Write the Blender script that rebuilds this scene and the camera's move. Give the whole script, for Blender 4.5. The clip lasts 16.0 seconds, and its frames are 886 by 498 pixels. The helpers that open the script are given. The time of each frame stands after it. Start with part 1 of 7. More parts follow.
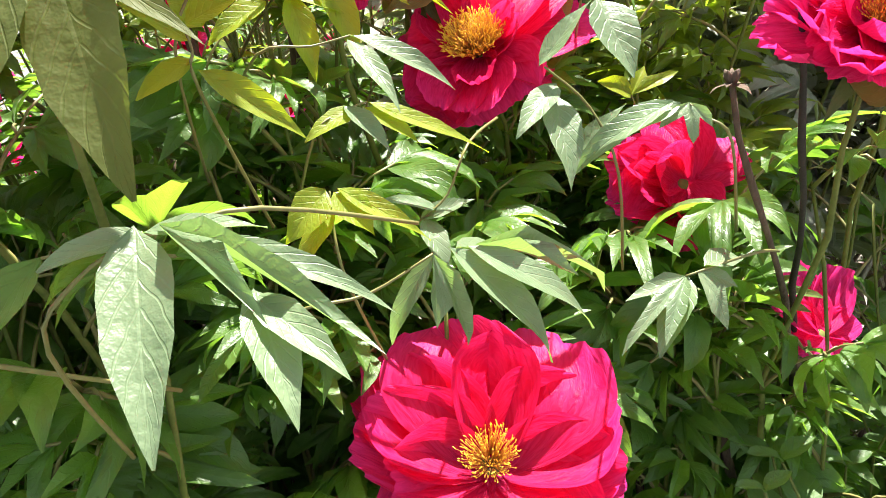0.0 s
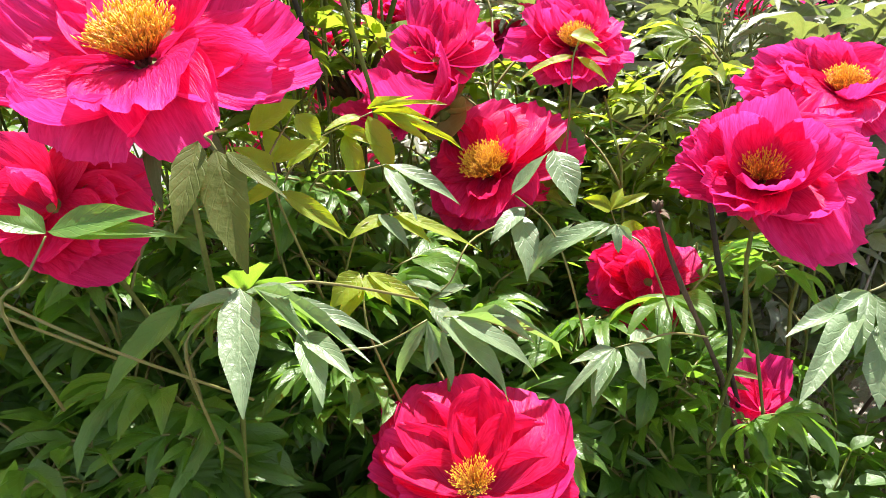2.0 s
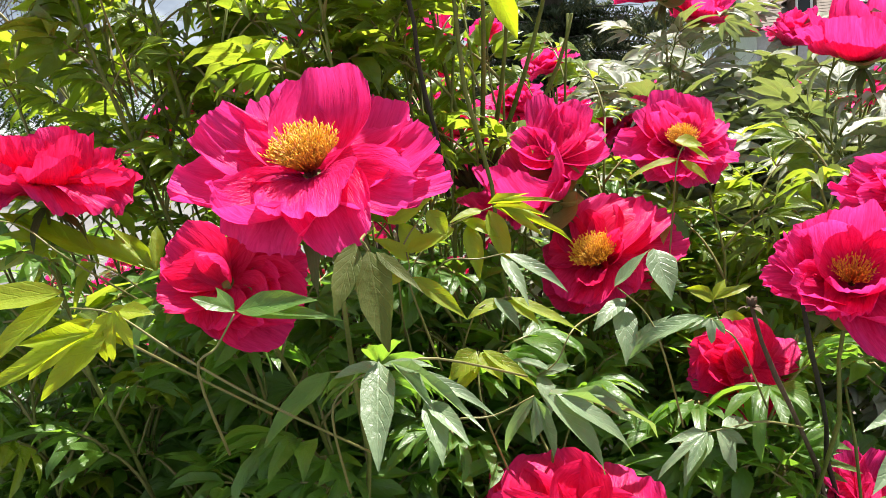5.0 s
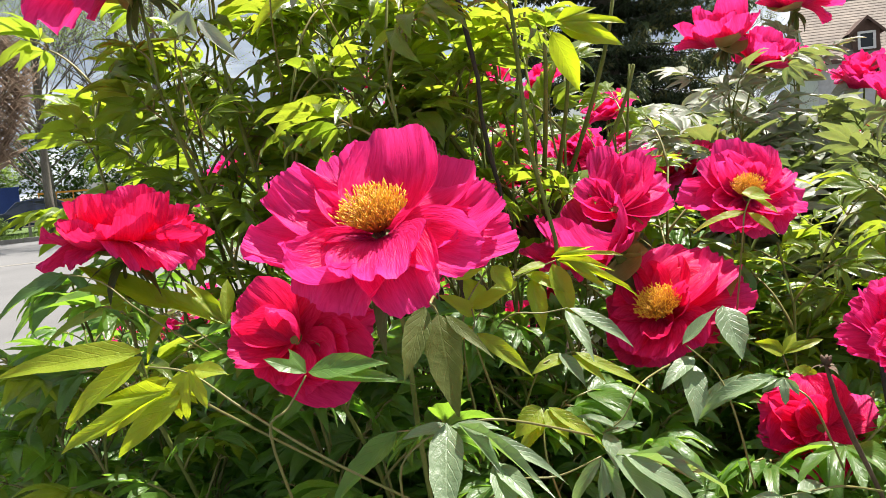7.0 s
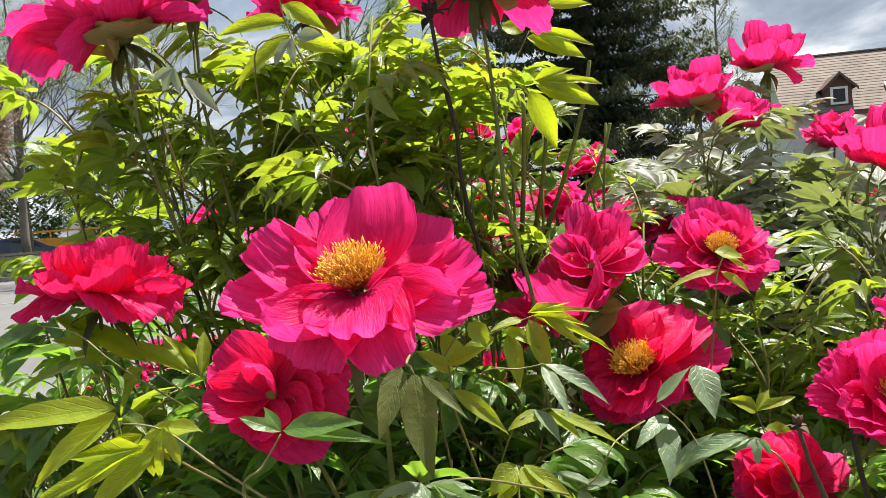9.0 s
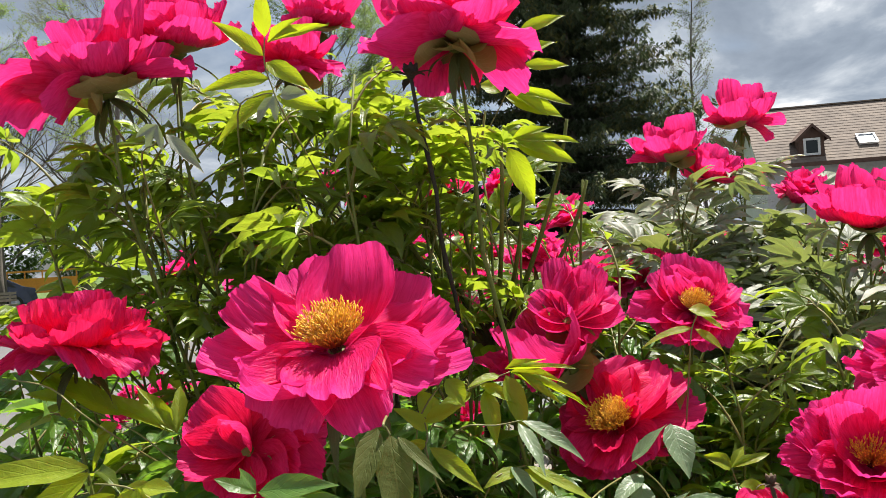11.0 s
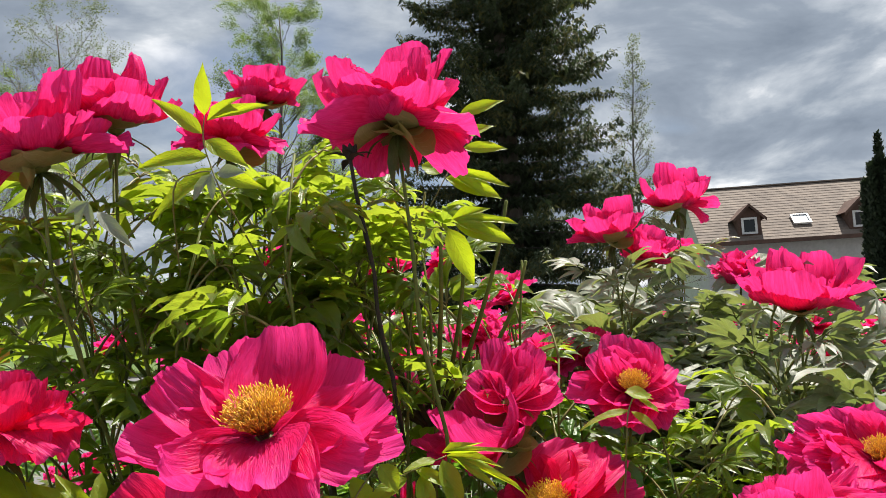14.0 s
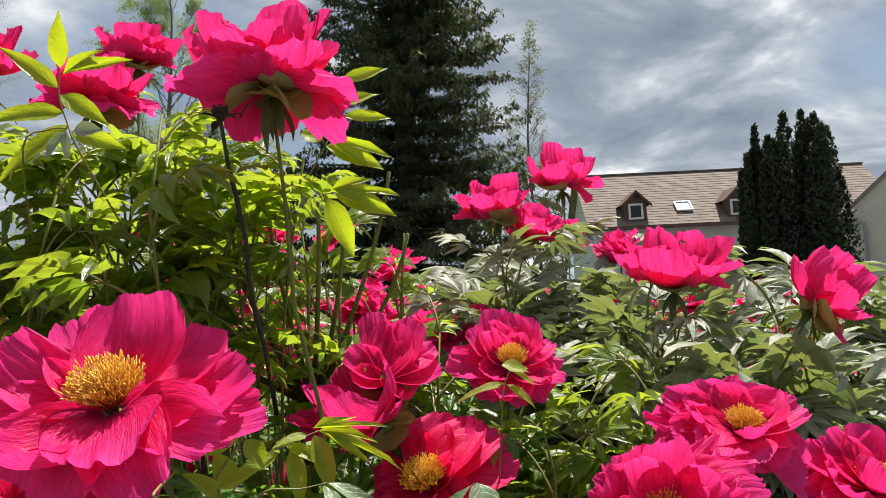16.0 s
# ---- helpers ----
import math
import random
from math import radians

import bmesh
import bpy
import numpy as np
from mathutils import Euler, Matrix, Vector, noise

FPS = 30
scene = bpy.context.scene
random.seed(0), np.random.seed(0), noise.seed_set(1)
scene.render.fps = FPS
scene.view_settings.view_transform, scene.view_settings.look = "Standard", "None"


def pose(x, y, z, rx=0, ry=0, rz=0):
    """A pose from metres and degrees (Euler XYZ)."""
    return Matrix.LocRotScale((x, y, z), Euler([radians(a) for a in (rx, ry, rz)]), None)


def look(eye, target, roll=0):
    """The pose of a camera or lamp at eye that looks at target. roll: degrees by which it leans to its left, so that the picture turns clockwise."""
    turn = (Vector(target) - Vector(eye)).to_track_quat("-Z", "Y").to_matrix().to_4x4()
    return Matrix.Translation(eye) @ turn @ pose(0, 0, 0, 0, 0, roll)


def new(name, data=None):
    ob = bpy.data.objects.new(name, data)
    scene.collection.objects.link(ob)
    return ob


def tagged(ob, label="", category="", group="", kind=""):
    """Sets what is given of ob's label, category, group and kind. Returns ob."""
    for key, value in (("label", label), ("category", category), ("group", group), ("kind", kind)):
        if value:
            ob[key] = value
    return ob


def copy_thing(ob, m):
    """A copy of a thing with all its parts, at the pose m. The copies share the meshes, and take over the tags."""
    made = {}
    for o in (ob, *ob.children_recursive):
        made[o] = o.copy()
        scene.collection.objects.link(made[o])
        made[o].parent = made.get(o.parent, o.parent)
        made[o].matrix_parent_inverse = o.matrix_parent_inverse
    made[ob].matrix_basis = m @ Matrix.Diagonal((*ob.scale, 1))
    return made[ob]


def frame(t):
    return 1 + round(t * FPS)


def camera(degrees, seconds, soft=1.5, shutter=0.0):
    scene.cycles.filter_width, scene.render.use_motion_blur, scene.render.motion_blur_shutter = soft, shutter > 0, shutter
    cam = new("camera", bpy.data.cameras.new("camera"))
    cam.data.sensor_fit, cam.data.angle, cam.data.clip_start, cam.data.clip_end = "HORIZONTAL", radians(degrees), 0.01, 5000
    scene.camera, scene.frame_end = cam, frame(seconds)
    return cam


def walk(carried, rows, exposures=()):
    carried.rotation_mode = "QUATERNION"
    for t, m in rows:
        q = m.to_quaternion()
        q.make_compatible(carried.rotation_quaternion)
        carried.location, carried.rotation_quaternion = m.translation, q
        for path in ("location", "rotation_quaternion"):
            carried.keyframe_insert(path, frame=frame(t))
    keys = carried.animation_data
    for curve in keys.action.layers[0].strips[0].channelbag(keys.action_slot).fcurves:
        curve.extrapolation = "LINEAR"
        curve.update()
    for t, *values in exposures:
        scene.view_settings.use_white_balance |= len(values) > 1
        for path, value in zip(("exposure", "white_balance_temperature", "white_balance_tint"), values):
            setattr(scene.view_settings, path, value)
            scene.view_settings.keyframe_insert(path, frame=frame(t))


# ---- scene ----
cam = camera(57.1, 16.0, soft=0.9)
METRES, EYE, TILT, LEAN, TURN = 0.40, 1.12, -20.75, 6.75, 0.0
ROWS = [
    (0.0, 0.0, 0.0, 0.0, -0.0, 0.0, 0.0),
    (0.5, 0.0329, -0.1, 0.004, 0.76, 1.99, -0.87),
    (1.0, 0.0665, -0.2187, 0.0055, 1.62, 3.61, -1.6),
    (1.5, 0.0975, -0.3489, -0.0103, 3.02, 5.15, -2.36),
    (2.0, 0.122, -0.47, -0.0323, 4.04, 6.06, -3.1),
    (2.5, 0.1392, -0.589, -0.0241, 5.47, 7.24, -4.23),
    (3.0, 0.1505, -0.6523, -0.0259, 6.33, 7.94, -4.74),
    (3.5, 0.1635, -0.6797, -0.0279, 7.86, 8.96, -5.36),
    (4.0, 0.1619, -0.6857, -0.0253, 9.15, 9.51, -5.85),
    (6.5, 0.1224, -0.7092, -0.0123, 14.83, 11.6, -7.06),
    (7.0, 0.1236, -0.7161, 0.0104, 15.37, 12.34, -7.28),
    (7.5, 0.1229, -0.7199, 0.0198, 15.33, 13.07, -7.43),
    (8.0, 0.1237, -0.7247, 0.0252, 14.78, 14.03, -7.53),
    (8.5, 0.1287, -0.7314, 0.0274, 14.24, 14.97, -7.6),
    (11.0, 0.1386, -0.7677, 0.0515, 12.25, 19.07, -7.8),
    (11.5, 0.141, -0.771, 0.0583, 11.69, 20.49, -7.69),
    (12.0, 0.1361, -0.7783, 0.0644, 10.93, 21.8, -7.53),
    (12.5, 0.1438, -0.7804, 0.0725, 10.32, 22.93, -7.37),
    (13.0, 0.1487, -0.7804, 0.0725, 9.87, 23.7, -7.32),
    (13.5, 0.1556, -0.7771, 0.0743, 9.4, 24.23, -7.25),
    (14.0, 0.1629, -0.7647, 0.075, 8.61, 24.69, -7.02),
    (14.5, 0.1668, -0.7524, 0.0744, 6.91, 24.87, -6.43),
    (15.0, 0.1821, -0.7369, 0.0778, 5.39, 24.68, -5.85),
    (15.5, 0.1921, -0.7155, 0.0825, 3.68, 24.44, -5.39),
    (16.0, 0.2031, -0.702, 0.0781, 1.49, 24.06, -4.89),
]
walk(cam, [(t, pose(0, 0, EYE, TILT, LEAN, TURN) @ pose(METRES * x, METRES * y, METRES * z, 90 + pitch, roll, yaw)) for t, x, y, z, yaw, pitch, roll in ROWS], exposures=[(0.0, 2.0), (3.0, 1.6), (7.0, 1.35), (11.0, 0.95), (16.0, 0.8)])

# ---- world, sun ----
SUN_AZ, SUN_EL = 30.0, 66.0     # degrees to the right of +y, and above the horizon
world = bpy.data.worlds.new("sky")
scene.world = world
world.use_nodes = True
wn, wl = world.node_tree.nodes, world.node_tree.links
wn.clear()
out = wn.new("ShaderNodeOutputWorld")
bg = wn.new("ShaderNodeBackground")
sky = wn.new("ShaderNodeTexSky")
sky.sky_type, sky.sun_disc = "NISHITA", False
sky.sun_elevation, sky.sun_rotation = radians(SUN_EL), radians(SUN_AZ)
sky.dust_density = 2.0
tc = wn.new("ShaderNodeTexCoord")
sep = wn.new("ShaderNodeSeparateXYZ")
wl.new(tc.outputs["Generated"], sep.inputs[0])
zz = wn.new("ShaderNodeMath"); zz.operation = "MAXIMUM"; zz.inputs[1].default_value = 0.0
wl.new(sep.outputs["Z"], zz.inputs[0])
za = wn.new("ShaderNodeMath"); za.operation = "ADD"; za.inputs[1].default_value = 0.22
wl.new(zz.outputs[0], za.inputs[0])
cmb = wn.new("ShaderNodeCombineXYZ")
for k, ch in enumerate("XY"):
    dv = wn.new("ShaderNodeMath"); dv.operation = "DIVIDE"
    wl.new(sep.outputs[ch], dv.inputs[0]); wl.new(za.outputs[0], dv.inputs[1])
    wl.new(dv.outputs[0], cmb.inputs[k])
cn = wn.new("ShaderNodeTexNoise")
cn.inputs["Scale"].default_value, cn.inputs["Detail"].default_value = 2.1, 12
cn.inputs["Roughness"].default_value, cn.inputs["Distortion"].default_value = 0.56, 0.35
wl.new(cmb.outputs[0], cn.inputs["Vector"])
cr = wn.new("ShaderNodeValToRGB")       # cloud bodies, grey bellies to bright gaps
e = cr.color_ramp.elements
e[0].position, e[0].color = 0.32, (2.25, 2.75, 3.5, 1)
e[1].position, e[1].color = 0.67, (11.5, 11.6, 11.8, 1)
m1 = e.new(0.47); m1.color = (3.55, 4.15, 5.0, 1)
m2 = e.new(0.57); m2.color = (5.95, 6.5, 7.2, 1)
wl.new(cn.outputs["Fac"], cr.inputs[0])
cov = wn.new("ShaderNodeTexNoise")
cov.inputs["Scale"].default_value, cov.inputs["Detail"].default_value = 0.8, 5
mp = wn.new("ShaderNodeMapping"); mp.inputs["Location"].default_value = (3.7, 1.3, 0)
wl.new(cmb.outputs[0], mp.inputs[0]); wl.new(mp.outputs[0], cov.inputs["Vector"])
cvr = wn.new("ShaderNodeMapRange")
cvr.inputs["From Min"].default_value, cvr.inputs["From Max"].default_value = 0.36, 0.46
wl.new(cov.outputs["Fac"], cvr.inputs["Value"])
mx = wn.new("ShaderNodeMix"); mx.data_type = "RGBA"
wl.new(cvr.outputs[0], mx.inputs[0]); wl.new(sky.outputs[0], mx.inputs[6]); wl.new(cr.outputs[0], mx.inputs[7])
wl.new(mx.outputs[2], bg.inputs["Color"])
bg.inputs["Strength"].default_value = 0.054
wl.new(bg.outputs[0], out.inputs["Surface"])

lamp = bpy.data.lights.new("sun", "SUN")
lamp.energy, lamp.angle, lamp.color = 5.0, radians(0.6), (1.0, 0.95, 0.87)
sun = new("sun", lamp)
sdir = Vector((math.sin(radians(SUN_AZ)) * math.cos(radians(SUN_EL)), math.cos(radians(SUN_AZ)) * math.cos(radians(SUN_EL)), math.sin(radians(SUN_EL))))
sun.matrix_world = look(sdir * 60, (0, 0, 0))


# ---- materials ----
def material(name):
    m = bpy.data.materials.new(name)
    m.use_nodes = True
    n, l = m.node_tree.nodes, m.node_tree.links
    n.clear()
    o = n.new("ShaderNodeOutputMaterial")
    return m, n, l, o


def ramp(n, l, fac, stops):
    r = n.new("ShaderNodeValToRGB")
    els = r.color_ramp.elements
    els[0].position, els[0].color = stops[0][0], (*stops[0][1], 1)
    els[1].position, els[1].color = stops[-1][0], (*stops[-1][1], 1)
    for p, c in stops[1:-1]:
        els.new(p).color = (*c, 1)
    l.new(fac, r.inputs[0])
    return r.outputs[0]


def texture(n, l, scale, detail=4, rough=0.55, stretch=None, coord="Object"):
    c = n.new("ShaderNodeTexCoord")
    t = n.new("ShaderNodeTexNoise")
    t.inputs["Scale"].default_value, t.inputs["Detail"].default_value, t.inputs["Roughness"].default_value = scale, detail, rough
    v = c.outputs[coord]
    if stretch:
        mpp = n.new("ShaderNodeMapping")
        mpp.inputs["Scale"].default_value = stretch
        l.new(v, mpp.inputs[0])
        v = mpp.outputs[0]
    l.new(v, t.inputs["Vector"])
    return t.outputs["Fac"]


def bump(n, l, height, strength, dist, under=None):
    b = n.new("ShaderNodeBump")
    b.inputs["Strength"].default_value, b.inputs["Distance"].default_value = strength, dist
    l.new(height, b.inputs["Height"])
    if under:
        l.new(under, b.inputs["Normal"])
    return b.outputs[0]


def mixcol(n, l, fac, a, b, kind="MIX"):
    m = n.new("ShaderNodeMix")
    m.data_type, m.blend_type = "RGBA", kind
    for sock, val in ((m.inputs[0], fac), (m.inputs[6], a), (m.inputs[7], b)):
        if isinstance(val, (int, float)):
            sock.default_value = val
        elif isinstance(val, tuple):
            sock.default_value = (*val, 1)
        else:
            l.new(val, sock)
    return m.outputs[2]


def principled(n, l, col, rough, normal=None, metal=0.0, spec=0.5):
    p = n.new("ShaderNodeBsdfPrincipled")
    if isinstance(col, tuple):
        p.inputs["Base Color"].default_value = (*col, 1)
    else:
        l.new(col, p.inputs["Base Color"])
    if isinstance(rough, (int, float)):
        p.inputs["Roughness"].default_value = rough
    else:
        l.new(rough, p.inputs["Roughness"])
    p.inputs["Metallic"].default_value, p.inputs["Specular IOR Level"].default_value = metal, spec
    if normal:
        l.new(normal, p.inputs["Normal"])
    return p


def plain(name, dark, light, scale, rough=0.7, bumpy=0.3, dist=0.005, stretch=None, metal=0.0, fine=None, spec=0.5):
    """Two-scale mottled surface between two colours."""
    m, n, l, o = material(name)
    big = texture(n, l, scale, 5, 0.6, stretch)
    small = texture(n, l, fine or scale * 9, 3, 0.6, stretch)
    col = ramp(n, l, big, [(0.3, dark), (0.7, light)])
    col = mixcol(n, l, 0.25, col, ramp(n, l, small, [(0.35, tuple(c * 0.6 for c in dark)), (0.65, light)]))
    nrm = bump(n, l, small, bumpy, dist) if bumpy else None
    p = principled(n, l, col, rough, nrm, metal, spec)
    l.new(p.outputs[0], o.inputs[0])
    return m


def leafy(name, top, top2, glow, share, rough=0.42, spec=0.5):
    """Leaf: waxy top, veins from the blade's own coordinates, light shining through."""
    m, n, l, o = material(name)
    uv = n.new("ShaderNodeUVMap")
    sp = n.new("ShaderNodeSeparateXYZ")
    l.new(uv.outputs[0], sp.inputs[0])
    ab = n.new("ShaderNodeMath"); ab.operation = "ABSOLUTE"
    sub = n.new("ShaderNodeMath"); sub.operation = "SUBTRACT"; sub.inputs[1].default_value = 0.5
    l.new(sp.outputs["X"], sub.inputs[0]); l.new(sub.outputs[0], ab.inputs[0])
    # side veins run forward and outward from the midrib
    k = n.new("ShaderNodeMath"); k.operation = "MULTIPLY_ADD"; k.inputs[1].default_value = -0.55
    wob = n.new("ShaderNodeMath"); wob.operation = "MULTIPLY_ADD"; wob.inputs[1].default_value = 0.11
    l.new(texture(n, l, 60, 2), wob.inputs[0]); l.new(sp.outputs["Y"], wob.inputs[2])
    l.new(ab.outputs[0], k.inputs[0]); l.new(wob.outputs[0], k.inputs[2])
    s = n.new("ShaderNodeMath"); s.operation = "MULTIPLY"; s.inputs[1].default_value = 46.0
    l.new(k.outputs[0], s.inputs[0])
    sn = n.new("ShaderNodeMath"); sn.operation = "SINE"
    l.new(s.outputs[0], sn.inputs[0])
    pw = n.new("ShaderNodeMapRange")
    pw.inputs["From Min"].default_value, pw.inputs["From Max"].default_value = 0.80, 1.0
    l.new(sn.outputs[0], pw.inputs["Value"])
    rib = n.new("ShaderNodeMapRange")
    rib.inputs["From Min"].default_value, rib.inputs["From Max"].default_value = 0.045, 0.0
    l.new(ab.outputs[0], rib.inputs["Value"])
    vein = n.new("ShaderNodeMath"); vein.operation = "MAXIMUM"
    l.new(pw.outputs[0], vein.inputs[0]); l.new(rib.outputs[0], vein.inputs[1])
    oi = n.new("ShaderNodeObjectInfo")
    isl = n.new("ShaderNodeNewGeometry")
    grain = texture(n, l, 45, 4)
    col = ramp(n, l, grain, [(0.3, top), (0.75, top2)])
    half = n.new("ShaderNodeMath"); half.operation = "MULTIPLY"; half.inputs[1].default_value = 0.45
    l.new(oi.outputs["Random"], half.inputs[0])
    col = mixcol(n, l, half.outputs[0], col, tuple(c * 0.55 for c in top2))
    v = n.new("ShaderNodeMath"); v.operation = "MULTIPLY"; v.inputs[1].default_value = 0.12
    l.new(vein.outputs[0], v.inputs[0])
    col = mixcol(n, l, v.outputs[0], col, tuple(min(1, c * 1.9 + 0.02) for c in top2))
    h = n.new("ShaderNodeMath"); h.operation = "MULTIPLY_ADD"; h.inputs[1].default_value = -0.18
    l.new(vein.outputs[0], h.inputs[0]); l.new(texture(n, l, 160, 3), h.inputs[2])
    nrm = bump(n, l, h.outputs[0], 0.6, 0.0016)
    p = principled(n, l, col, rough, nrm, 0, spec)
    t = n.new("ShaderNodeBsdfTranslucent")
    l.new(nrm, t.inputs["Normal"])
    gl = mixcol(n, l, isl.outputs["Random Per Island"], glow, (glow[0] * 0.62, glow[1] * 0.78, glow[2] * 0.8))
    gl = mixcol(n, l, v.outputs[0], gl, tuple(c * 0.5 for c in glow))
    l.new(gl, t.inputs["Color"])
    ms = n.new("ShaderNodeMixShader")
    ms.inputs[0].default_value = share
    l.new(p.outputs[0], ms.inputs[1]); l.new(t.outputs[0], ms.inputs[2])
    l.new(ms.outputs[0], o.inputs[0])
    return m


def petally(name, base, edge, glow, share):
    """Peony petal: crepe folds that run from claw to rim, silky sheen painted as a lighter rim, red light shining
    through.
    """
    m, n, l, o = material(name)
    uv = n.new("ShaderNodeUVMap")
    mpp = n.new("ShaderNodeMapping"); mpp.inputs["Scale"].default_value = (13, 4.5, 1)
    l.new(uv.outputs[0], mpp.inputs[0])
    fold = n.new("ShaderNodeTexNoise")
    fold.inputs["Scale"].default_value, fold.inputs["Detail"].default_value = 1.0, 4
    fold.inputs["Distortion"].default_value = 0.6
    l.new(mpp.outputs[0], fold.inputs["Vector"])
    sp = n.new("ShaderNodeSeparateXYZ")
    l.new(uv.outputs[0], sp.inputs[0])
    # claw pigment, with shade inside the bloom and rim highlights painted in too
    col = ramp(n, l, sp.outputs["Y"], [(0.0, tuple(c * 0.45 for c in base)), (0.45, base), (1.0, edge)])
    # folds are lightened and darkened in the colour, besides the bump
    col = mixcol(n, l, 0.22, col, ramp(n, l, fold.outputs["Fac"], [(0.3, base), (0.7, edge)]))
    oi = n.new("ShaderNodeObjectInfo")
    w = n.new("ShaderNodeMath"); w.operation = "MULTIPLY"; w.inputs[1].default_value = 0.35
    l.new(oi.outputs["Random"], w.inputs[0])
    col = mixcol(n, l, w.outputs[0], col, tuple(c * 0.7 for c in base))
    mp2 = n.new("ShaderNodeMapping"); mp2.inputs["Scale"].default_value = (34, 5, 1)
    l.new(uv.outputs[0], mp2.inputs[0])
    crepe = n.new("ShaderNodeTexNoise")
    crepe.inputs["Scale"].default_value, crepe.inputs["Detail"].default_value = 1.0, 5
    crepe.inputs["Distortion"].default_value = 1.2
    l.new(mp2.outputs[0], crepe.inputs["Vector"])
    col = mixcol(n, l, 0.28, col, ramp(n, l, crepe.outputs["Fac"], [(0.30, tuple(c * 0.8 for c in base)), (0.70, tuple(min(1, c * 1.1 + 0.05) for c in edge))]))
    nrm = bump(n, l, fold.outputs["Fac"], 0.4, 0.003)
    nrm = bump(n, l, crepe.outputs["Fac"], 0.6, 0.0022, nrm)
    p = principled(n, l, col, 0.42, nrm, 0, 0.12)
    t = n.new("ShaderNodeBsdfTranslucent")
    l.new(nrm, t.inputs["Normal"])
    # shade of the bloom's heart also put into the transmitted colour
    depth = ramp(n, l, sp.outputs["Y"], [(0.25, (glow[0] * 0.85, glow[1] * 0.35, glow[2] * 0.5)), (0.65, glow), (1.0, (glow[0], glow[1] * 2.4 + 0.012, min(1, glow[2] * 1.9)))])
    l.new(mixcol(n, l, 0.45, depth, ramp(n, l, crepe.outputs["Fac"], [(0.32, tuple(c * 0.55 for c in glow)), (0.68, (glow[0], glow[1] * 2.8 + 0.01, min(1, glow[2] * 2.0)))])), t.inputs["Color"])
    ms = n.new("ShaderNodeMixShader")
    ms.inputs[0].default_value = share
    l.new(p.outputs[0], ms.inputs[1]); l.new(t.outputs[0], ms.inputs[2])
    l.new(ms.outputs[0], o.inputs[0])
    return m


LEAF = leafy("leaf_green", (0.045, 0.112, 0.018), (0.14, 0.255, 0.050), (0.36, 0.62, 0.045), 0.44, 0.40, 0.6)
LEAF_YOUNG = leafy("leaf_fresh", (0.085, 0.138, 0.016), (0.180, 0.245, 0.040), (0.47, 0.57, 0.035), 0.52, 0.36, 0.6)
# waxy grey-green, greyed further in the colour for the sky reflected on it
LEAF_GREY = leafy("leaf_waxy_sheen", (0.180, 0.203, 0.148), (0.37, 0.385, 0.31), (0.46, 0.54, 0.11), 0.24, 0.48, 0.4)
# fresh leaf in the sun: the glow of sunlight is lifted into its colour
LEAF_SUNLIT = leafy("leaf_sunlit", (0.20, 0.275, 0.012), (0.34, 0.41, 0.034), (0.80, 0.88, 0.02), 0.50, 0.42, 0.45)
# green leaf whitened in its colour to stand for gloss from sun and sky
LEAF_SHEEN = leafy("leaf_pale_sheen", (0.135, 0.205, 0.105), (0.255, 0.340, 0.195), (0.42, 0.62, 0.11), 0.32, 0.38, 0.5)
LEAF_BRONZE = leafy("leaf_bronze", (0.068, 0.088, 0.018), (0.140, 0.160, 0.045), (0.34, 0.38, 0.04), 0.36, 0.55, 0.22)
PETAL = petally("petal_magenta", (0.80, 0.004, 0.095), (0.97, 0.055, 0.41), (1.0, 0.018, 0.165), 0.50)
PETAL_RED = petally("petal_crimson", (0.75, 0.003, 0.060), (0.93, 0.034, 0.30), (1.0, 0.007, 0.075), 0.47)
BRACT = leafy("bract_green", (0.045, 0.060, 0.016), (0.105, 0.115, 0.040), (0.24, 0.26, 0.04), 0.25, 0.5, 0.4)
ANTHER = plain("anther_yellow", (0.80, 0.38, 0.015), (0.95, 0.62, 0.05), 300, 0.6, 0.3, 0.0005)
FILAMENT = plain("filament_crimson", (0.48, 0.14, 0.02), (0.76, 0.38, 0.04), 200, 0.6, 0)
CARPEL = plain("carpel_dark", (0.05, 0.012, 0.01), (0.12, 0.03, 0.02), 200, 0.6, 0.2, 0.0005)
SEPAL = leafy("sepal_tan", (0.25, 0.22, 0.075), (0.38, 0.32, 0.13), (0.60, 0.46, 0.09), 0.3)
STEM = plain("stem_green", (0.085, 0.110, 0.020), (0.175, 0.195, 0.045), 25, 0.6, 0.2, 0.001, spec=0.25)
PETIOLE = plain("petiole_tinged", (0.14, 0.155, 0.04), (0.25, 0.215, 0.075), 18, 0.5, 0.15, 0.001)
WOOD = plain("peony_wood", (0.045, 0.028, 0.018), (0.15, 0.10, 0.065), 30, 0.85, 0.8, 0.003, (1, 1, 0.3))
DEADWOOD = plain("dry_twig", (0.20, 0.17, 0.14), (0.42, 0.38, 0.33), 40, 0.85, 0.6, 0.002, (1, 1, 0.3))
BLACKSTEM = plain("dark_stem", (0.012, 0.010, 0.008), (0.04, 0.03, 0.022), 40, 0.7, 0.5, 0.001)


# ---- mesh tools ----
ORIGIN = {}


def thing(name, at, label, category, group=""):
    ob = new(name)
    ob.empty_display_size = 0.05
    ob.matrix_basis = Matrix.Translation(at)
    ORIGIN[ob] = Matrix.Translation(at)
    return tagged(ob, label, category, group)


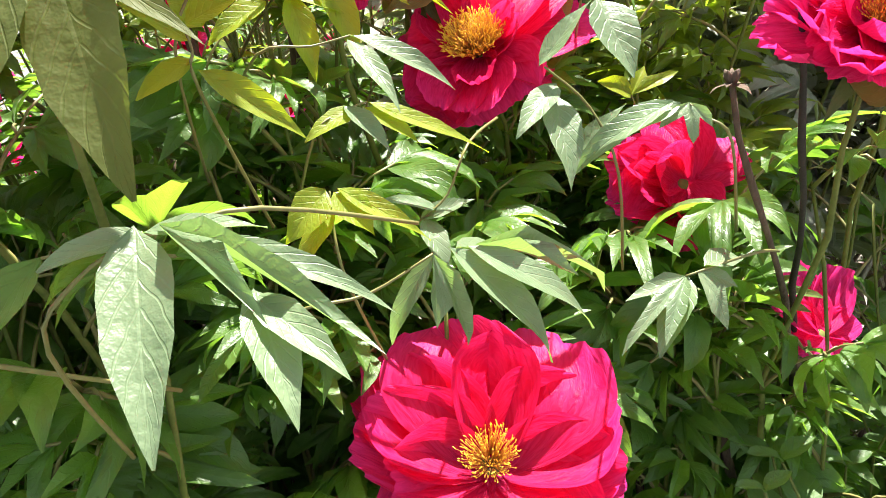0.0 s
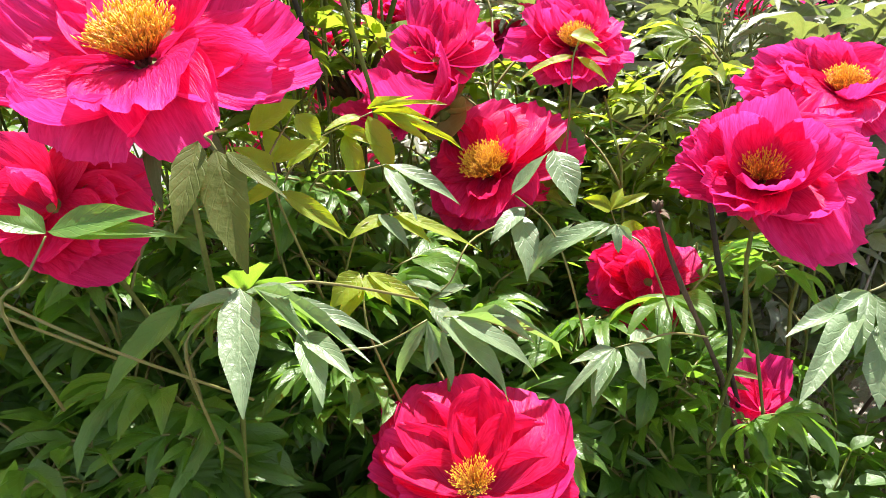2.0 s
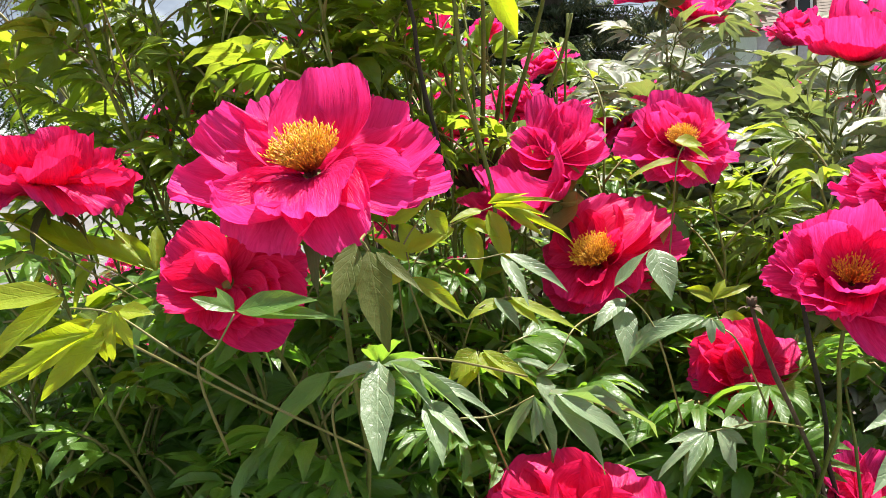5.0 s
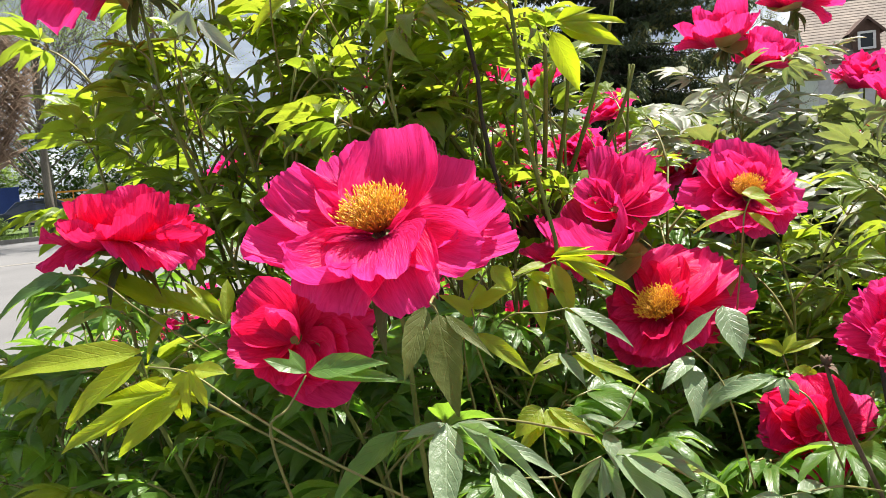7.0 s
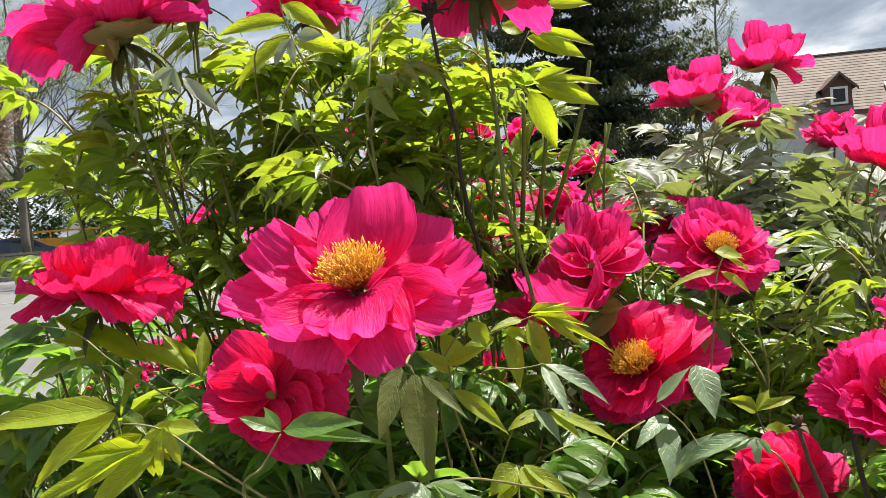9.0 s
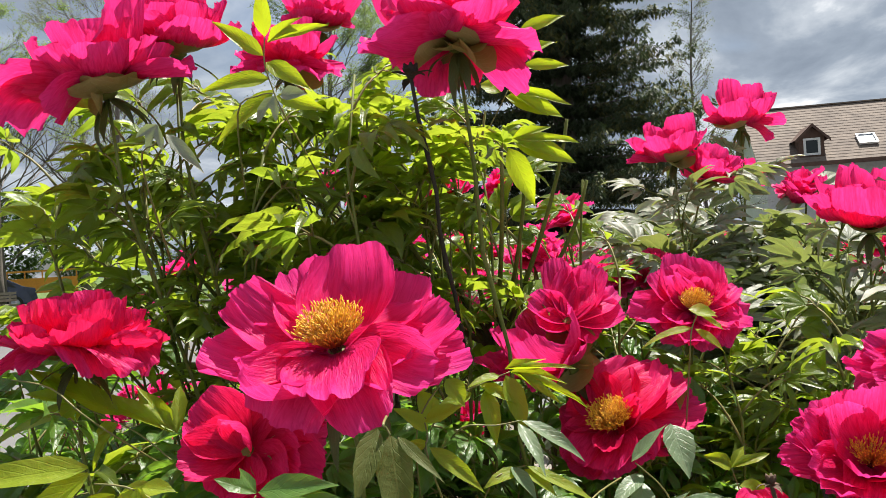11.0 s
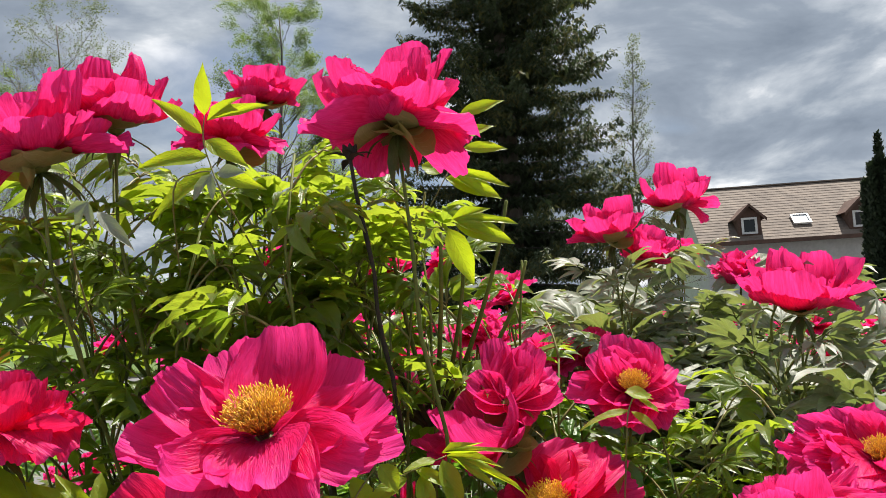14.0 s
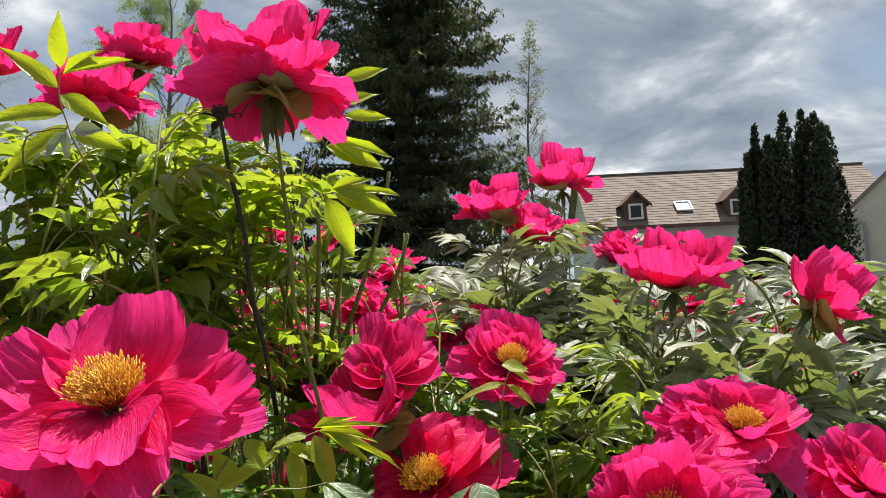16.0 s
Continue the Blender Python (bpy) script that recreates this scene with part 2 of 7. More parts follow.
def link(name, mesh, parent=None, label="", m=None):
    """Links a mesh given in world coordinates under its thing or part, or at the pose m."""
    ob = new(name, mesh)
    if m is not None:
        ob.matrix_basis = m
    if parent is not None:
        ob.parent = parent
        base = ORIGIN.get(parent)
        if base is not None:
            ob.matrix_parent_inverse = base.inverted()
    if label:
        ob["label"] = label
    return ob


def make(name, verts, faces, mats, slots=None, uvs=None, smooth=True):
    """A mesh from vertices and faces; slots: material of each face; uvs: one pair a vertex."""
    me = bpy.data.meshes.new(name)
    me.from_pydata([tuple(map(float, v)) for v in verts], [], faces)
    for mt in (mats if isinstance(mats, (list, tuple)) else [mats]):
        me.materials.append(mt)
    if slots is not None:
        me.polygons.foreach_set("material_index", slots)
    if smooth:
        me.polygons.foreach_set("use_smooth", [True] * len(me.polygons))
    if uvs is not None:
        layer = me.uv_layers.new(name="UVMap")
        idx = np.empty(len(me.loops), dtype=np.int32)
        me.loops.foreach_get("vertex_index", idx)
        layer.data.foreach_set("uv", np.asarray(uvs, dtype=np.float32)[idx].ravel())
    me.update()
    return me


class Soup:
    """Collects patches of one mesh."""

    def __init__(self):
        self.v, self.f, self.s, self.uv = [], [], [], []

    def add(self, verts, faces, slot=0, uv=None):
        k = len(self.v)
        self.v += [tuple(p) for p in verts]
        self.f += [tuple(i + k for i in q) for q in faces]
        self.s += [slot] * len(faces)
        self.uv += list(uv) if uv is not None else [(0.5, 0.5)] * len(verts)

    def grid(self, pts, slot=0, uv=None):
        rows, cols = len(pts), len(pts[0])
        faces = [(r * cols + c, r * cols + c + 1, (r + 1) * cols + c + 1, (r + 1) * cols + c) for r in range(rows - 1) for c in range(cols - 1)]
        self.add([p for row in pts for p in row], faces, slot, uv)

    def tube(self, path, radii, slot=0, sides=6):
        path = [Vector(p) for p in path]
        verts = []
        up = Vector((0.31, 0.17, 0.93))
        for i, p in enumerate(path):
            d = (path[min(i + 1, len(path) - 1)] - path[max(i - 1, 0)]).normalized()
            a = d.cross(up)
            if a.length < 0.05:
                a = d.cross(Vector((1, 0, 0)))
            a.normalize()
            b = d.cross(a)
            r = radii[i] if isinstance(radii, (list, tuple)) else radii
            verts += [p + (a * math.cos(2 * math.pi * k / sides) + b * math.sin(2 * math.pi * k / sides)) * r for k in range(sides)]
        n = len(path)
        faces = [(i * sides + k, i * sides + (k + 1) % sides, (i + 1) * sides + (k + 1) % sides, (i + 1) * sides + k) for i in range(n - 1) for k in range(sides)]
        faces += [tuple(range(sides))[::-1], tuple((n - 1) * sides + k for k in range(sides))]
        self.add(verts, faces, slot)

    def box(self, lo, hi, slot=0, m=None):
        vs = [Vector((x, y, z)) for z in (lo[2], hi[2]) for y in (lo[1], hi[1]) for x in (lo[0], hi[0])]
        if m is not None:
            vs = [m @ v for v in vs]
        self.add(vs, [(0, 2, 3, 1), (4, 5, 7, 6), (0, 1, 5, 4), (2, 6, 7, 3), (0, 4, 6, 2), (1, 3, 7, 5)], slot)

    def mesh(self, name, mats, smooth=True):
        return make(name, self.v, self.f, mats, self.s, self.uv, smooth)


def bezier(a, b, c, d, n):
    a, b, c, d = map(Vector, (a, b, c, d))
    return [a * (1 - t) ** 3 + b * 3 * t * (1 - t) ** 2 + c * 3 * t * t * (1 - t) + d * t ** 3 for t in (i / n for i in range(n + 1))]


def frame_of(axis, spin=0.0):
    """Rotation whose z is the axis."""
    q = Vector(axis).normalized().to_track_quat("Z", "Y").to_matrix().to_4x4()
    return q @ Matrix.Rotation(spin, 4, "Z")


# ---- leaves ----
def blade(soup, base, way, normal, length, width, droop, slot=0, rows=7, cols=4, fold=0.22, twist=0.0, curl=0.0):
    """One pointed blade that bends down by droop radians along its length."""
    base, d, nrm = Vector(base), Vector(way).normalized(), Vector(normal).normalized()
    side = d.cross(nrm).normalized()
    nrm = side.cross(d).normalized()
    pts, uv, p = [], [], base.copy()
    for i in range(rows + 1):
        s = i / rows
        q = Matrix.Rotation(-droop * s * s, 3, side)
        dd, nn = q @ d, q @ nrm
        if twist:
            nn = Matrix.Rotation(twist * s, 3, dd) @ nn
        ss = dd.cross(nn)
        half = width * 0.5 * (math.sin(math.pi * s ** 0.72) ** 0.90 * (1.0 - 0.25 * s ** 3) * (1 + 0.05 * math.sin(19 * s + 40 * length)) if 0 < s < 1 else 0.02)
        row = []
        for j in range(cols + 1):
            u = 2 * j / cols - 1
            wave = 0.05 * width * math.sin(7 * s + 2.1 * u) * abs(u)
            row.append(p + ss * (half * u) + nn * (half * abs(u) * fold - half * u * u * curl + wave))
            uv.append((0.5 + 0.5 * u, s))
        pts.append(row)
        p = p + dd * (length / rows)
    soup.grid(pts, slot, uv)


def lobed(soup, base, way, normal, length, width, droop, lobes, r, slot=0, rows=5, fold=0.5):
    """A wedge-based blade that parts into two or three pointed lobes, each folded along its own rib."""
    d, nrm = Vector(way).normalized(), Vector(normal).normalized()
    side = d.cross(nrm).normalized()
    nrm = side.cross(d).normalized()
    sg = r.choice((-1, 1))
    if lobes == 2:
        tips = [(-0.05 * sg, 1.0), (sg * r.uniform(0.50, 0.66), r.uniform(0.66, 0.80))]
    else:
        tips = [(-r.uniform(0.46, 0.62), r.uniform(0.66, 0.82)), (r.uniform(-0.06, 0.06), 1.0), (r.uniform(0.46, 0.62), r.uniform(0.66, 0.82))]
    tips.sort()
    rim = [(tips[0][0] - 0.46, 0.26, -1.0), (tips[0][0] - 0.26, 0.58 * tips[0][1] + 0.04, -0.6), (tips[0][0] - 0.09, 0.84 * tips[0][1], -0.25)]
    for i, (a, q) in enumerate(tips):
        rim.append((a, q, 0.0))
        if i + 1 < len(tips):
            a2, q2 = tips[i + 1]
            v = r.uniform(0.36, 0.50)
            rim += [(a + 0.08, 0.84 * q, 0.4), ((a + a2) / 2, v, 1.0), (a2 - 0.08, 0.84 * q2, -0.4)]
    rim += [(tips[-1][0] + 0.09, 0.84 * tips[-1][1], 0.25), (tips[-1][0] + 0.26, 0.58 * tips[-1][1] + 0.04, 0.6), (tips[-1][0] + 0.46, 0.26, 1.0)]
    wide = max(q * math.sin(a) for a, q, u in rim) - min(q * math.sin(a) for a, q, u in rim)
    kx = width / (wide * length)
    arc, p = [(0.0, 0.0)], (0.0, 0.0)
    for i in range(12):
        an = droop * ((i + 0.5) / 12) ** 1.6
        p = (p[0] + math.cos(an) / 12, p[1] - math.sin(an) / 12)
        arc.append(p)
    ph = r.uniform(0, 6.28)
    pts, uv = [], []
    for k in range(rows + 1):
        q = 0.02 + 0.98 * k / rows
        row = []
        for a, rad, u in rim:
            x, y = kx * q * rad * math.sin(a), q * rad * math.cos(a)
            f = min(11.999, max(0.0, y * 12))
            i = int(f)
            yy = arc[i][0] + (arc[i + 1][0] - arc[i][0]) * (f - i)
            zz = arc[i][1] + (arc[i + 1][1] - arc[i][1]) * (f - i)
            zz += fold * 0.12 * abs(u) * q + 0.018 * math.sin(9 * y + 7 * x + ph) * q - 0.35 * droop * x * x
            row.append(Vector(base) + (side * x + d * yy + nrm * zz) * length)
            uv.append((0.5 + 0.5 * u, q * rad))
        pts.append(row)
    soup.grid(pts, slot, uv)


def leaflet(soup, base, way, normal, length, width, droop, lobes, r, slot=0, fine=True):
    """A leaflet: one pointed blade, or a blade of two or three lobes."""
    if lobes == 1:
        blade(soup, base, way, normal, length, width, droop, slot, 9 if fine else 4, 4 if fine else 2, 0.28 + 0.27 * r.random(), r.uniform(-0.5, 0.5))
    else:
        lobed(soup, base, way, normal, length, width * (1.35 if lobes == 2 else 1.7), droop, lobes, r, slot, 5 if fine else 3, 0.4 + 0.5 * r.random())


def leaf_mesh(name, seed, size, mats, droop=0.8, fine=True, lift=0.5):
    """A whole peony leaf: stalk along +y from the origin, three branches of lobed leaflets. Material slots: blade, stalk."""
    r = random.Random(seed)
    s = Soup()
    up = Vector((0, 0, 1))
    stalk = size * r.uniform(0.34, 0.46)
    path = bezier((0, 0, 0), (0, stalk * 0.4, stalk * lift * 0.5), (0, stalk * 0.75, stalk * lift * 0.75), (0, stalk, stalk * lift * 0.72), 5)
    s.tube(path, [size * 0.0115 * (1 - 0.08 * i) for i in range(6)], 1, 5 if fine else 3)
    node = path[-1]
    for side in (0, 1, -1):
        ang = side * r.uniform(0.75, 1.05)
        d = Vector((math.sin(ang), math.cos(ang), r.uniform(0.0, 0.25) if side == 0 else r.uniform(-0.1, 0.2))).normalized()
        reach = size * (r.uniform(0.16, 0.22) if side == 0 else r.uniform(0.08, 0.13))
        tip = node + d * reach
        s.tube([node, node + d * reach * 0.5 + up * 0.003, tip], size * 0.007, 1, 4 if fine else 3)
        roll = Matrix.Rotation(side * r.uniform(0.1, 0.45), 3, d)
        nn = roll @ (up - d * up.dot(d)).normalized()
        ln = size * (r.uniform(0.42, 0.52) if side == 0 else r.uniform(0.34, 0.44))
        leaflet(s, tip, d + up * r.uniform(-0.35, 0.05), nn, ln, ln * r.uniform(0.30, 0.37), droop * r.uniform(0.6, 1.3), r.choice((2, 3, 3)), r, 0, fine)
        for sub in (1, -1):
            if side and r.random() < 0.2:
                continue
            a2 = ang + sub * r.uniform(0.7, 1.0)
            d2 = Vector((math.sin(a2), math.cos(a2), r.uniform(-0.45, 0.1))).normalized()
            n2 = (up - d2 * up.dot(d2)).normalized()
            n2 = Matrix.Rotation(r.uniform(-0.3, 0.3), 3, d2) @ n2
            b2 = node + d * reach * 0.85
            l2 = ln * r.uniform(0.66, 0.86)
            leaflet(s, b2, d2, n2, l2, l2 * r.uniform(0.33, 0.42), droop * r.uniform(0.7, 1.4), r.choice((1, 1, 2)), r, 0, fine)
    return s.mesh(name, mats)


KINDS = {"green": LEAF, "fresh": LEAF_YOUNG, "waxy": LEAF_GREY}
LEAVES = {}
for ki, (kname, kmat) in enumerate(KINDS.items()):
    LEAVES[kname] = [leaf_mesh("leaf", 40 * ki + i, 0.165 * (0.85 + 0.06 * i), (kmat, PETIOLE if kname != "waxy" else STEM), 0.7 + 0.2 * i if kname != "waxy" else 0.5 + 0.14 * i) for i in range(6)]
    LEAVES[kname + "_far"] = [leaf_mesh("leaf", 40 * ki + 20 + i, 0.165, (kmat, STEM), 0.6 + 0.25 * i, False) for i in range(4)]


def put_leaf(parent, at, way, kind, r, scale=1.0, tilt=0.0):
    """A leaf whose stalk starts at a point and runs along a way; its face stays upward."""
    d = Vector(way).normalized()
    side = d.cross(Vector((0, 0, 1)))
    if side.length < 0.1:
        side = Vector((1, 0, 0))
    side.normalize()
    up = side.cross(d)
    m = Matrix((side, d, up)).transposed().to_4x4()
    m = Matrix.Translation(at) @ m @ Matrix.Rotation(r.uniform(-0.5, 0.5) + tilt, 4, "Y") @ Matrix.Scale(scale * r.uniform(0.85, 1.15), 4)
    return link("leaf", r.choice(LEAVES[kind]), parent, "", m)


# ---- flowers ----
def petal(soup, m, az, open_, length, width, r, bow=0.0, cup=0.7, ruffle=1.0, nu=40, nv=14):
    """A petal in the flower's frame (axis +z): its tip lies open_ degrees off the axis; bow bends it outward (+) or inward (-)."""
    mid = radians(open_)
    seed = r.uniform(0, 90)
    ca, sa = math.cos(az), math.sin(az)
    k = length / nv * (bow / math.sin(bow) if abs(bow) > 0.01 else 1.0)
    R, Z, TH = [0.0], [0.0], []
    for i in range(nv + 1):
        a = mid + bow * (2 * (i + 0.5) / nv - 1)
        TH.append(a)
        R.append(R[-1] + math.sin(a) * k)
        Z.append(Z[-1] + math.cos(a) * k)
    pts, uv = [], []
    for i in range(nv + 1):
        v = i / nv
        w = width * 0.5 * (0.30 + 0.70 * math.sin(min(1.0, v / 0.66) * 1.5708) ** 0.85)
        if v > 0.62:
            w *= 1 - 0.10 * ((v - 0.62) / 0.38) ** 2
        row = []
        for j in range(nu + 1):
            u = 2 * j / nu - 1
            rim = 1.0 - 0.27 * abs(u) ** 3 + 0.09 * noise.noise((u * 1.9 + seed, seed, 0)) + 0.04 * noise.noise((u * 5.5 + seed, 3.1, seed)) + 0.03 * noise.noise((u * 11 + seed, 7.7, seed)) + 0.02 * noise.noise((u * 21 + seed, 2.3, seed))
            x = max(0.0, min(nv - 0.001, v * rim * nv))
            n = int(x)
            f = x - n
            rr, z, a = R[n] + (R[n + 1] - R[n]) * f, Z[n] + (Z[n + 1] - Z[n]) * f, TH[n]
            off = w * math.sin(cup * u) / cup
            lift = w * (1 - math.cos(cup * u)) / cup - 0.25 * w * v * cup
            g = ruffle * length
            lift += g * (0.08 * v * noise.noise((u * 1.5 + seed, v * 2.2, seed)) + 0.022 * v * noise.noise((u * 5 + seed, v * 1.2, seed)) + 0.013 * v * noise.noise((u * 15 + seed, v * 1.5, seed)))
            lift += g * v ** 4 * (0.13 * noise.noise((u * 2.8 + seed, 5.0, seed)) + 0.055 * noise.noise((u * 9 + seed, 9.0 + v, seed)))
            rr, z = rr - math.cos(a) * lift, z + math.sin(a) * lift
            row.append(m @ Vector((rr * ca - off * sa, rr * sa + off * ca, z)))
            uv.append((0.5 + 0.5 * u, v))
        pts.append(row)
    soup.grid(pts, 0, uv)


def stamens(m, size, r, count=820):
    """A dense dome of golden anthers on crimson threads."""
    s = Soup()
    for i in range(count):
        a = r.uniform(0, 6.283)
        k = math.sqrt(r.random())
        lean = 0.85 * k
        rr = size * (0.06 + 0.40 * k)
        b = Vector((rr * math.cos(a), rr * math.sin(a), 0))
        d = Vector((math.sin(lean) * math.cos(a), math.sin(lean) * math.sin(a), math.cos(lean)))
        ln = size * (r.uniform(0.6, 1.45) if k > 0.6 else r.uniform(1.0, 1.6))
        tip = b + d * ln + Vector((r.uniform(-1, 1), r.uniform(-1, 1), r.uniform(0, 1))) * ln * 0.10
        s.tube([m @ b, m @ (b.lerp(tip, 0.5) + Vector((0, 0, ln * 0.05))), m @ tip], size * 0.014, 0, 3)
        ad = (d + Vector((r.uniform(-0.8, 0.8), r.uniform(-0.8, 0.8), r.uniform(0, 0.8)))).normalized()
        al = size * r.uniform(0.14, 0.26)
        s.tube([m @ tip, m @ (tip + ad * al * 0.35), m @ (tip + ad * al)], [size * 0.020, size * 0.034, size * 0.012], 1, 4)
    return s.mesh("stamen_tuft", (FILAMENT, ANTHER))


def carpels(m, size, r):
    s = Soup()
    for i in range(6):
        a = i * 1.047 + r.random() * 0.4
        k = 0.0 if i == 5 else 0.16 * size
        b = Vector((k * math.cos(a), k * math.sin(a), 0))
        d = Vector((0.25 * math.cos(a), 0.25 * math.sin(a), 1)).normalized()
        s.tube([m @ (b + d * size * q) for q in (0, 0.25, 0.5, 0.66)], [size * q for q in (0.10, 0.12, 0.06, 0.02)], 0, 6)
    return s.mesh("pistil", CARPEL)


STYLES = {      # far blooms: rings of (count, opening, length, width, cup), as shares of the radius
    "semi": ((7, 98, 1.0, 0.92, 0.5), (7, 76, 0.92, 0.78, 0.6), (8, 58, 0.74, 0.56, 0.6)),
    "cup": ((6, 70, 1.0, 1.0, 0.8), (6, 44, 0.98, 0.95, 0.95), (5, 26, 0.80, 0.65, 0.9)),
    "side": ((5, 90, 0.98, 1.12, 0.6), (6, 60, 1.04, 1.10, 0.75), (5, 34, 0.96, 0.95, 0.85)),
}


def bloom_frame(axis):
    """Rotation whose z is the flower's axis and whose y points away over its back."""
    z = Vector(axis).normalized()
    x = Vector((0, 1, 0)).cross(z).normalized()
    return Matrix((x, z.cross(x), z)).transposed().to_4x4()


def flower(parent, at, axis, radius, petals, sepals, seed, mat, gold):
    """A bloom as a part of its bush. petals, sepals: turn, opening, length, width, bow; gold: size of the stamen tuft."""
    r = random.Random(seed)
    m = Matrix.Translation(at) @ bloom_frame(axis)
    s = Soup()      # receptacle
    s.tube([m @ Vector((0, 0, z * radius)) for z in (-0.16, -0.10, -0.03, 0.02)], [radius * q for q in (0.05, 0.12, 0.13, 0.07)], 0, 10)
    head = link("flower", s.mesh("flower", STEM), parent)
    for az, open_, ln, wd, bow in petals:
        p = Soup()
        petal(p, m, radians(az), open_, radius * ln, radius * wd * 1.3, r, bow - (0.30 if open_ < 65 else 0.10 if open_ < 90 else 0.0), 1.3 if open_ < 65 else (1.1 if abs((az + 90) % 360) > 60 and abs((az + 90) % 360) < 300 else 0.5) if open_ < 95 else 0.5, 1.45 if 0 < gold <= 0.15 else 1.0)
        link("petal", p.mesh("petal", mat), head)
    if 0 < gold <= 0.15:      # crowded heart of a full bloom
        a0 = r.uniform(0, 360)
        inner = [(a0 + i * 60 + r.uniform(-15, 15), r.uniform(22, 44), r.uniform(0.66, 0.86), r.uniform(0.62, 0.8)) for i in range(6)]
        outer = [(a0 + 30 + i * 72 + r.uniform(-15, 15), r.uniform(46, 70), r.uniform(0.74, 0.88), r.uniform(0.75, 0.9)) for i in range(5)]
        for az, open_, ln, wd in inner + outer:
            p = Soup()
            petal(p, m, radians(az), open_, radius * ln, radius * wd, r, -0.55, 1.0, 1.2, 20, 12)
            link("petal", p.mesh("petal", mat), head)
    if gold:
        link("stamen_tuft", stamens(Matrix.Translation(at) @ bloom_frame(Vector(axis).normalized() + Vector((0, 0, 0.45))) @ Matrix.Translation((0, 0, radius * 0.08)), radius * gold, r, 700 if gold > 0.16 else 260), head, "golden yellow stamens")
        link("pistil", carpels(m, radius * gold * 0.8, r), head)
    for az, open_, ln, wd, bow in sepals or [(i * 90 + r.uniform(-30, 30), r.uniform(88, 105), r.uniform(0.32, 0.46), 0.42, -0.4) for i in range(4)]:
        p = Soup()
        petal(p, m @ Matrix.Translation((0, 0, -radius * 0.07)), radians(az), open_, radius * ln * 0.95, radius * wd * 2.0, r, bow, 1.1, 0.35, 12, 10)
        link("sepal", p.mesh("sepal", SEPAL), head, "tan green sepal")
    for i in range(6):
        p = Soup()
        a = i * 1.047 + r.random()
        d = Vector((math.cos(a), math.sin(a), r.uniform(-1.5, -0.3)))
        nn = Vector((-0.2 * math.cos(a), -0.2 * math.sin(a), 1))
        blade(p, m @ Vector((0, 0, -radius * 0.12)), m.to_3x3() @ d, m.to_3x3() @ nn, radius * r.uniform(0.45, 0.8), radius * 0.14, 0.9)
        link("bract", p.mesh("bract", BRACT), head)
    return head


def bloom_mesh(seed, radius, style, mat):
    """A far bloom in one mesh."""
    r = random.Random(seed)
    s = Soup()
    m = Matrix()
    for count, open_, ln, wd, cup in STYLES[style]:
        a0 = r.uniform(0, 6.28)
        for i in range(count):
            petal(s, m, a0 + i * 6.283 / count, open_ - 14 + r.uniform(-14, 14), radius * ln * r.uniform(0.85, 1.1), radius * wd, r, 0.15, cup, 1.3, 9, 7)
    return s.mesh("flower", mat)


BLOOMS = [bloom_mesh(70 + i, 0.075, ("side", "cup", "semi", "side")[i], PETAL) for i in range(4)]


def stem_path(base, tip, lean):
    """The line of a shoot that arrives along lean."""
    base, tip, lean = Vector(base), Vector(tip), Vector(lean).normalized()
    reach = (tip - base).length
    q = random.Random(int(1e4 * (tip.x + 2 * tip.y + 9)))
    mid1 = base + Vector((q.uniform(-0.12, 0.12), q.uniform(-0.08, 0.08), 0.36)) * reach + (tip - base) * 0.08
    path = bezier(base, mid1, tip - lean * reach * 0.30, tip, 12)
    for i in range(2, 12):
        path[i] = path[i] + Vector((q.uniform(-1, 1), q.uniform(-1, 1), 0)) * 0.006
    return path


def stem(parent, base, tip, lean=(0, 0, 1), thick=0.005, wood=0.45, name="stem"):
    """A shoot: brown wood below, green towards the tip."""
    path = stem_path(base, tip, lean)
    k = int(12 * wood)
    s = Soup()
    if k > 0:
        s.tube(path[:k + 1], [thick * (1.5 - 0.5 * i / 12) for i in range(k + 1)], 0, 7)
    s.tube(path[k:], [thick * (1.0 - 0.5 * (i + k) / 12) * (1.18 if i % 3 == 1 else 1.0) for i in range(13 - k)], 1, 7)
    link(name, s.mesh(name, (WOOD, STEM)), parent)
    return path


def shoot(parent, base, tip, kind, seed, leaves=6, lean=(0, 0, 1), thick=0.0045, wood=0.45, first=0.05, scale=1.0, spread=0.30, rise=0.55, least=0.0):
    """A stem with leaves in a spiral below its tip."""
    r = random.Random(seed)
    path = stem_path(base, tip, lean)
    a = r.uniform(0, 6.28)
    spots = []
    total = (Vector(tip) - Vector(base)).length
    for i in range(leaves):
        s = 1 - (first + (spread * i / max(1, leaves - 1))) / max(0.2, total)
        f = max(0.05, min(0.999, s)) * 12
        k = int(f)
        at = path[k].lerp(path[k + 1], f - k)
        a += 2.4 + r.uniform(-0.4, 0.4)
        way = (math.cos(a), math.sin(a), rise + r.uniform(-0.3, 0.3))
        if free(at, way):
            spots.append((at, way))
    if len(spots) >= least * leaves:
        stem(parent, base, tip, lean, thick, wood)
        for at, way in spots:
            put_leaf(parent, at, way, kind, r, scale)
    return path


SUNNY = []      # places that the sun reaches through the leaves


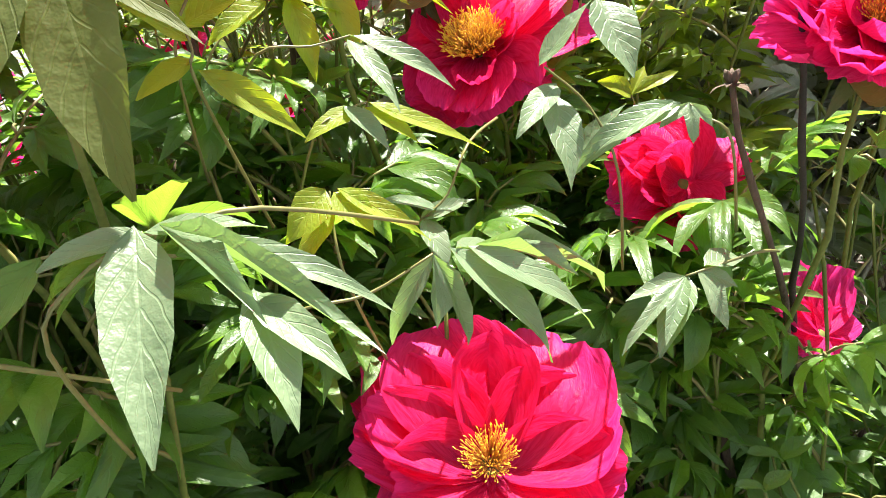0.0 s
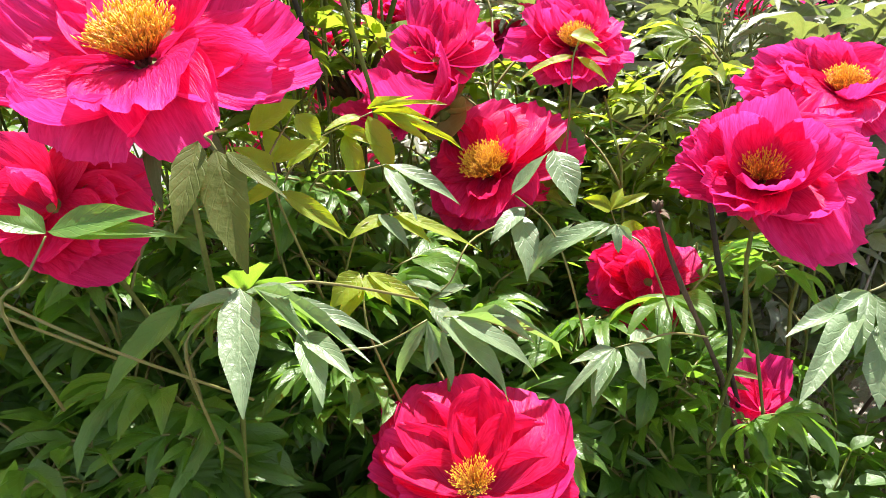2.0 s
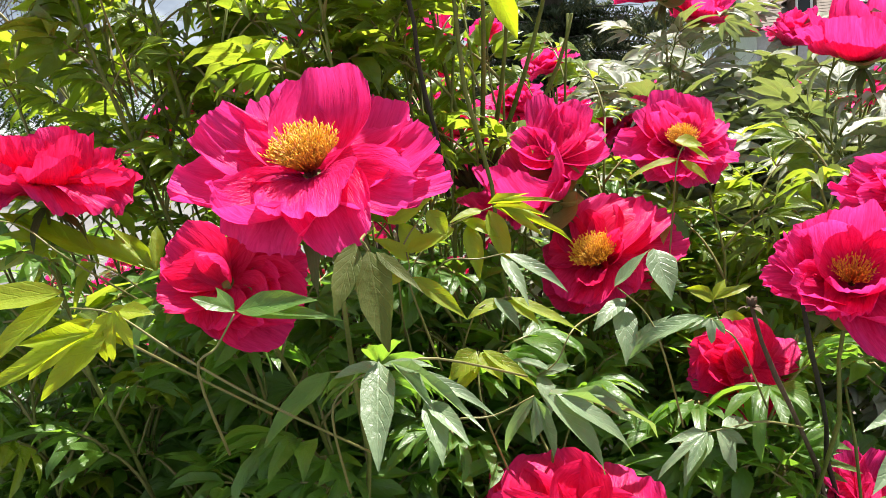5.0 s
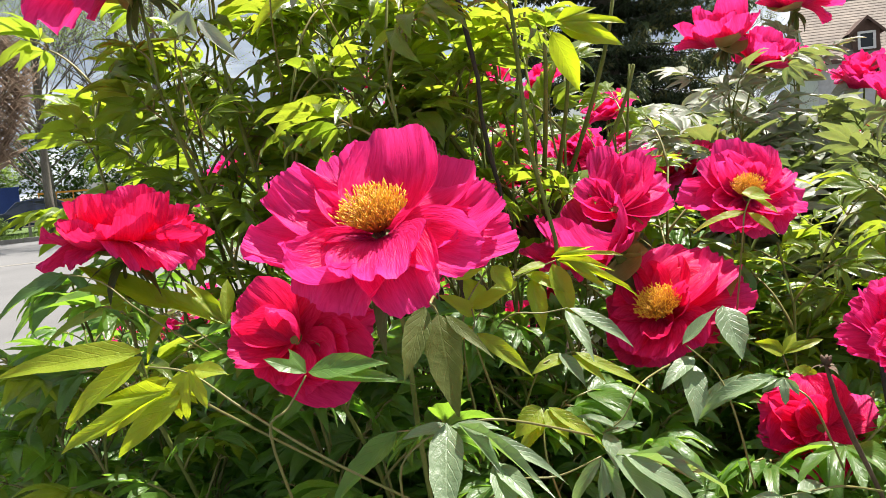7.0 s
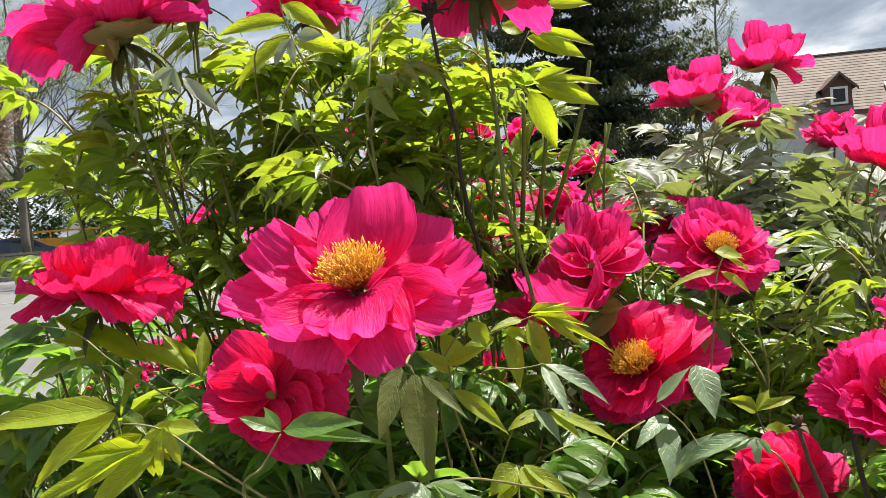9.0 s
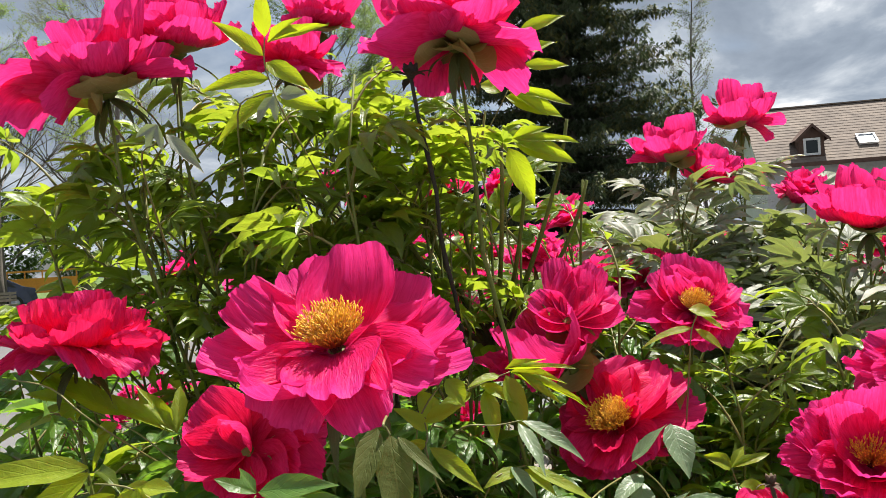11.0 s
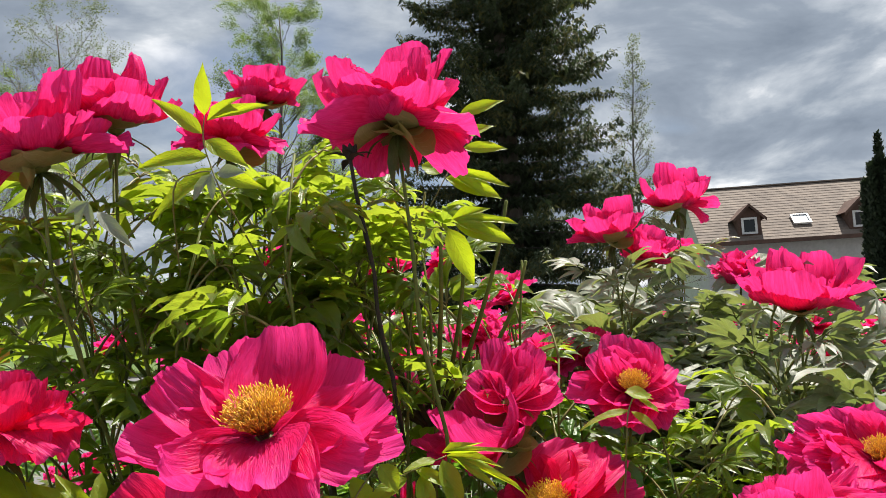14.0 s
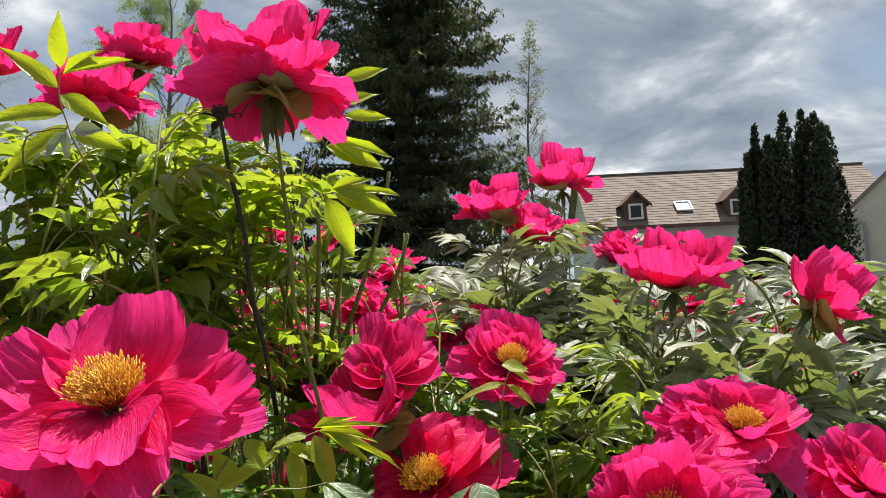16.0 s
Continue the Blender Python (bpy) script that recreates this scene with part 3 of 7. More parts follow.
def spray(parent, mat, path, nrm):
    """The stalk of one leaf that stands out; its leaflets follow as fronds."""
    pts = [Vector(p) for p in path]
    pts.insert(0, pts[0] + (pts[0] - pts[1]).normalized() * 0.05 + Vector((0, 0.09, -0.05)))
    s = Soup()
    fine = []
    for i in range(len(pts) - 1):
        p0, p1, p2, p3 = pts[max(0, i - 1)], pts[i], pts[i + 1], pts[min(len(pts) - 1, i + 2)]
        fine += bezier(p1, p1 + (p2 - p0) / 6, p2 - (p3 - p1) / 6, p2, 4)[:4]
    fine.append(pts[-1])
    s.tube(fine, [0.0011 - 0.0005 * i / len(fine) for i in range(len(fine))], 0, 6)
    return link("leaf", s.mesh("leaf", PETIOLE), parent)


def frond(leaf, mat, base, tip, width, lobes, droop, nrm):
    """One leaflet from base to tip."""
    a, b, n = Vector(base), Vector(tip), Vector(nrm)
    if mat is LEAF_SHEEN:
        n += Vector((0, 0.3, 0.6))      # faces the sky
        if b.z - a.z < -0.6 * (b - a).length:
            b += (Vector((0.04, -0.2, 1.17)) - b).normalized() * 0.6 * (b - a).length      # tip drawn towards the camera to fit the view and catch the sun
    d = b - a
    n = (n - d * n.dot(d) / d.length_squared).normalized()
    side = d.cross(n)
    s = Soup()
    r = random.Random(int(1e4 * (a.x + b.y + 3)))
    # start raised, so that the bent blade still ends at the tip
    leaflet(s, a, Matrix.Rotation(droop * 0.36, 3, side.normalized()) @ d, n, d.length * (1 + 0.05 * droop), width * (1.12 if lobes == 1 else 0.88), droop, lobes, r)
    if mat is LEAF_SUNLIT or mat is LEAF_SHEEN:
        SUNNY.append((a.lerp(b, 0.6), 0.036))
    return link("leaflet", s.mesh("leaflet", mat), leaf)

# ---- ground ----
SOIL = plain("bed_soil", (0.15, 0.125, 0.105), (0.40, 0.37, 0.33), 6, 0.95, 1.0, 0.02, fine=70)
PAVING = plain("pale_asphalt", (0.115, 0.112, 0.112), (0.17, 0.166, 0.165), 0.6, 0.9, 0.5, 0.004, fine=220)
KERB = plain("kerb_stone", (0.16, 0.15, 0.13), (0.28, 0.26, 0.23), 5, 0.9, 0.5, 0.004)
GRASS = plain("grass", (0.045, 0.085, 0.018), (0.13, 0.20, 0.04), 1.5, 0.9, 1.0, 0.03, fine=40)


def slab(name, x0, x1, y0, y1, z, mat, nx=1, ny=1, wobble=0.0, label="", category=""):
    pts = [[(x0 + (x1 - x0) * i / nx, y0 + (y1 - y0) * j / ny, z + (wobble * noise.noise((i * 0.7, j * 0.7, 4.0)) if 0 < i < nx and 0 < j < ny else (0 if not wobble else -abs(wobble)))) for i in range(nx + 1)] for j in range(ny + 1)]
    s = Soup()
    s.grid(pts)
    return tagged(link(name, s.mesh(name, mat)), label, category, kind="structure")


slab("ground", -400, 400, -200, 700, -0.012, GRASS, 8, 8, label="grassy ground that runs to the horizon", category="ground")
LANE = pose(-20.9, 21.0, 0, 0, 0, 45)      # the far edge of the yard, local x along the kerb
lane_ob = slab("pavement", -45, 75, -52, 0, 0.0, PAVING, label="pale worn asphalt yard and lane", category="pavement")
lane_ob.matrix_basis = LANE
slab("flower_bed", -1.3, 4.8, 0.12, 5.9, 0.035, SOIL, 50, 40, 0.05, "pale dry stony soil of the peony bed", "soil")

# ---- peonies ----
EYEWAYS = (Vector((0.06, -0.28, 1.23)), Vector((0.02, -0.06, 1.12)))      # two camera positions, late and early in its move
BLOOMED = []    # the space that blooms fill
CLEAR = []      # blooms kept clear of leaves in the camera's line of sight


def free(at, way, reach=0.16):
    """Whether a leaf may grow here: off the camera's path, not across a bloom it sees, nor in a sun gap."""
    p = Vector(at) + Vector(way).normalized() * reach
    for q in (Vector(at), p, Vector(at).lerp(p, 0.5)):
        if q.y < 0.22 and q.z > 0.75 and -0.42 < q.x < 0.5:
            return False
        for c, rad in BLOOMED:
            if (q - c).length < rad:
                return False
        for c, rad in SUNNY:
            t = (q - c).dot(sdir)
            if 0.03 < t < 0.8 and (q - c - sdir * t).length < rad:
                return False
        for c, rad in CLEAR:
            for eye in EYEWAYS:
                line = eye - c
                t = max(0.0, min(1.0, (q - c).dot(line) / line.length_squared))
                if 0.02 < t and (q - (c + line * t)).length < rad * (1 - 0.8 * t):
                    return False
    return True


bush_front = thing("peony_bush", (-0.12, 0.50, 0.03), "tree peony in full magenta bloom with drooping green leaves", "shrub", "tree peonies in the bed")
bush_left = thing("peony_bush", (-0.85, 1.05, 0.03), "low leafy tree peony at the edge of the bed", "shrub", "tree peonies in the bed")
bush_tall = thing("peony_bush", (-0.28, 0.95, 0.03), "tall tree peony with fresh yellow-green leaves and magenta blooms", "shrub", "tree peonies in the bed")
bush_mid = thing("peony_bush", (0.08, 0.86, 0.03), "tree peony with crimson blooms among dense dark leaves", "shrub", "tree peonies in the bed")
bush_right = thing("peony_bush", (0.36, 0.72, 0.03), "tree peony with ruffled magenta blooms and long green stems", "shrub", "tree peonies in the bed")
bush_waxy = thing("peony_bush", (0.38, 1.45, 0.03), "tree peony with waxy grey-green leaves and rosy blooms", "shrub", "tree peonies in the bed")

# petals of each bloom: turn, opening, length and width as shares of the radius, bow along the length
P_HERO = ((88, 68, 0.94, 0.76, -0.5), (121, 75, 1, 0.6, -0.45), (69, 91, 1.03, 0.74, -0.45), (40, 97, 0.96, 0.64, -0.5), (17, 106, 0.97, 0.58, -0.45), (155, 68, 0.99, 0.56, -0.5), (-177, 76, 0.99, 0.6, -0.5), (-128, 58, 0.73, 0.62, -0.6), (-60, 91, 0.84, 0.49, 0.55), (2, 86, 0.61, 0.41, -0.5), (-116, 98, 0.71, 0.74, 0.6), (-23, 87, 0.81, 0.56, 0.1), (-70, 68, 0.8, 0.58, 0.3))
P_UNDER = ((127, 69, 0.87, 0.77, -0.15), (180, 55, 0.69, 0.8, -0.15), (-121, 76, 0.54, 0.78, -0.15), (-71, 92, 0.66, 0.71, 0.15), (-45, 119, 0.86, 0.86, 0.5), (-12, 118, 0.89, 0.87, 0.5), (34, 119, 0.93, 0.78, 0.5), (87, 102, 0.77, 0.85, 0.5), (-40, 87, 0.71, 0.65, -0.3), (54, 7, 0.52, 0.48, -0.4))
P_BOTTOM = ((116, 85, 1.17, 1.3, 0.15), (80, 96, 1.18, 1.44, 0.5), (46, 87, 1.03, 1.32, 0.15), (14, 86, 0.98, 1.11, 0.15), (-15, 85, 1.02, 0.86, 0.15), (141, 85, 1.16, 0.84, 0.15), (160, 73, 1.03, 0.83, -0.15), (-169, 65, 0.77, 0.76, -0.15), (-134, 76, 0.95, 0.91, -0.15), (-59, 75, 0.97, 0.93, -0.15))
P_LEFT = ((-97, 27, 0.71, 0.74, -0.45), (119, 35, 0.81, 0.76, -0.45), (-14, 45, 0.93, 0.73, -0.45), (45, 54, 0.82, 0.65, -0.45), (19, 76, 1.03, 0.8, -0.15), (-5, 101, 1.06, 0.83, 0.7), (-30, 103, 0.9, 0.69, 0.9), (-172, 73, 0.97, 0.57, -0.15), (-111, 54, 0.7, 0.63, -0.45), (-168, 102, 0.99, 0.47, 0.6), (-110, 103, 0.66, 0.38, 0.8), (108, 45, 0.99, 0.78, -0.45))
S_LEFT = ((-84, 68, 0.39, 0.38, -0.15), (-34, 71, 0.47, 0.38, -0.15))
P_TALL_A = ((-157, 83, 1.06, 1.03, -0.2), (153, 50, 1.19, 0.75, -0.45), (-158, 31, 0.9, 0.98, -0.4), (65, 18, 0.97, 0.92, -0.3), (4, 43, 1, 0.23, -0.1), (38, 57, 0.9, 0.66, -0.15), (-100, 67, 0.63, 0.48, -0.5), (-57, 70, 0.62, 0.42, -0.6), (4, 96, 0.9, 0.89, -0.3), (26, 109, 0.89, 0.66, 0.5), (140, 136, 0.77, 0.57, 0.4), (93, 133, 0.73, 0.41, 0.4), (152, 101, 0.87, 0.68, 0.3), (53, 124, 1.14, 0.62, 0.3))
S_TALL_A = ((-36, 69, 0.47, 0.43, -0.7), (-51, 101, 0.44, 0.31, -0.3), (-21, 127, 0.53, 0.39, 0.2), (-168, 104, 0.56, 0.38, 0.2), (-100, 85, 0.35, 0.37, -0.4))
P_TALL_L2 = ((-170, 40, 0.91, 0.78, -0.45), (140, 27, 0.91, 0.8, -0.45), (-19, 37, 1.05, 0.69, -0.4), (-7, 59, 0.81, 0.51, -0.3), (5, 92, 1.1, 0.4, 0.1), (-169, 73, 1.22, 1.04, -0.15), (-151, 111, 0.71, 1.01, 0.5), (177, 95, 1.37, 1, 0.4), (117, 30, 1.1, 0.89, -0.45), (-92, 52, 0.54, 0.68, -0.6))
S_TALL_L2 = ((-102, 74, 0.47, 0.46, -0.6), (-40, 76, 0.55, 0.43, -0.5), (-11, 80, 0.57, 0.38, -0.2), (-140, 136, 0.31, 0.38, 0.2))
P_TALL_L1 = ((177, 49, 1.14, 0.86, -0.45), (158, 23, 1, 0.75, -0.45), (8, 9, 0.92, 0.77, -0.45), (38, 37, 0.86, 0.59, -0.45), (12, 62, 0.71, 0.61, -0.15), (-99, 68, 0.54, 0.81, -0.6), (-39, 68, 0.82, 0.73, -0.6), (129, 40, 1.01, 0.89, -0.45))
S_TALL_L1 = ((-42, 69, 0.47, 0.45, -0.5), (-101, 78, 0.39, 0.41, -0.4))
P_TALL_FAR = ((-168, 89, 0.85, 0.66, 0.15), (-167, 44, 0.86, 0.79, -0.45), (99, 16, 0.88, 0.85, -0.45), (11, 51, 0.86, 0.84, -0.45), (12, 83, 0.72, 0.72, 0.15), (-87, 68, 0.68, 0.87, -0.5), (-32, 74, 0.75, 0.7, -0.5))
S_TALL_FAR = ((-53, 88, 0.55, 0.53, -0.4), (-91, 93, 0.51, 0.47, -0.3))
P_TALL_B = ((180, 36, 0.88, 0.33, -0.45), (-172, 64, 0.79, 0.63, -0.15), (-155, 84, 0.91, 0.67, 0.15), (111, 41, 0.63, 0.79, -0.45), (44, 56, 0.64, 0.83, -0.15), (12, 90, 0.89, 0.72, 0.15), (-96, 77, 0.58, 0.69, -0.4), (-31, 95, 0.84, 0.78, 0.2), (-138, 103, 0.74, 0.62, 0.4))
S_TALL_B = ((-29, 110, 0.61, 0.44, 0.2),)
P_RED = ((160, 76, 0.73, 1.28, -0.15), (-152, 80, 0.81, 0.93, -0.15), (76, 87, 0.95, 0.98, 0.15), (47, 93, 1.23, 1.13, 0.15), (32, 106, 1.38, 0.81, 0.5), (8, 114, 1.39, 0.87, 0.5), (-90, 98, 0.69, 0.95, 0.5), (-122, 67, 0.78, 0.79, 0.2), (-6, 44, 0.63, 0.49, -0.4), (-104, 42, 0.69, 0.48, -0.3), (3, 135, 0.81, 1.04, 0.5), (111, 87, 0.91, 0.99, 0.15))
P_MID_LOW = ((-155, 20, 1.1, 0.77, -0.45), (98, 32, 0.88, 0.85, -0.45), (-8, 25, 0.77, 0.8, -0.4), (-29, 50, 0.47, 0.55, -0.3), (180, 43, 1.17, 0.72, -0.45), (-159, 52, 1.11, 0.66, 0.2), (-117, 64, 0.78, 0.86, 0.5), (-112, 31, 1.1, 0.78, -0.5))
P_MID_HIGH = ((123, 63, 0.92, 0.51, -0.15), (98, 65, 0.83, 0.62, -0.15), (82, 67, 0.96, 0.54, -0.15), (39, 75, 0.75, 0.79, -0.15), (-13, 81, 0.46, 0.66, 0.15), (-177, 59, 0.58, 0.6, -0.15), (-128, 63, 0.53, 0.48, -0.15), (67, 82, 0.95, 0.7, 0.15))
P_SEMI = ((-169, 78, 1.01, 0.68, -0.15), (137, 69, 0.89, 0.78, -0.15), (108, 72, 1.05, 0.83, -0.15), (85, 77, 1.02, 0.79, -0.15), (57, 86, 0.88, 0.78, 0.15), (18, 96, 0.9, 0.81, 0.5), (-25, 101, 0.74, 0.71, 0.5), (-57, 97, 0.7, 0.74, 0.5), (-100, 78, 0.73, 0.73, -0.15), (-138, 91, 0.76, 0.8, 0.15), (147, 43, 0.64, 0.55, -0.4), (81, 56, 0.53, 0.51, -0.4), (-137, 55, 0.62, 0.54, -0.4), (26, 71, 0.51, 0.55, -0.4), (-26, 67, 0.65, 0.57, -0.2), (-93, 64, 0.88, 0.53, -0.3))
P_DARK = ((-175, 86, 0.97, 1.06, 0.15), (124, 91, 0.91, 1.18, 0.15), (75, 104, 0.92, 1.19, 0.5), (22, 100, 0.77, 0.97, 0.5), (-36, 92, 0.67, 0.95, 0.15), (-119, 81, 0.83, 1.18, 0.15), (-145, 96, 0.9, 0.87, 0.5), (-170, 43, 0.91, 0.74, -0.5), (155, 23, 0.77, 0.74, -0.6), (-77, 45, 0.67, 0.83, -0.3))
P_RIGHT_A = ((114, 81, 0.88, 0.71, 0.15), (87, 89, 0.97, 0.69, 0.15), (175, 76, 0.83, 0.56, -0.15), (149, 73, 0.81, 0.51, -0.15), (-155, 67, 0.61, 0.63, 0.1), (20, 100, 1.34, 0.7, 0.5), (43, 100, 1.24, 0.59, 0.5), (-4, 79, 0.69, 0.66, -0.2), (-11, 107, 1.13, 0.56, 0.5), (-39, 81, 0.84, 0.61, 0.2), (-46, 100, 1.09, 0.74, 0.5), (-71, 87, 1.02, 0.66, 0.6), (-111, 53, 0.72, 0.52, 0.3), (60, 102, 1.13, 0.7, 0.5))
P_RIGHT_B = ((177, 80, 1.32, 0.49, 0.15), (160, 71, 1.11, 0.61, -0.15), (138, 66, 0.9, 0.69, -0.15), (107, 60, 0.68, 0.61, -0.15), (65, 78, 0.92, 0.94, -0.15), (30, 81, 1.02, 0.77, 0.15), (2, 92, 0.7, 0.71, 0.15), (-29, 117, 1.03, 0.7, 0.5), (-163, 71, 1.07, 0.65, 0.1), (-137, 67, 0.94, 0.63, 0.3), (-112, 65, 0.87, 0.69, 0.4), (-170, 98, 1.18, 0.82, 0.6), (-71, 88, 0.66, 0.71, 0.5), (179, 52, 0.85, 0.44, -0.5), (-75, 26, 0.6, 0.47, -0.4))
P_RIGHT_C = ((160, 67, 1.02, 0.6, -0.15), (-179, 85, 0.97, 0.74, 0.15), (134, 58, 0.88, 0.68, -0.15), (90, 57, 0.87, 0.77, -0.15), (50, 68, 0.99, 0.85, -0.15), (10, 80, 0.86, 0.89, 0.15), (-163, 51, 0.8, 0.65, -0.4), (-143, 12, 0.62, 0.65, -0.5), (-154, 89, 1.1, 0.79, 0.15), (-126, 92, 0.98, 0.84, 0.4), (-68, 99, 0.69, 0.92, 0.4))
P_LOW_R = ((167, 71, 0.93, 0.68, -0.15), (117, 64, 1.14, 0.7, -0.15), (77, 61, 1.19, 0.7, -0.15), (32, 62, 0.61, 0.68, -0.15), (-78, 92, 0.51, 0.73, 0.15), (-149, 96, 0.66, 0.67, 0.5))
P_WAX_A = ((-171, 44, 1.28, 0.8, -0.45), (-169, 69, 0.94, 0.9, -0.15), (115, 15, 1.27, 1.07, -0.45), (30, 47, 1.26, 0.97, -0.45), (12, 87, 1.23, 0.9, 0.15), (10, 122, 0.94, 0.74, 0.5), (-106, 49, 0.96, 1.16, -0.6), (-51, 48, 0.98, 0.93, -0.5), (65, 38, 1.44, 1.09, -0.45))
S_WAX_A = ((-78, 54, 0.64, 0.62, -0.4), (-129, 77, 0.85, 0.62, -0.3))
P_WAX_B = ((-170, 77, 1.06, 0.43, -0.15), (-171, 49, 1.05, 0.88, -0.45), (141, 23, 0.96, 0.81, -0.45), (53, 25, 1.01, 1.08, -0.45), (30, 57, 0.99, 0.81, -0.15), (-18, 84, 0.53, 0.66, 0.15), (-111, 51, 0.93, 0.96, -0.6), (-61, 51, 0.85, 0.96, -0.6))
S_WAX_B = ((-89, 63, 0.72, 0.59, -0.5), (-53, 101, 0.44, 0.52, -0.2))
P_WAX_C = ((172, 44, 0.87, 1.07, -0.45), (93, 37, 1.01, 1.09, -0.45), (35, 42, 1.05, 0.81, -0.45), (-8, 61, 0.67, 0.96, -0.15), (-150, 99, 0.67, 0.9, 0.3), (-93, 42, 0.9, 0.94, -0.5))
P_WAX_D = ((-169, 57, 1.13, 0.77, -0.15), (161, 41, 1.11, 0.94, -0.45), (135, 18, 1.03, 0.98, -0.45), (54, 31, 1.1, 0.89, -0.45), (27, 49, 1.3, 0.83, -0.45), (12, 66, 1.21, 0.87, -0.15), (-139, 70, 0.99, 0.93, -0.2), (-115, 51, 1.11, 1.1, -0.6), (-57, 54, 0.76, 1.01, -0.4), (-3, 85, 0.93, 0.76, 0.3))
S_WAX_D = ((-110, 76, 0.56, 0.46, -0.3),)
P_BUD = ((177, 61, 0.81, 0.66, -0.5), (-169, 34, 0.91, 0.97, -0.5), (103, 27, 1.1, 0.82, -0.4), (56, 18, 1.01, 0.71, -0.4), (6, 49, 0.82, 0.7, -0.3), (-6, 95, 0.74, 0.75, -0.3), (-74, 24, 0.58, 0.83, -0.6), (114, 50, 0.86, 0.88, -0.5))
S_BUD = ((-32, 76, 0.57, 0.64, -0.3), (-56, 104, 0.46, 0.46, 0.2), (-171, 106, 0.21, 0.38, 0.2))
# bush, base of the petals, axis, radius, petals, sepals, material, stamens, leaf kind, foot of its stem
FLOWERS = [
    (bush_front, (-0.164, 0.3, 1.172), (-0.03, -0.6, 0.8), 0.104, P_HERO, (), PETAL, 0.175, "green", (-0.15, 0.42, 0.03)),
    (bush_front, (-0.271, 0.351, 1.085), (-0.15, -0.75, 0.5), 0.078, P_UNDER, (), PETAL_RED, 0, "green", (-0.19, 0.47, 0.03)),
    (bush_front, (-0.007, 0.458, 0.79), (0.02, -0.72, 0.7), 0.089, P_BOTTOM, (), PETAL_RED, 0.16, "green", (-0.06, 0.56, 0.03)),
    (bush_front, (-0.47, 0.391, 1.169), (0.02, -0.02, 1.0), 0.082, P_LEFT, S_LEFT, PETAL_RED, 0.1, "green", (-0.30, 0.50, 0.03)),
    (bush_tall, (-0.108, 0.532, 1.461), (-0.05, -0.12, 1.0), 0.092, P_TALL_A, S_TALL_A, PETAL, 0.15, "fresh", (-0.17, 0.86, 0.03)),
    (bush_tall, (-0.5, 0.502, 1.45), (-0.15, -0.12, 1.0), 0.096, P_TALL_L2, S_TALL_L2, PETAL, 0.15, "fresh", (-0.36, 0.85, 0.03)),
    (bush_tall, (-0.447, 0.566, 1.501), (0.1, -0.05, 1.0), 0.086, P_TALL_L1, S_TALL_L1, PETAL, 0.15, "fresh", (-0.34, 0.90, 0.03)),
    (bush_tall, (-0.442, 1, 1.64), (0.1, -0.05, 1.0), 0.08, P_TALL_FAR, S_TALL_FAR, PETAL, 0.15, "fresh", (-0.32, 1.0, 0.03)),
    (bush_tall, (-0.412, 0.797, 1.522), (0.1, -0.2, 0.9), 0.09, P_TALL_B, S_TALL_B, PETAL, 0.15, "fresh", (-0.30, 0.98, 0.03)),
    (bush_mid, (0.018, 0.677, 1.03), (-0.25, -0.75, 0.6), 0.082, P_RED, (), PETAL_RED, 0.22, "green", (0.03, 0.82, 0.03)),
    (bush_mid, (-0.03, 0.7, 1.102), (-0.45, -0.35, 0.75), 0.088, P_MID_LOW, (), PETAL, 0, "green", (0.0, 0.85, 0.03)),
    (bush_mid, (-0.029, 0.706, 1.152), (0.25, -0.6, 0.7), 0.088, P_MID_HIGH, (), PETAL, 0, "green", (0.02, 0.88, 0.03)),
    (bush_mid, (0.121, 0.789, 1.15), (0.12, -0.7, 0.7), 0.081, P_SEMI, (), PETAL, 0.17, "green", (0.12, 0.90, 0.03)),
    (bush_mid, (0.176, 0.654, 0.908), (0.1, -0.75, 0.45), 0.066, P_DARK, (), PETAL_RED, 0, "green", (0.13, 0.80, 0.03)),
    (bush_right, (0.239, 0.468, 1.042), (-0.05, -0.75, 0.72), 0.082, P_RIGHT_A, (), PETAL, 0.15, "green", (0.27, 0.66, 0.03)),
    (bush_right, (0.344, 0.592, 1.091), (0.05, -0.65, 0.78), 0.076, P_RIGHT_B, (), PETAL, 0.17, "green", (0.34, 0.70, 0.03)),
    (bush_right, (0.49, 0.642, 1.018), (0.1, -0.55, 0.8), 0.08, P_RIGHT_C, (), PETAL, 0.17, "green", (0.42, 0.74, 0.03)),
    (bush_right, (0.284, 0.625, 0.77), (0.3, -0.4, 0.7), 0.055, P_LOW_R, (), PETAL, 0, "green", (0.31, 0.72, 0.03)),
    (bush_waxy, (0.269, 1.509, 1.473), (0.0, -0.12, 1.0), 0.075, P_WAX_A, S_WAX_A, PETAL, 0.15, "waxy", (0.33, 1.50, 0.03)),
    (bush_waxy, (0.123, 1.246, 1.39), (-0.15, -0.15, 1.0), 0.078, P_WAX_B, S_WAX_B, PETAL, 0.15, "waxy", (0.25, 1.35, 0.03)),
    (bush_waxy, (0.179, 1.288, 1.355), (0.4, -0.3, 0.8), 0.065, P_WAX_C, (), PETAL, 0.15, "waxy", (0.28, 1.37, 0.03)),
    (bush_waxy, (0.377, 0.987, 1.246), (0.05, -0.1, 1.0), 0.085, P_WAX_D, S_WAX_D, PETAL, 0.15, "waxy", (0.42, 1.20, 0.03)),
    (bush_waxy, (0.561, 0.933, 1.207), (0.7, -0.25, 0.65), 0.085, P_BUD, S_BUD, PETAL, 0, "waxy", (0.55, 1.15, 0.03)),
]
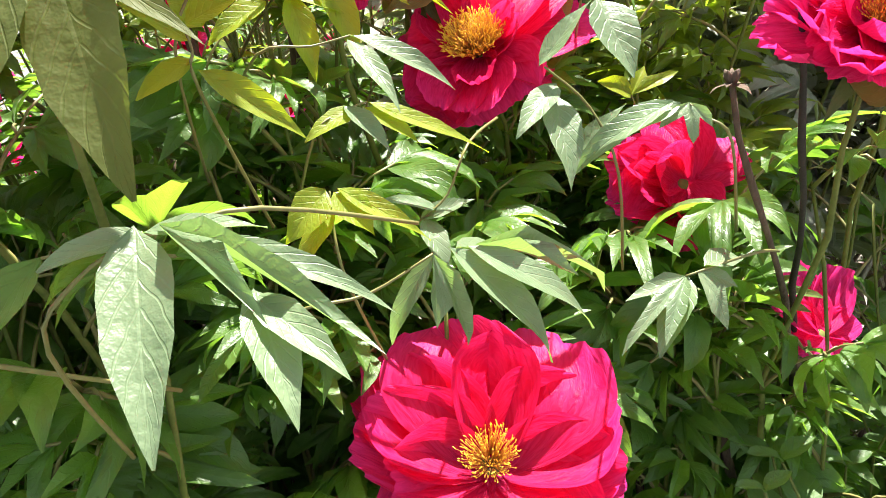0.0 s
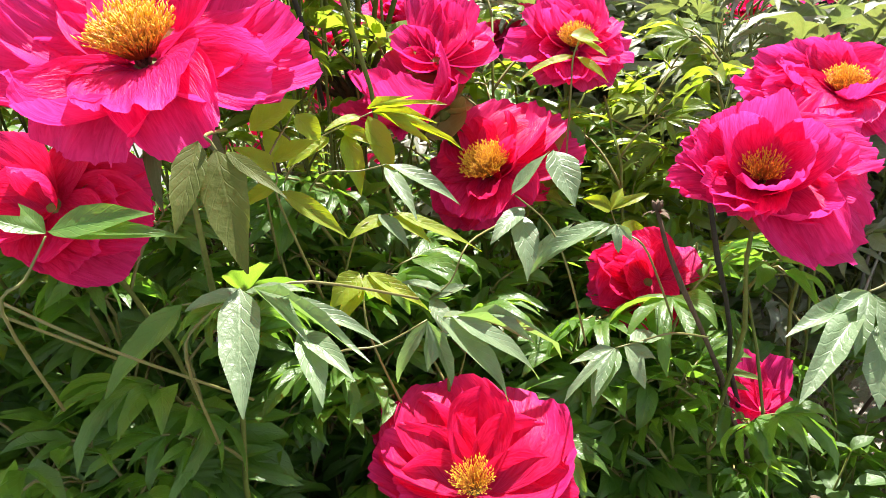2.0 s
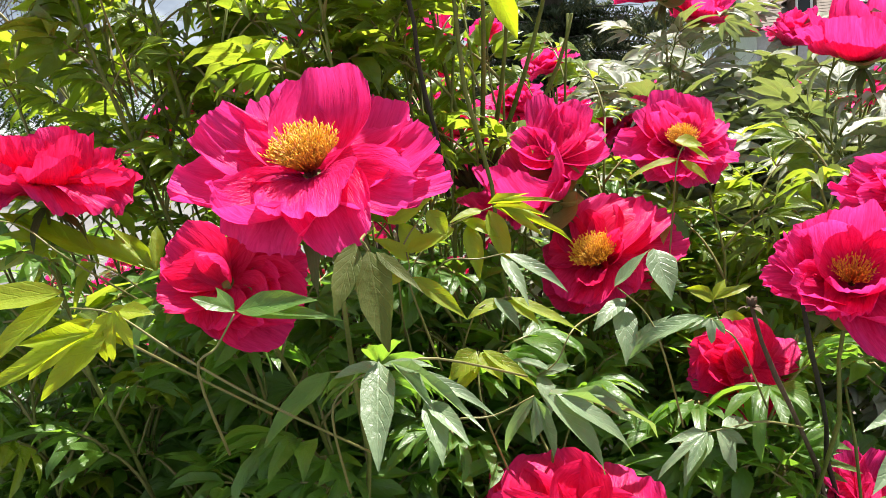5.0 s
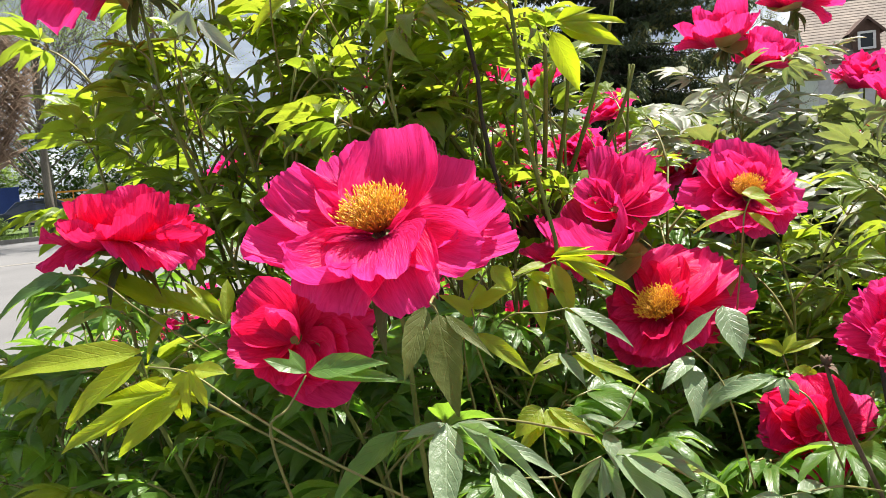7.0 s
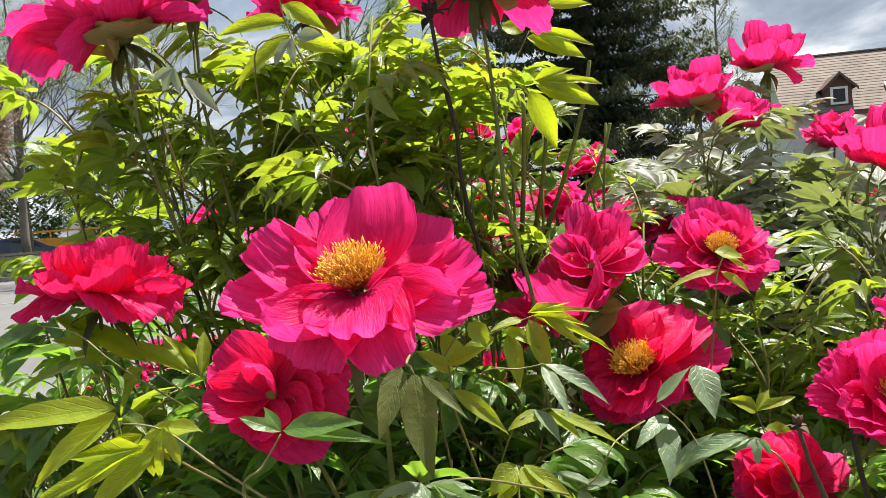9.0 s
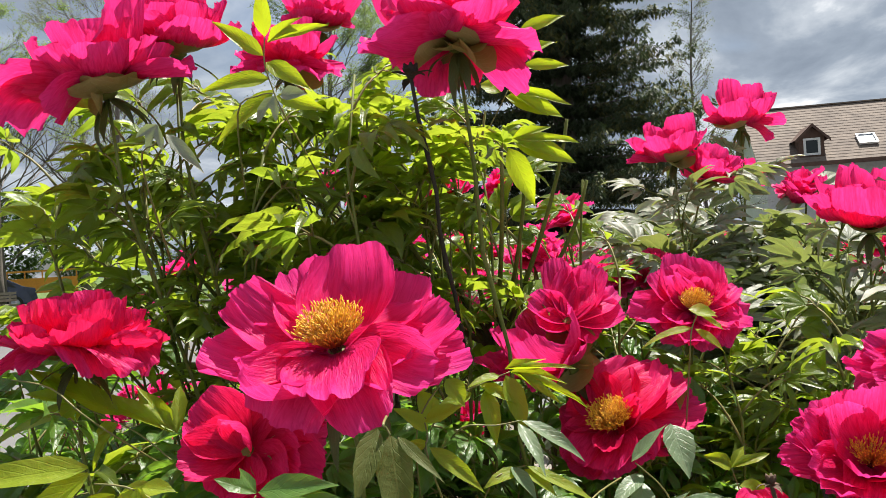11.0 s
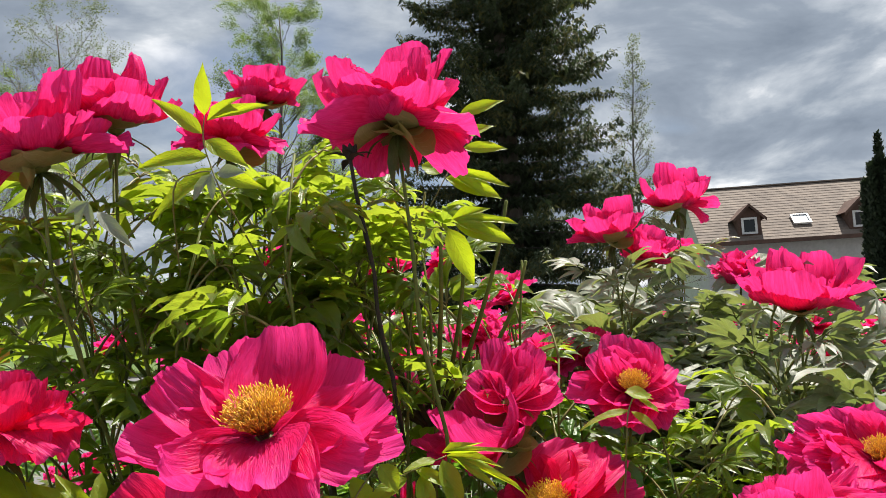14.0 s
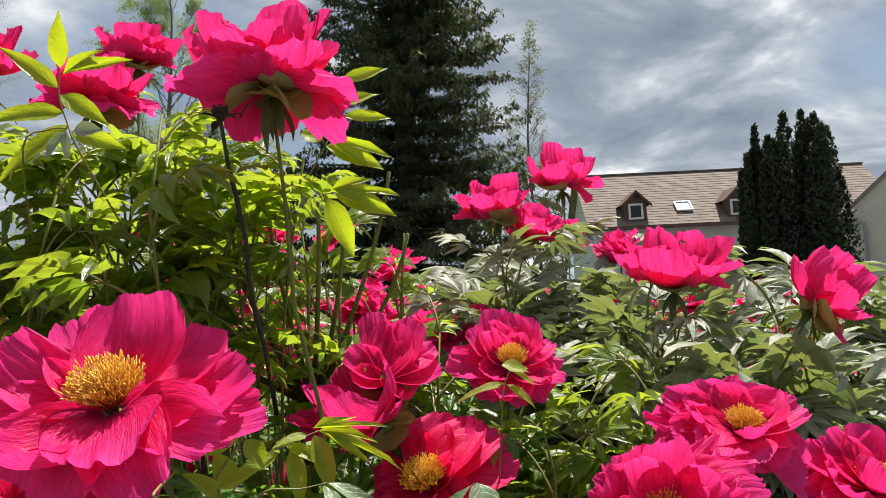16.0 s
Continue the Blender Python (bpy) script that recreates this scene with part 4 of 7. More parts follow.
SUNNY += [(Vector((0.38, 0.60, 0.70)), 0.13), (Vector((-0.42, 0.76, 1.12)), 0.08), (Vector((-0.60, 0.70, 1.16)), 0.06)]
for bush, c, ax, rad, petals, sepals, mat, gold, kind, foot in FLOWERS:
    heart = Vector(c) + Vector(ax).normalized() * rad * 0.22
    BLOOMED.append((heart, rad * 0.95))
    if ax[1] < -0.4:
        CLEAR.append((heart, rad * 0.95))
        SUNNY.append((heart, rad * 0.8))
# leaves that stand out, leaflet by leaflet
lf = spray(bush_front, LEAF_SHEEN, [(-0.140, 0.232, 1.012), (-0.128, 0.238, 1.033), (-0.105, 0.244, 1.045)], (0.138, -0.775, 0.617))
frond(lf, LEAF_SHEEN, (-0.107, 0.244, 1.047), (-0.108, 0.226, 0.977), 0.0214, 1, 0.35, (0.138, -0.775, 0.617))
frond(lf, LEAF_SHEEN, (-0.100, 0.245, 1.047), (-0.037, 0.242, 0.999), 0.0142, 2, 0.4, (0.138, -0.775, 0.617))
frond(lf, LEAF_SHEEN, (-0.090, 0.246, 1.041), (-0.030, 0.245, 1.005), 0.0097, 1, 0.5, (0.138, -0.775, 0.617))
frond(lf, LEAF_SHEEN, (-0.074, 0.245, 1.021), (-0.065, 0.233, 0.977), 0.0149, 1, 0.5, (0.138, -0.775, 0.617))
frond(lf, LEAF_SHEEN, (-0.076, 0.244, 1.020), (-0.047, 0.239, 0.989), 0.0117, 1, 0.5, (0.138, -0.775, 0.617))
frond(lf, LEAF_SHEEN, (-0.105, 0.244, 1.044), (-0.135, 0.232, 1.039), 0.0117, 1, 0.4, (0.138, -0.775, 0.617))
frond(lf, LEAF_SHEEN, (-0.105, 0.244, 1.045), (-0.066, 0.245, 1.041), 0.0097, 1, 0.3, (0.138, -0.775, 0.617))
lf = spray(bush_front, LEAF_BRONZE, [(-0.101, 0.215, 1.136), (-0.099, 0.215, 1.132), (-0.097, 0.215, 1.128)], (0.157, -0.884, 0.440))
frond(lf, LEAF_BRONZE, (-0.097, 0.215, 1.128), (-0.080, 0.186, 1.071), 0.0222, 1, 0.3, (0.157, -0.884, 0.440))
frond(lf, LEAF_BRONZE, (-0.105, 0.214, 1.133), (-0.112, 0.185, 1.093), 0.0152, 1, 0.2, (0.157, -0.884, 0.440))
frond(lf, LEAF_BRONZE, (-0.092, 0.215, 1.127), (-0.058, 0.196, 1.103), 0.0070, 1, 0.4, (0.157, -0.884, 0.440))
lf = spray(bush_front, LEAF, [(-0.077, 0.284, 1.037), (-0.116, 0.276, 1.034), (-0.154, 0.269, 1.032)], (0.135, -0.761, 0.634))
frond(lf, LEAF, (-0.154, 0.269, 1.032), (-0.196, 0.242, 0.986), 0.0178, 1, 0.5, (0.135, -0.761, 0.634))
lf = spray(bush_front, LEAF_SUNLIT, [(-0.259, 0.206, 1.068), (-0.273, 0.205, 1.078), (-0.287, 0.204, 1.088)], (0.135, -0.761, 0.634))
frond(lf, LEAF_SUNLIT, (-0.287, 0.204, 1.088), (-0.285, 0.200, 1.063), 0.0202, 3, 0.6, (0.135, -0.761, 0.634))
frond(lf, LEAF_SUNLIT, (-0.290, 0.204, 1.092), (-0.252, 0.211, 1.091), 0.0127, 1, 0.4, (0.135, -0.761, 0.634))
frond(lf, LEAF_SUNLIT, (-0.294, 0.204, 1.091), (-0.336, 0.189, 1.054), 0.0190, 1, 0.4, (0.135, -0.761, 0.634))
lf = spray(bush_front, LEAF, [(-0.206, 0.182, 1.060), (-0.194, 0.187, 1.075), (-0.182, 0.193, 1.095)], (0.120, -0.677, 0.726))
frond(lf, LEAF, (-0.182, 0.194, 1.096), (-0.204, 0.182, 1.110), 0.0148, 2, 0.3, (0.120, -0.677, 0.726))
frond(lf, LEAF, (-0.181, 0.194, 1.097), (-0.125, 0.194, 1.101), 0.0154, 1, 0.3, (0.120, -0.677, 0.726))
frond(lf, LEAF, (-0.180, 0.194, 1.096), (-0.109, 0.194, 1.087), 0.0100, 1, 0.4, (0.120, -0.677, 0.726))
lf = spray(bush_front, LEAF_SHEEN, [(-0.089, 0.360, 0.961), (-0.056, 0.366, 0.963), (-0.022, 0.375, 0.977)], (0.153, -0.859, 0.488))
frond(lf, LEAF_SHEEN, (-0.022, 0.375, 0.977), (-0.017, 0.443, 0.893), 0.0195, 2, 0.8, (0.153, -0.859, 0.488))
frond(lf, LEAF_SHEEN, (-0.014, 0.377, 0.979), (0.026, 0.448, 0.877), 0.0178, 1, 0.9, (0.153, -0.859, 0.488))
frond(lf, LEAF_SHEEN, (-0.005, 0.378, 0.978), (0.053, 0.455, 0.891), 0.0169, 1, 0.8, (0.153, -0.859, 0.488))
frond(lf, LEAF_SHEEN, (-0.001, 0.379, 0.978), (0.077, 0.462, 0.906), 0.0153, 2, 0.7, (0.153, -0.859, 0.488))
frond(lf, LEAF_SHEEN, (-0.022, 0.375, 0.976), (-0.055, 0.438, 0.904), 0.0110, 1, 0.8, (0.153, -0.859, 0.488))
frond(lf, LEAF_SHEEN, (-0.010, 0.377, 0.978), (0.017, 0.456, 0.928), 0.0153, 1, 0.6, (0.153, -0.859, 0.488))
lf = spray(bush_mid, LEAF_SHEEN, [(0.164, 0.441, 0.931), (0.139, 0.436, 0.928), (0.117, 0.431, 0.925)], (0.138, -0.775, 0.617))
frond(lf, LEAF_SHEEN, (0.117, 0.431, 0.925), (0.075, 0.436, 0.880), 0.0223, 3, 0.7, (0.138, -0.775, 0.617))
frond(lf, LEAF_SHEEN, (0.119, 0.432, 0.924), (0.099, 0.439, 0.872), 0.0172, 1, 0.8, (0.138, -0.775, 0.617))
frond(lf, LEAF_SHEEN, (0.124, 0.433, 0.927), (0.144, 0.449, 0.882), 0.0258, 2, 0.8, (0.138, -0.775, 0.617))
frond(lf, LEAF_SHEEN, (0.129, 0.434, 0.929), (0.158, 0.458, 0.919), 0.0155, 1, 0.5, (0.138, -0.775, 0.617))
lf = spray(bush_mid, LEAF_SHEEN, [(0.146, 0.440, 0.998), (0.132, 0.440, 1.014), (0.123, 0.440, 1.022)], (0.138, -0.775, 0.617))
frond(lf, LEAF_SHEEN, (0.123, 0.441, 1.023), (0.123, 0.446, 0.999), 0.0194, 3, 0.6, (0.138, -0.775, 0.617))
frond(lf, LEAF_SHEEN, (0.118, 0.440, 1.023), (0.074, 0.438, 1.001), 0.0168, 1, 0.6, (0.138, -0.775, 0.617))
frond(lf, LEAF_SHEEN, (0.114, 0.439, 1.025), (0.057, 0.433, 0.988), 0.0151, 1, 0.7, (0.138, -0.775, 0.617))
lf = spray(bush_right, LEAF_SHEEN, [(0.296, 0.344, 1.004), (0.279, 0.339, 0.995), (0.268, 0.336, 0.992)], (0.138, -0.775, 0.617))
frond(lf, LEAF_SHEEN, (0.268, 0.336, 0.992), (0.255, 0.327, 0.953), 0.0208, 2, 0.7, (0.138, -0.775, 0.617))
frond(lf, LEAF_SHEEN, (0.271, 0.337, 0.990), (0.275, 0.331, 0.954), 0.0173, 2, 0.6, (0.138, -0.775, 0.617))
frond(lf, LEAF_SHEEN, (0.263, 0.334, 0.983), (0.217, 0.316, 0.929), 0.0312, 2, 0.6, (0.138, -0.775, 0.617))
frond(lf, LEAF_SHEEN, (0.272, 0.333, 0.970), (0.276, 0.324, 0.916), 0.0346, 2, 0.6, (0.138, -0.775, 0.617))
frond(lf, LEAF_SHEEN, (0.265, 0.336, 0.991), (0.230, 0.326, 0.969), 0.0152, 1, 0.6, (0.138, -0.775, 0.617))
lf = spray(bush_mid, LEAF_SUNLIT, [(-0.160, 0.522, 1.058), (-0.128, 0.536, 1.095), (-0.102, 0.545, 1.107), (-0.077, 0.554, 1.116)], (0.178, -0.566, 0.805))
frond(lf, LEAF_SUNLIT, (-0.077, 0.554, 1.116), (0.001, 0.563, 1.075), 0.0217, 3, 0.35, (0.178, -0.566, 0.805))
frond(lf, LEAF_SUNLIT, (-0.081, 0.552, 1.113), (-0.064, 0.541, 1.053), 0.0197, 1, 0.5, (0.178, -0.566, 0.805))
frond(lf, LEAF_SUNLIT, (-0.088, 0.550, 1.113), (-0.117, 0.530, 1.104), 0.0128, 1, 0.3, (0.178, -0.566, 0.805))
frond(lf, LEAF_SUNLIT, (-0.102, 0.544, 1.100), (-0.092, 0.531, 1.044), 0.0177, 1, 0.5, (0.178, -0.566, 0.805))
frond(lf, LEAF_SUNLIT, (-0.082, 0.552, 1.119), (-0.010, 0.565, 1.118), 0.0148, 2, 0.2, (0.178, -0.566, 0.805))
frond(lf, LEAF_SUNLIT, (-0.116, 0.539, 1.097), (-0.151, 0.516, 1.076), 0.0167, 1, 0.4, (0.178, -0.566, 0.805))
frond(lf, LEAF_SUNLIT, (-0.108, 0.543, 1.105), (-0.069, 0.542, 1.083), 0.0128, 1, 0.4, (0.178, -0.566, 0.805))
lf = spray(bush_mid, LEAF_SHEEN, [(-0.120, 0.504, 1.069), (-0.088, 0.514, 1.069), (-0.064, 0.522, 1.072)], (0.216, -0.688, 0.693))
frond(lf, LEAF_SHEEN, (-0.064, 0.522, 1.072), (-0.005, 0.525, 1.029), 0.0161, 1, 0.4, (0.216, -0.688, 0.693))
frond(lf, LEAF_SHEEN, (-0.066, 0.521, 1.070), (-0.041, 0.513, 1.020), 0.0133, 1, 0.5, (0.216, -0.688, 0.693))
lf = spray(bush_mid, LEAF_SUNLIT, [(0.105, 0.620, 1.116), (0.109, 0.626, 1.145), (0.116, 0.630, 1.161)], (0.092, -0.520, 0.849))
frond(lf, LEAF_SUNLIT, (0.116, 0.631, 1.162), (0.142, 0.632, 1.145), 0.0205, 2, 0.3, (0.092, -0.520, 0.849))
frond(lf, LEAF_SUNLIT, (0.109, 0.627, 1.147), (0.058, 0.614, 1.128), 0.0133, 1, 0.4, (0.092, -0.520, 0.849))
frond(lf, LEAF_SUNLIT, (0.112, 0.627, 1.146), (0.140, 0.627, 1.119), 0.0113, 1, 0.4, (0.092, -0.520, 0.849))
frond(lf, LEAF_SUNLIT, (0.107, 0.630, 1.166), (0.136, 0.633, 1.157), 0.0175, 1, 0.2, (0.092, -0.520, 0.849))
lf = spray(bush_front, LEAF_SUNLIT, [(-0.178, 0.218, 1.026), (-0.234, 0.204, 1.067), (-0.270, 0.196, 1.096), (-0.297, 0.188, 1.103)], (0.216, -0.688, 0.693))
frond(lf, LEAF_SUNLIT, (-0.301, 0.188, 1.114), (-0.393, 0.158, 1.103), 0.0204, 1, 0.3, (0.216, -0.688, 0.693))
frond(lf, LEAF_SUNLIT, (-0.301, 0.188, 1.110), (-0.350, 0.168, 1.066), 0.0197, 1, 0.4, (0.216, -0.688, 0.693))
frond(lf, LEAF_SUNLIT, (-0.283, 0.191, 1.086), (-0.356, 0.164, 1.052), 0.0236, 2, 0.4, (0.216, -0.688, 0.693))
frond(lf, LEAF_SUNLIT, (-0.270, 0.196, 1.099), (-0.275, 0.191, 1.065), 0.0217, 3, 0.6, (0.216, -0.688, 0.693))
frond(lf, LEAF_SUNLIT, (-0.267, 0.197, 1.098), (-0.245, 0.203, 1.093), 0.0112, 1, 0.3, (0.216, -0.688, 0.693))
frond(lf, LEAF_SUNLIT, (-0.277, 0.192, 1.082), (-0.317, 0.176, 1.044), 0.0164, 1, 0.5, (0.216, -0.688, 0.693))
lf = spray(bush_front, LEAF_SUNLIT, [(-0.350, 0.407, 1.040), (-0.370, 0.403, 1.055), (-0.410, 0.394, 1.092), (-0.464, 0.380, 1.122)], (0.202, -0.640, 0.741))
frond(lf, LEAF_SUNLIT, (-0.464, 0.380, 1.122), (-0.522, 0.386, 1.153), 0.0226, 2, 0.3, (0.202, -0.640, 0.741))
frond(lf, LEAF_SUNLIT, (-0.375, 0.404, 1.088), (-0.469, 0.400, 1.133), 0.0311, 2, 0.25, (0.202, -0.640, 0.741))
frond(lf, LEAF_SUNLIT, (-0.373, 0.405, 1.088), (-0.384, 0.427, 1.129), 0.0283, 2, 0.2, (0.202, -0.640, 0.741))
frond(lf, LEAF_SUNLIT, (-0.424, 0.391, 1.109), (-0.514, 0.388, 1.150), 0.0236, 1, 0.3, (0.202, -0.640, 0.741))
frond(lf, LEAF_SUNLIT, (-0.462, 0.380, 1.121), (-0.551, 0.369, 1.077), 0.0207, 1, 0.5, (0.202, -0.640, 0.741))
frond(lf, LEAF_SUNLIT, (-0.458, 0.381, 1.115), (-0.491, 0.387, 1.072), 0.0283, 1, 0.6, (0.202, -0.640, 0.741))
frond(lf, LEAF_SUNLIT, (-0.425, 0.390, 1.101), (-0.461, 0.395, 1.056), 0.0264, 2, 0.6, (0.202, -0.640, 0.741))
lf = spray(bush_front, LEAF, [(-0.406, 0.334, 1.112), (-0.443, 0.326, 1.145), (-0.476, 0.317, 1.155)], (0.202, -0.640, 0.741))
frond(lf, LEAF, (-0.476, 0.317, 1.155), (-0.547, 0.311, 1.113), 0.0218, 1, 0.4, (0.202, -0.640, 0.741))
frond(lf, LEAF, (-0.471, 0.318, 1.153), (-0.512, 0.323, 1.122), 0.0192, 1, 0.4, (0.202, -0.640, 0.741))
frond(lf, LEAF, (-0.467, 0.319, 1.147), (-0.538, 0.312, 1.094), 0.0261, 2, 0.5, (0.202, -0.640, 0.741))
lf = spray(bush_front, LEAF_SUNLIT, [(-0.145, 0.434, 1.084), (-0.123, 0.445, 1.123), (-0.118, 0.448, 1.135)], (0.216, -0.688, 0.693))
frond(lf, LEAF_SUNLIT, (-0.153, 0.435, 1.118), (-0.113, 0.450, 1.137), 0.0221, 1, 0.2, (0.216, -0.688, 0.693))
frond(lf, LEAF_SUNLIT, (-0.130, 0.440, 1.093), (-0.143, 0.438, 1.119), 0.0194, 1, 0.3, (0.216, -0.688, 0.693))
frond(lf, LEAF_SUNLIT, (-0.118, 0.447, 1.127), (-0.103, 0.449, 1.100), 0.0177, 1, 0.4, (0.216, -0.688, 0.693))
lf = spray(bush_tall, LEAF_SUNLIT, [(-0.294, 0.522, 1.394), (-0.307, 0.517, 1.430), (-0.313, 0.514, 1.457), (-0.310, 0.512, 1.483)], (0.138, -0.932, 0.334))
frond(lf, LEAF_SUNLIT, (-0.310, 0.512, 1.483), (-0.303, 0.498, 1.535), 0.0171, 1, 0.2, (0.138, -0.932, 0.334))
frond(lf, LEAF_SUNLIT, (-0.308, 0.513, 1.477), (-0.237, 0.512, 1.488), 0.0212, 2, 0.3, (0.138, -0.932, 0.334))
frond(lf, LEAF_SUNLIT, (-0.313, 0.513, 1.464), (-0.359, 0.493, 1.500), 0.0171, 1, 0.2, (0.138, -0.932, 0.334))
frond(lf, LEAF_SUNLIT, (-0.311, 0.514, 1.457), (-0.261, 0.515, 1.419), 0.0182, 1, 0.5, (0.138, -0.932, 0.334))
frond(lf, LEAF_SUNLIT, (-0.310, 0.516, 1.440), (-0.377, 0.497, 1.429), 0.0202, 1, 0.3, (0.138, -0.932, 0.334))
frond(lf, LEAF_SUNLIT, (-0.306, 0.518, 1.427), (-0.366, 0.504, 1.373), 0.0202, 1, 0.4, (0.138, -0.932, 0.334))
frond(lf, LEAF_SUNLIT, (-0.304, 0.518, 1.421), (-0.246, 0.519, 1.398), 0.0171, 1, 0.4, (0.138, -0.932, 0.334))
lf = spray(bush_tall, LEAF_GREY, [(-0.323, 0.467, 1.396), (-0.300, 0.469, 1.412), (-0.284, 0.471, 1.413)], (0.129, -0.872, 0.472))
frond(lf, LEAF_GREY, (-0.284, 0.472, 1.411), (-0.302, 0.471, 1.384), 0.0220, 2, 0.6, (0.129, -0.872, 0.472))
frond(lf, LEAF_GREY, (-0.278, 0.472, 1.410), (-0.251, 0.477, 1.409), 0.0143, 1, 0.5, (0.129, -0.872, 0.472))
lf = spray(bush_tall, LEAF_GREY, [(-0.367, 0.365, 1.339), (-0.351, 0.365, 1.357), (-0.348, 0.364, 1.372)], (0.129, -0.872, 0.472))
frond(lf, LEAF_GREY, (-0.348, 0.364, 1.373), (-0.361, 0.364, 1.348), 0.0226, 3, 0.6, (0.129, -0.872, 0.472))
frond(lf, LEAF_GREY, (-0.341, 0.366, 1.364), (-0.310, 0.374, 1.326), 0.0109, 1, 0.6, (0.129, -0.872, 0.472))
lf = spray(bush_tall, LEAF_SUNLIT, [(-0.162, 0.698, 1.357), (-0.119, 0.702, 1.382), (-0.084, 0.702, 1.436)], (0.136, -0.915, 0.380))
frond(lf, LEAF_SUNLIT, (-0.084, 0.702, 1.436), (-0.012, 0.735, 1.414), 0.0265, 2, 0.3, (0.136, -0.915, 0.380))
frond(lf, LEAF_SUNLIT, (-0.088, 0.702, 1.429), (-0.024, 0.735, 1.401), 0.0241, 1, 0.4, (0.136, -0.915, 0.380))
frond(lf, LEAF_SUNLIT, (-0.091, 0.701, 1.436), (-0.119, 0.716, 1.449), 0.0241, 1, 0.4, (0.136, -0.915, 0.380))
frond(lf, LEAF_SUNLIT, (-0.085, 0.707, 1.377), (-0.005, 0.740, 1.368), 0.0289, 3, 0.4, (0.136, -0.915, 0.380))
frond(lf, LEAF_SUNLIT, (-0.082, 0.708, 1.373), (-0.013, 0.741, 1.344), 0.0241, 1, 0.5, (0.136, -0.915, 0.380))
frond(lf, LEAF_SUNLIT, (-0.089, 0.708, 1.367), (-0.066, 0.738, 1.297), 0.0265, 1, 0.5, (0.136, -0.915, 0.380))
frond(lf, LEAF_SUNLIT, (-0.065, 0.702, 1.463), (-0.012, 0.730, 1.463), 0.0145, 1, 0.3, (0.136, -0.915, 0.380))
frond(lf, LEAF_SUNLIT, (-0.066, 0.698, 1.504), (-0.012, 0.725, 1.524), 0.0157, 1, 0.2, (0.136, -0.915, 0.380))
frond(lf, LEAF_SUNLIT, (-0.071, 0.700, 1.477), (-0.024, 0.726, 1.493), 0.0157, 1, 0.2, (0.136, -0.915, 0.380))
lf = spray(bush_mid, LEAF_SUNLIT, [(-0.091, 0.485, 1.018), (-0.074, 0.491, 1.030), (-0.057, 0.497, 1.034)], (0.179, -0.586, 0.790))
frond(lf, LEAF_SUNLIT, (-0.057, 0.497, 1.034), (0.013, 0.503, 0.992), 0.0120, 1, 0.2, (0.179, -0.586, 0.790))
frond(lf, LEAF_SUNLIT, (-0.064, 0.495, 1.031), (-0.094, 0.473, 1.018), 0.0139, 1, 0.4, (0.179, -0.586, 0.790))
frond(lf, LEAF_SUNLIT, (-0.059, 0.496, 1.031), (-0.028, 0.492, 1.004), 0.0111, 1, 0.4, (0.179, -0.586, 0.790))
lf = spray(bush_front, LEAF_SUNLIT, [(-0.074, 0.419, 0.948), (-0.077, 0.422, 0.983), (-0.076, 0.424, 1.001)], (0.209, -0.684, 0.699))
frond(lf, LEAF_SUNLIT, (-0.078, 0.424, 1.002), (-0.100, 0.404, 0.980), 0.0188, 1, 0.4, (0.209, -0.684, 0.699))
frond(lf, LEAF_SUNLIT, (-0.074, 0.425, 1.000), (-0.055, 0.417, 0.975), 0.0188, 1, 0.5, (0.209, -0.684, 0.699))
frond(lf, LEAF_SUNLIT, (-0.072, 0.425, 1.002), (-0.026, 0.425, 0.966), 0.0119, 1, 0.3, (0.209, -0.684, 0.699))
frond(lf, LEAF_SUNLIT, (-0.076, 0.423, 0.992), (-0.097, 0.403, 0.963), 0.0128, 1, 0.4, (0.209, -0.684, 0.699))
lf = spray(bush_front, LEAF_SUNLIT, [(-0.125, 0.396, 1.066), (-0.125, 0.398, 1.085), (-0.127, 0.399, 1.097)], (0.209, -0.684, 0.699))
frond(lf, LEAF_SUNLIT, (-0.127, 0.399, 1.097), (-0.093, 0.411, 1.109), 0.0142, 1, 0.2, (0.209, -0.684, 0.699))
frond(lf, LEAF_SUNLIT, (-0.125, 0.399, 1.090), (-0.153, 0.393, 1.110), 0.0142, 1, 0.3, (0.209, -0.684, 0.699))
frond(lf, LEAF_SUNLIT, (-0.124, 0.397, 1.076), (-0.080, 0.406, 1.034), 0.0142, 1, 0.3, (0.209, -0.684, 0.699))
frond(lf, LEAF_SUNLIT, (-0.126, 0.397, 1.081), (-0.153, 0.388, 1.066), 0.0125, 1, 0.4, (0.209, -0.684, 0.699))
lf = spray(bush_mid, LEAF_SHEEN, [(0.002, 0.511, 0.998), (-0.015, 0.502, 0.968), (-0.035, 0.494, 0.955)], (0.209, -0.684, 0.699))
frond(lf, LEAF_SHEEN, (-0.035, 0.494, 0.955), (0.002, 0.506, 0.961), 0.0121, 1, 0.2, (0.209, -0.684, 0.699))
frond(lf, LEAF_SHEEN, (-0.023, 0.499, 0.960), (-0.057, 0.490, 0.972), 0.0121, 1, 0.3, (0.209, -0.684, 0.699))
frond(lf, LEAF_SHEEN, (-0.071, 0.493, 1.034), (-0.048, 0.496, 0.999), 0.0130, 1, 0.4, (0.209, -0.684, 0.699))
frond(lf, LEAF_SHEEN, (-0.031, 0.496, 0.956), (-0.023, 0.493, 0.915), 0.0158, 1, 0.5, (0.209, -0.684, 0.699))
lf = spray(bush_right, LEAF_SHEEN, [(0.085, 0.450, 0.984), (0.071, 0.451, 1.024), (0.047, 0.447, 1.050)], (0.209, -0.684, 0.699))
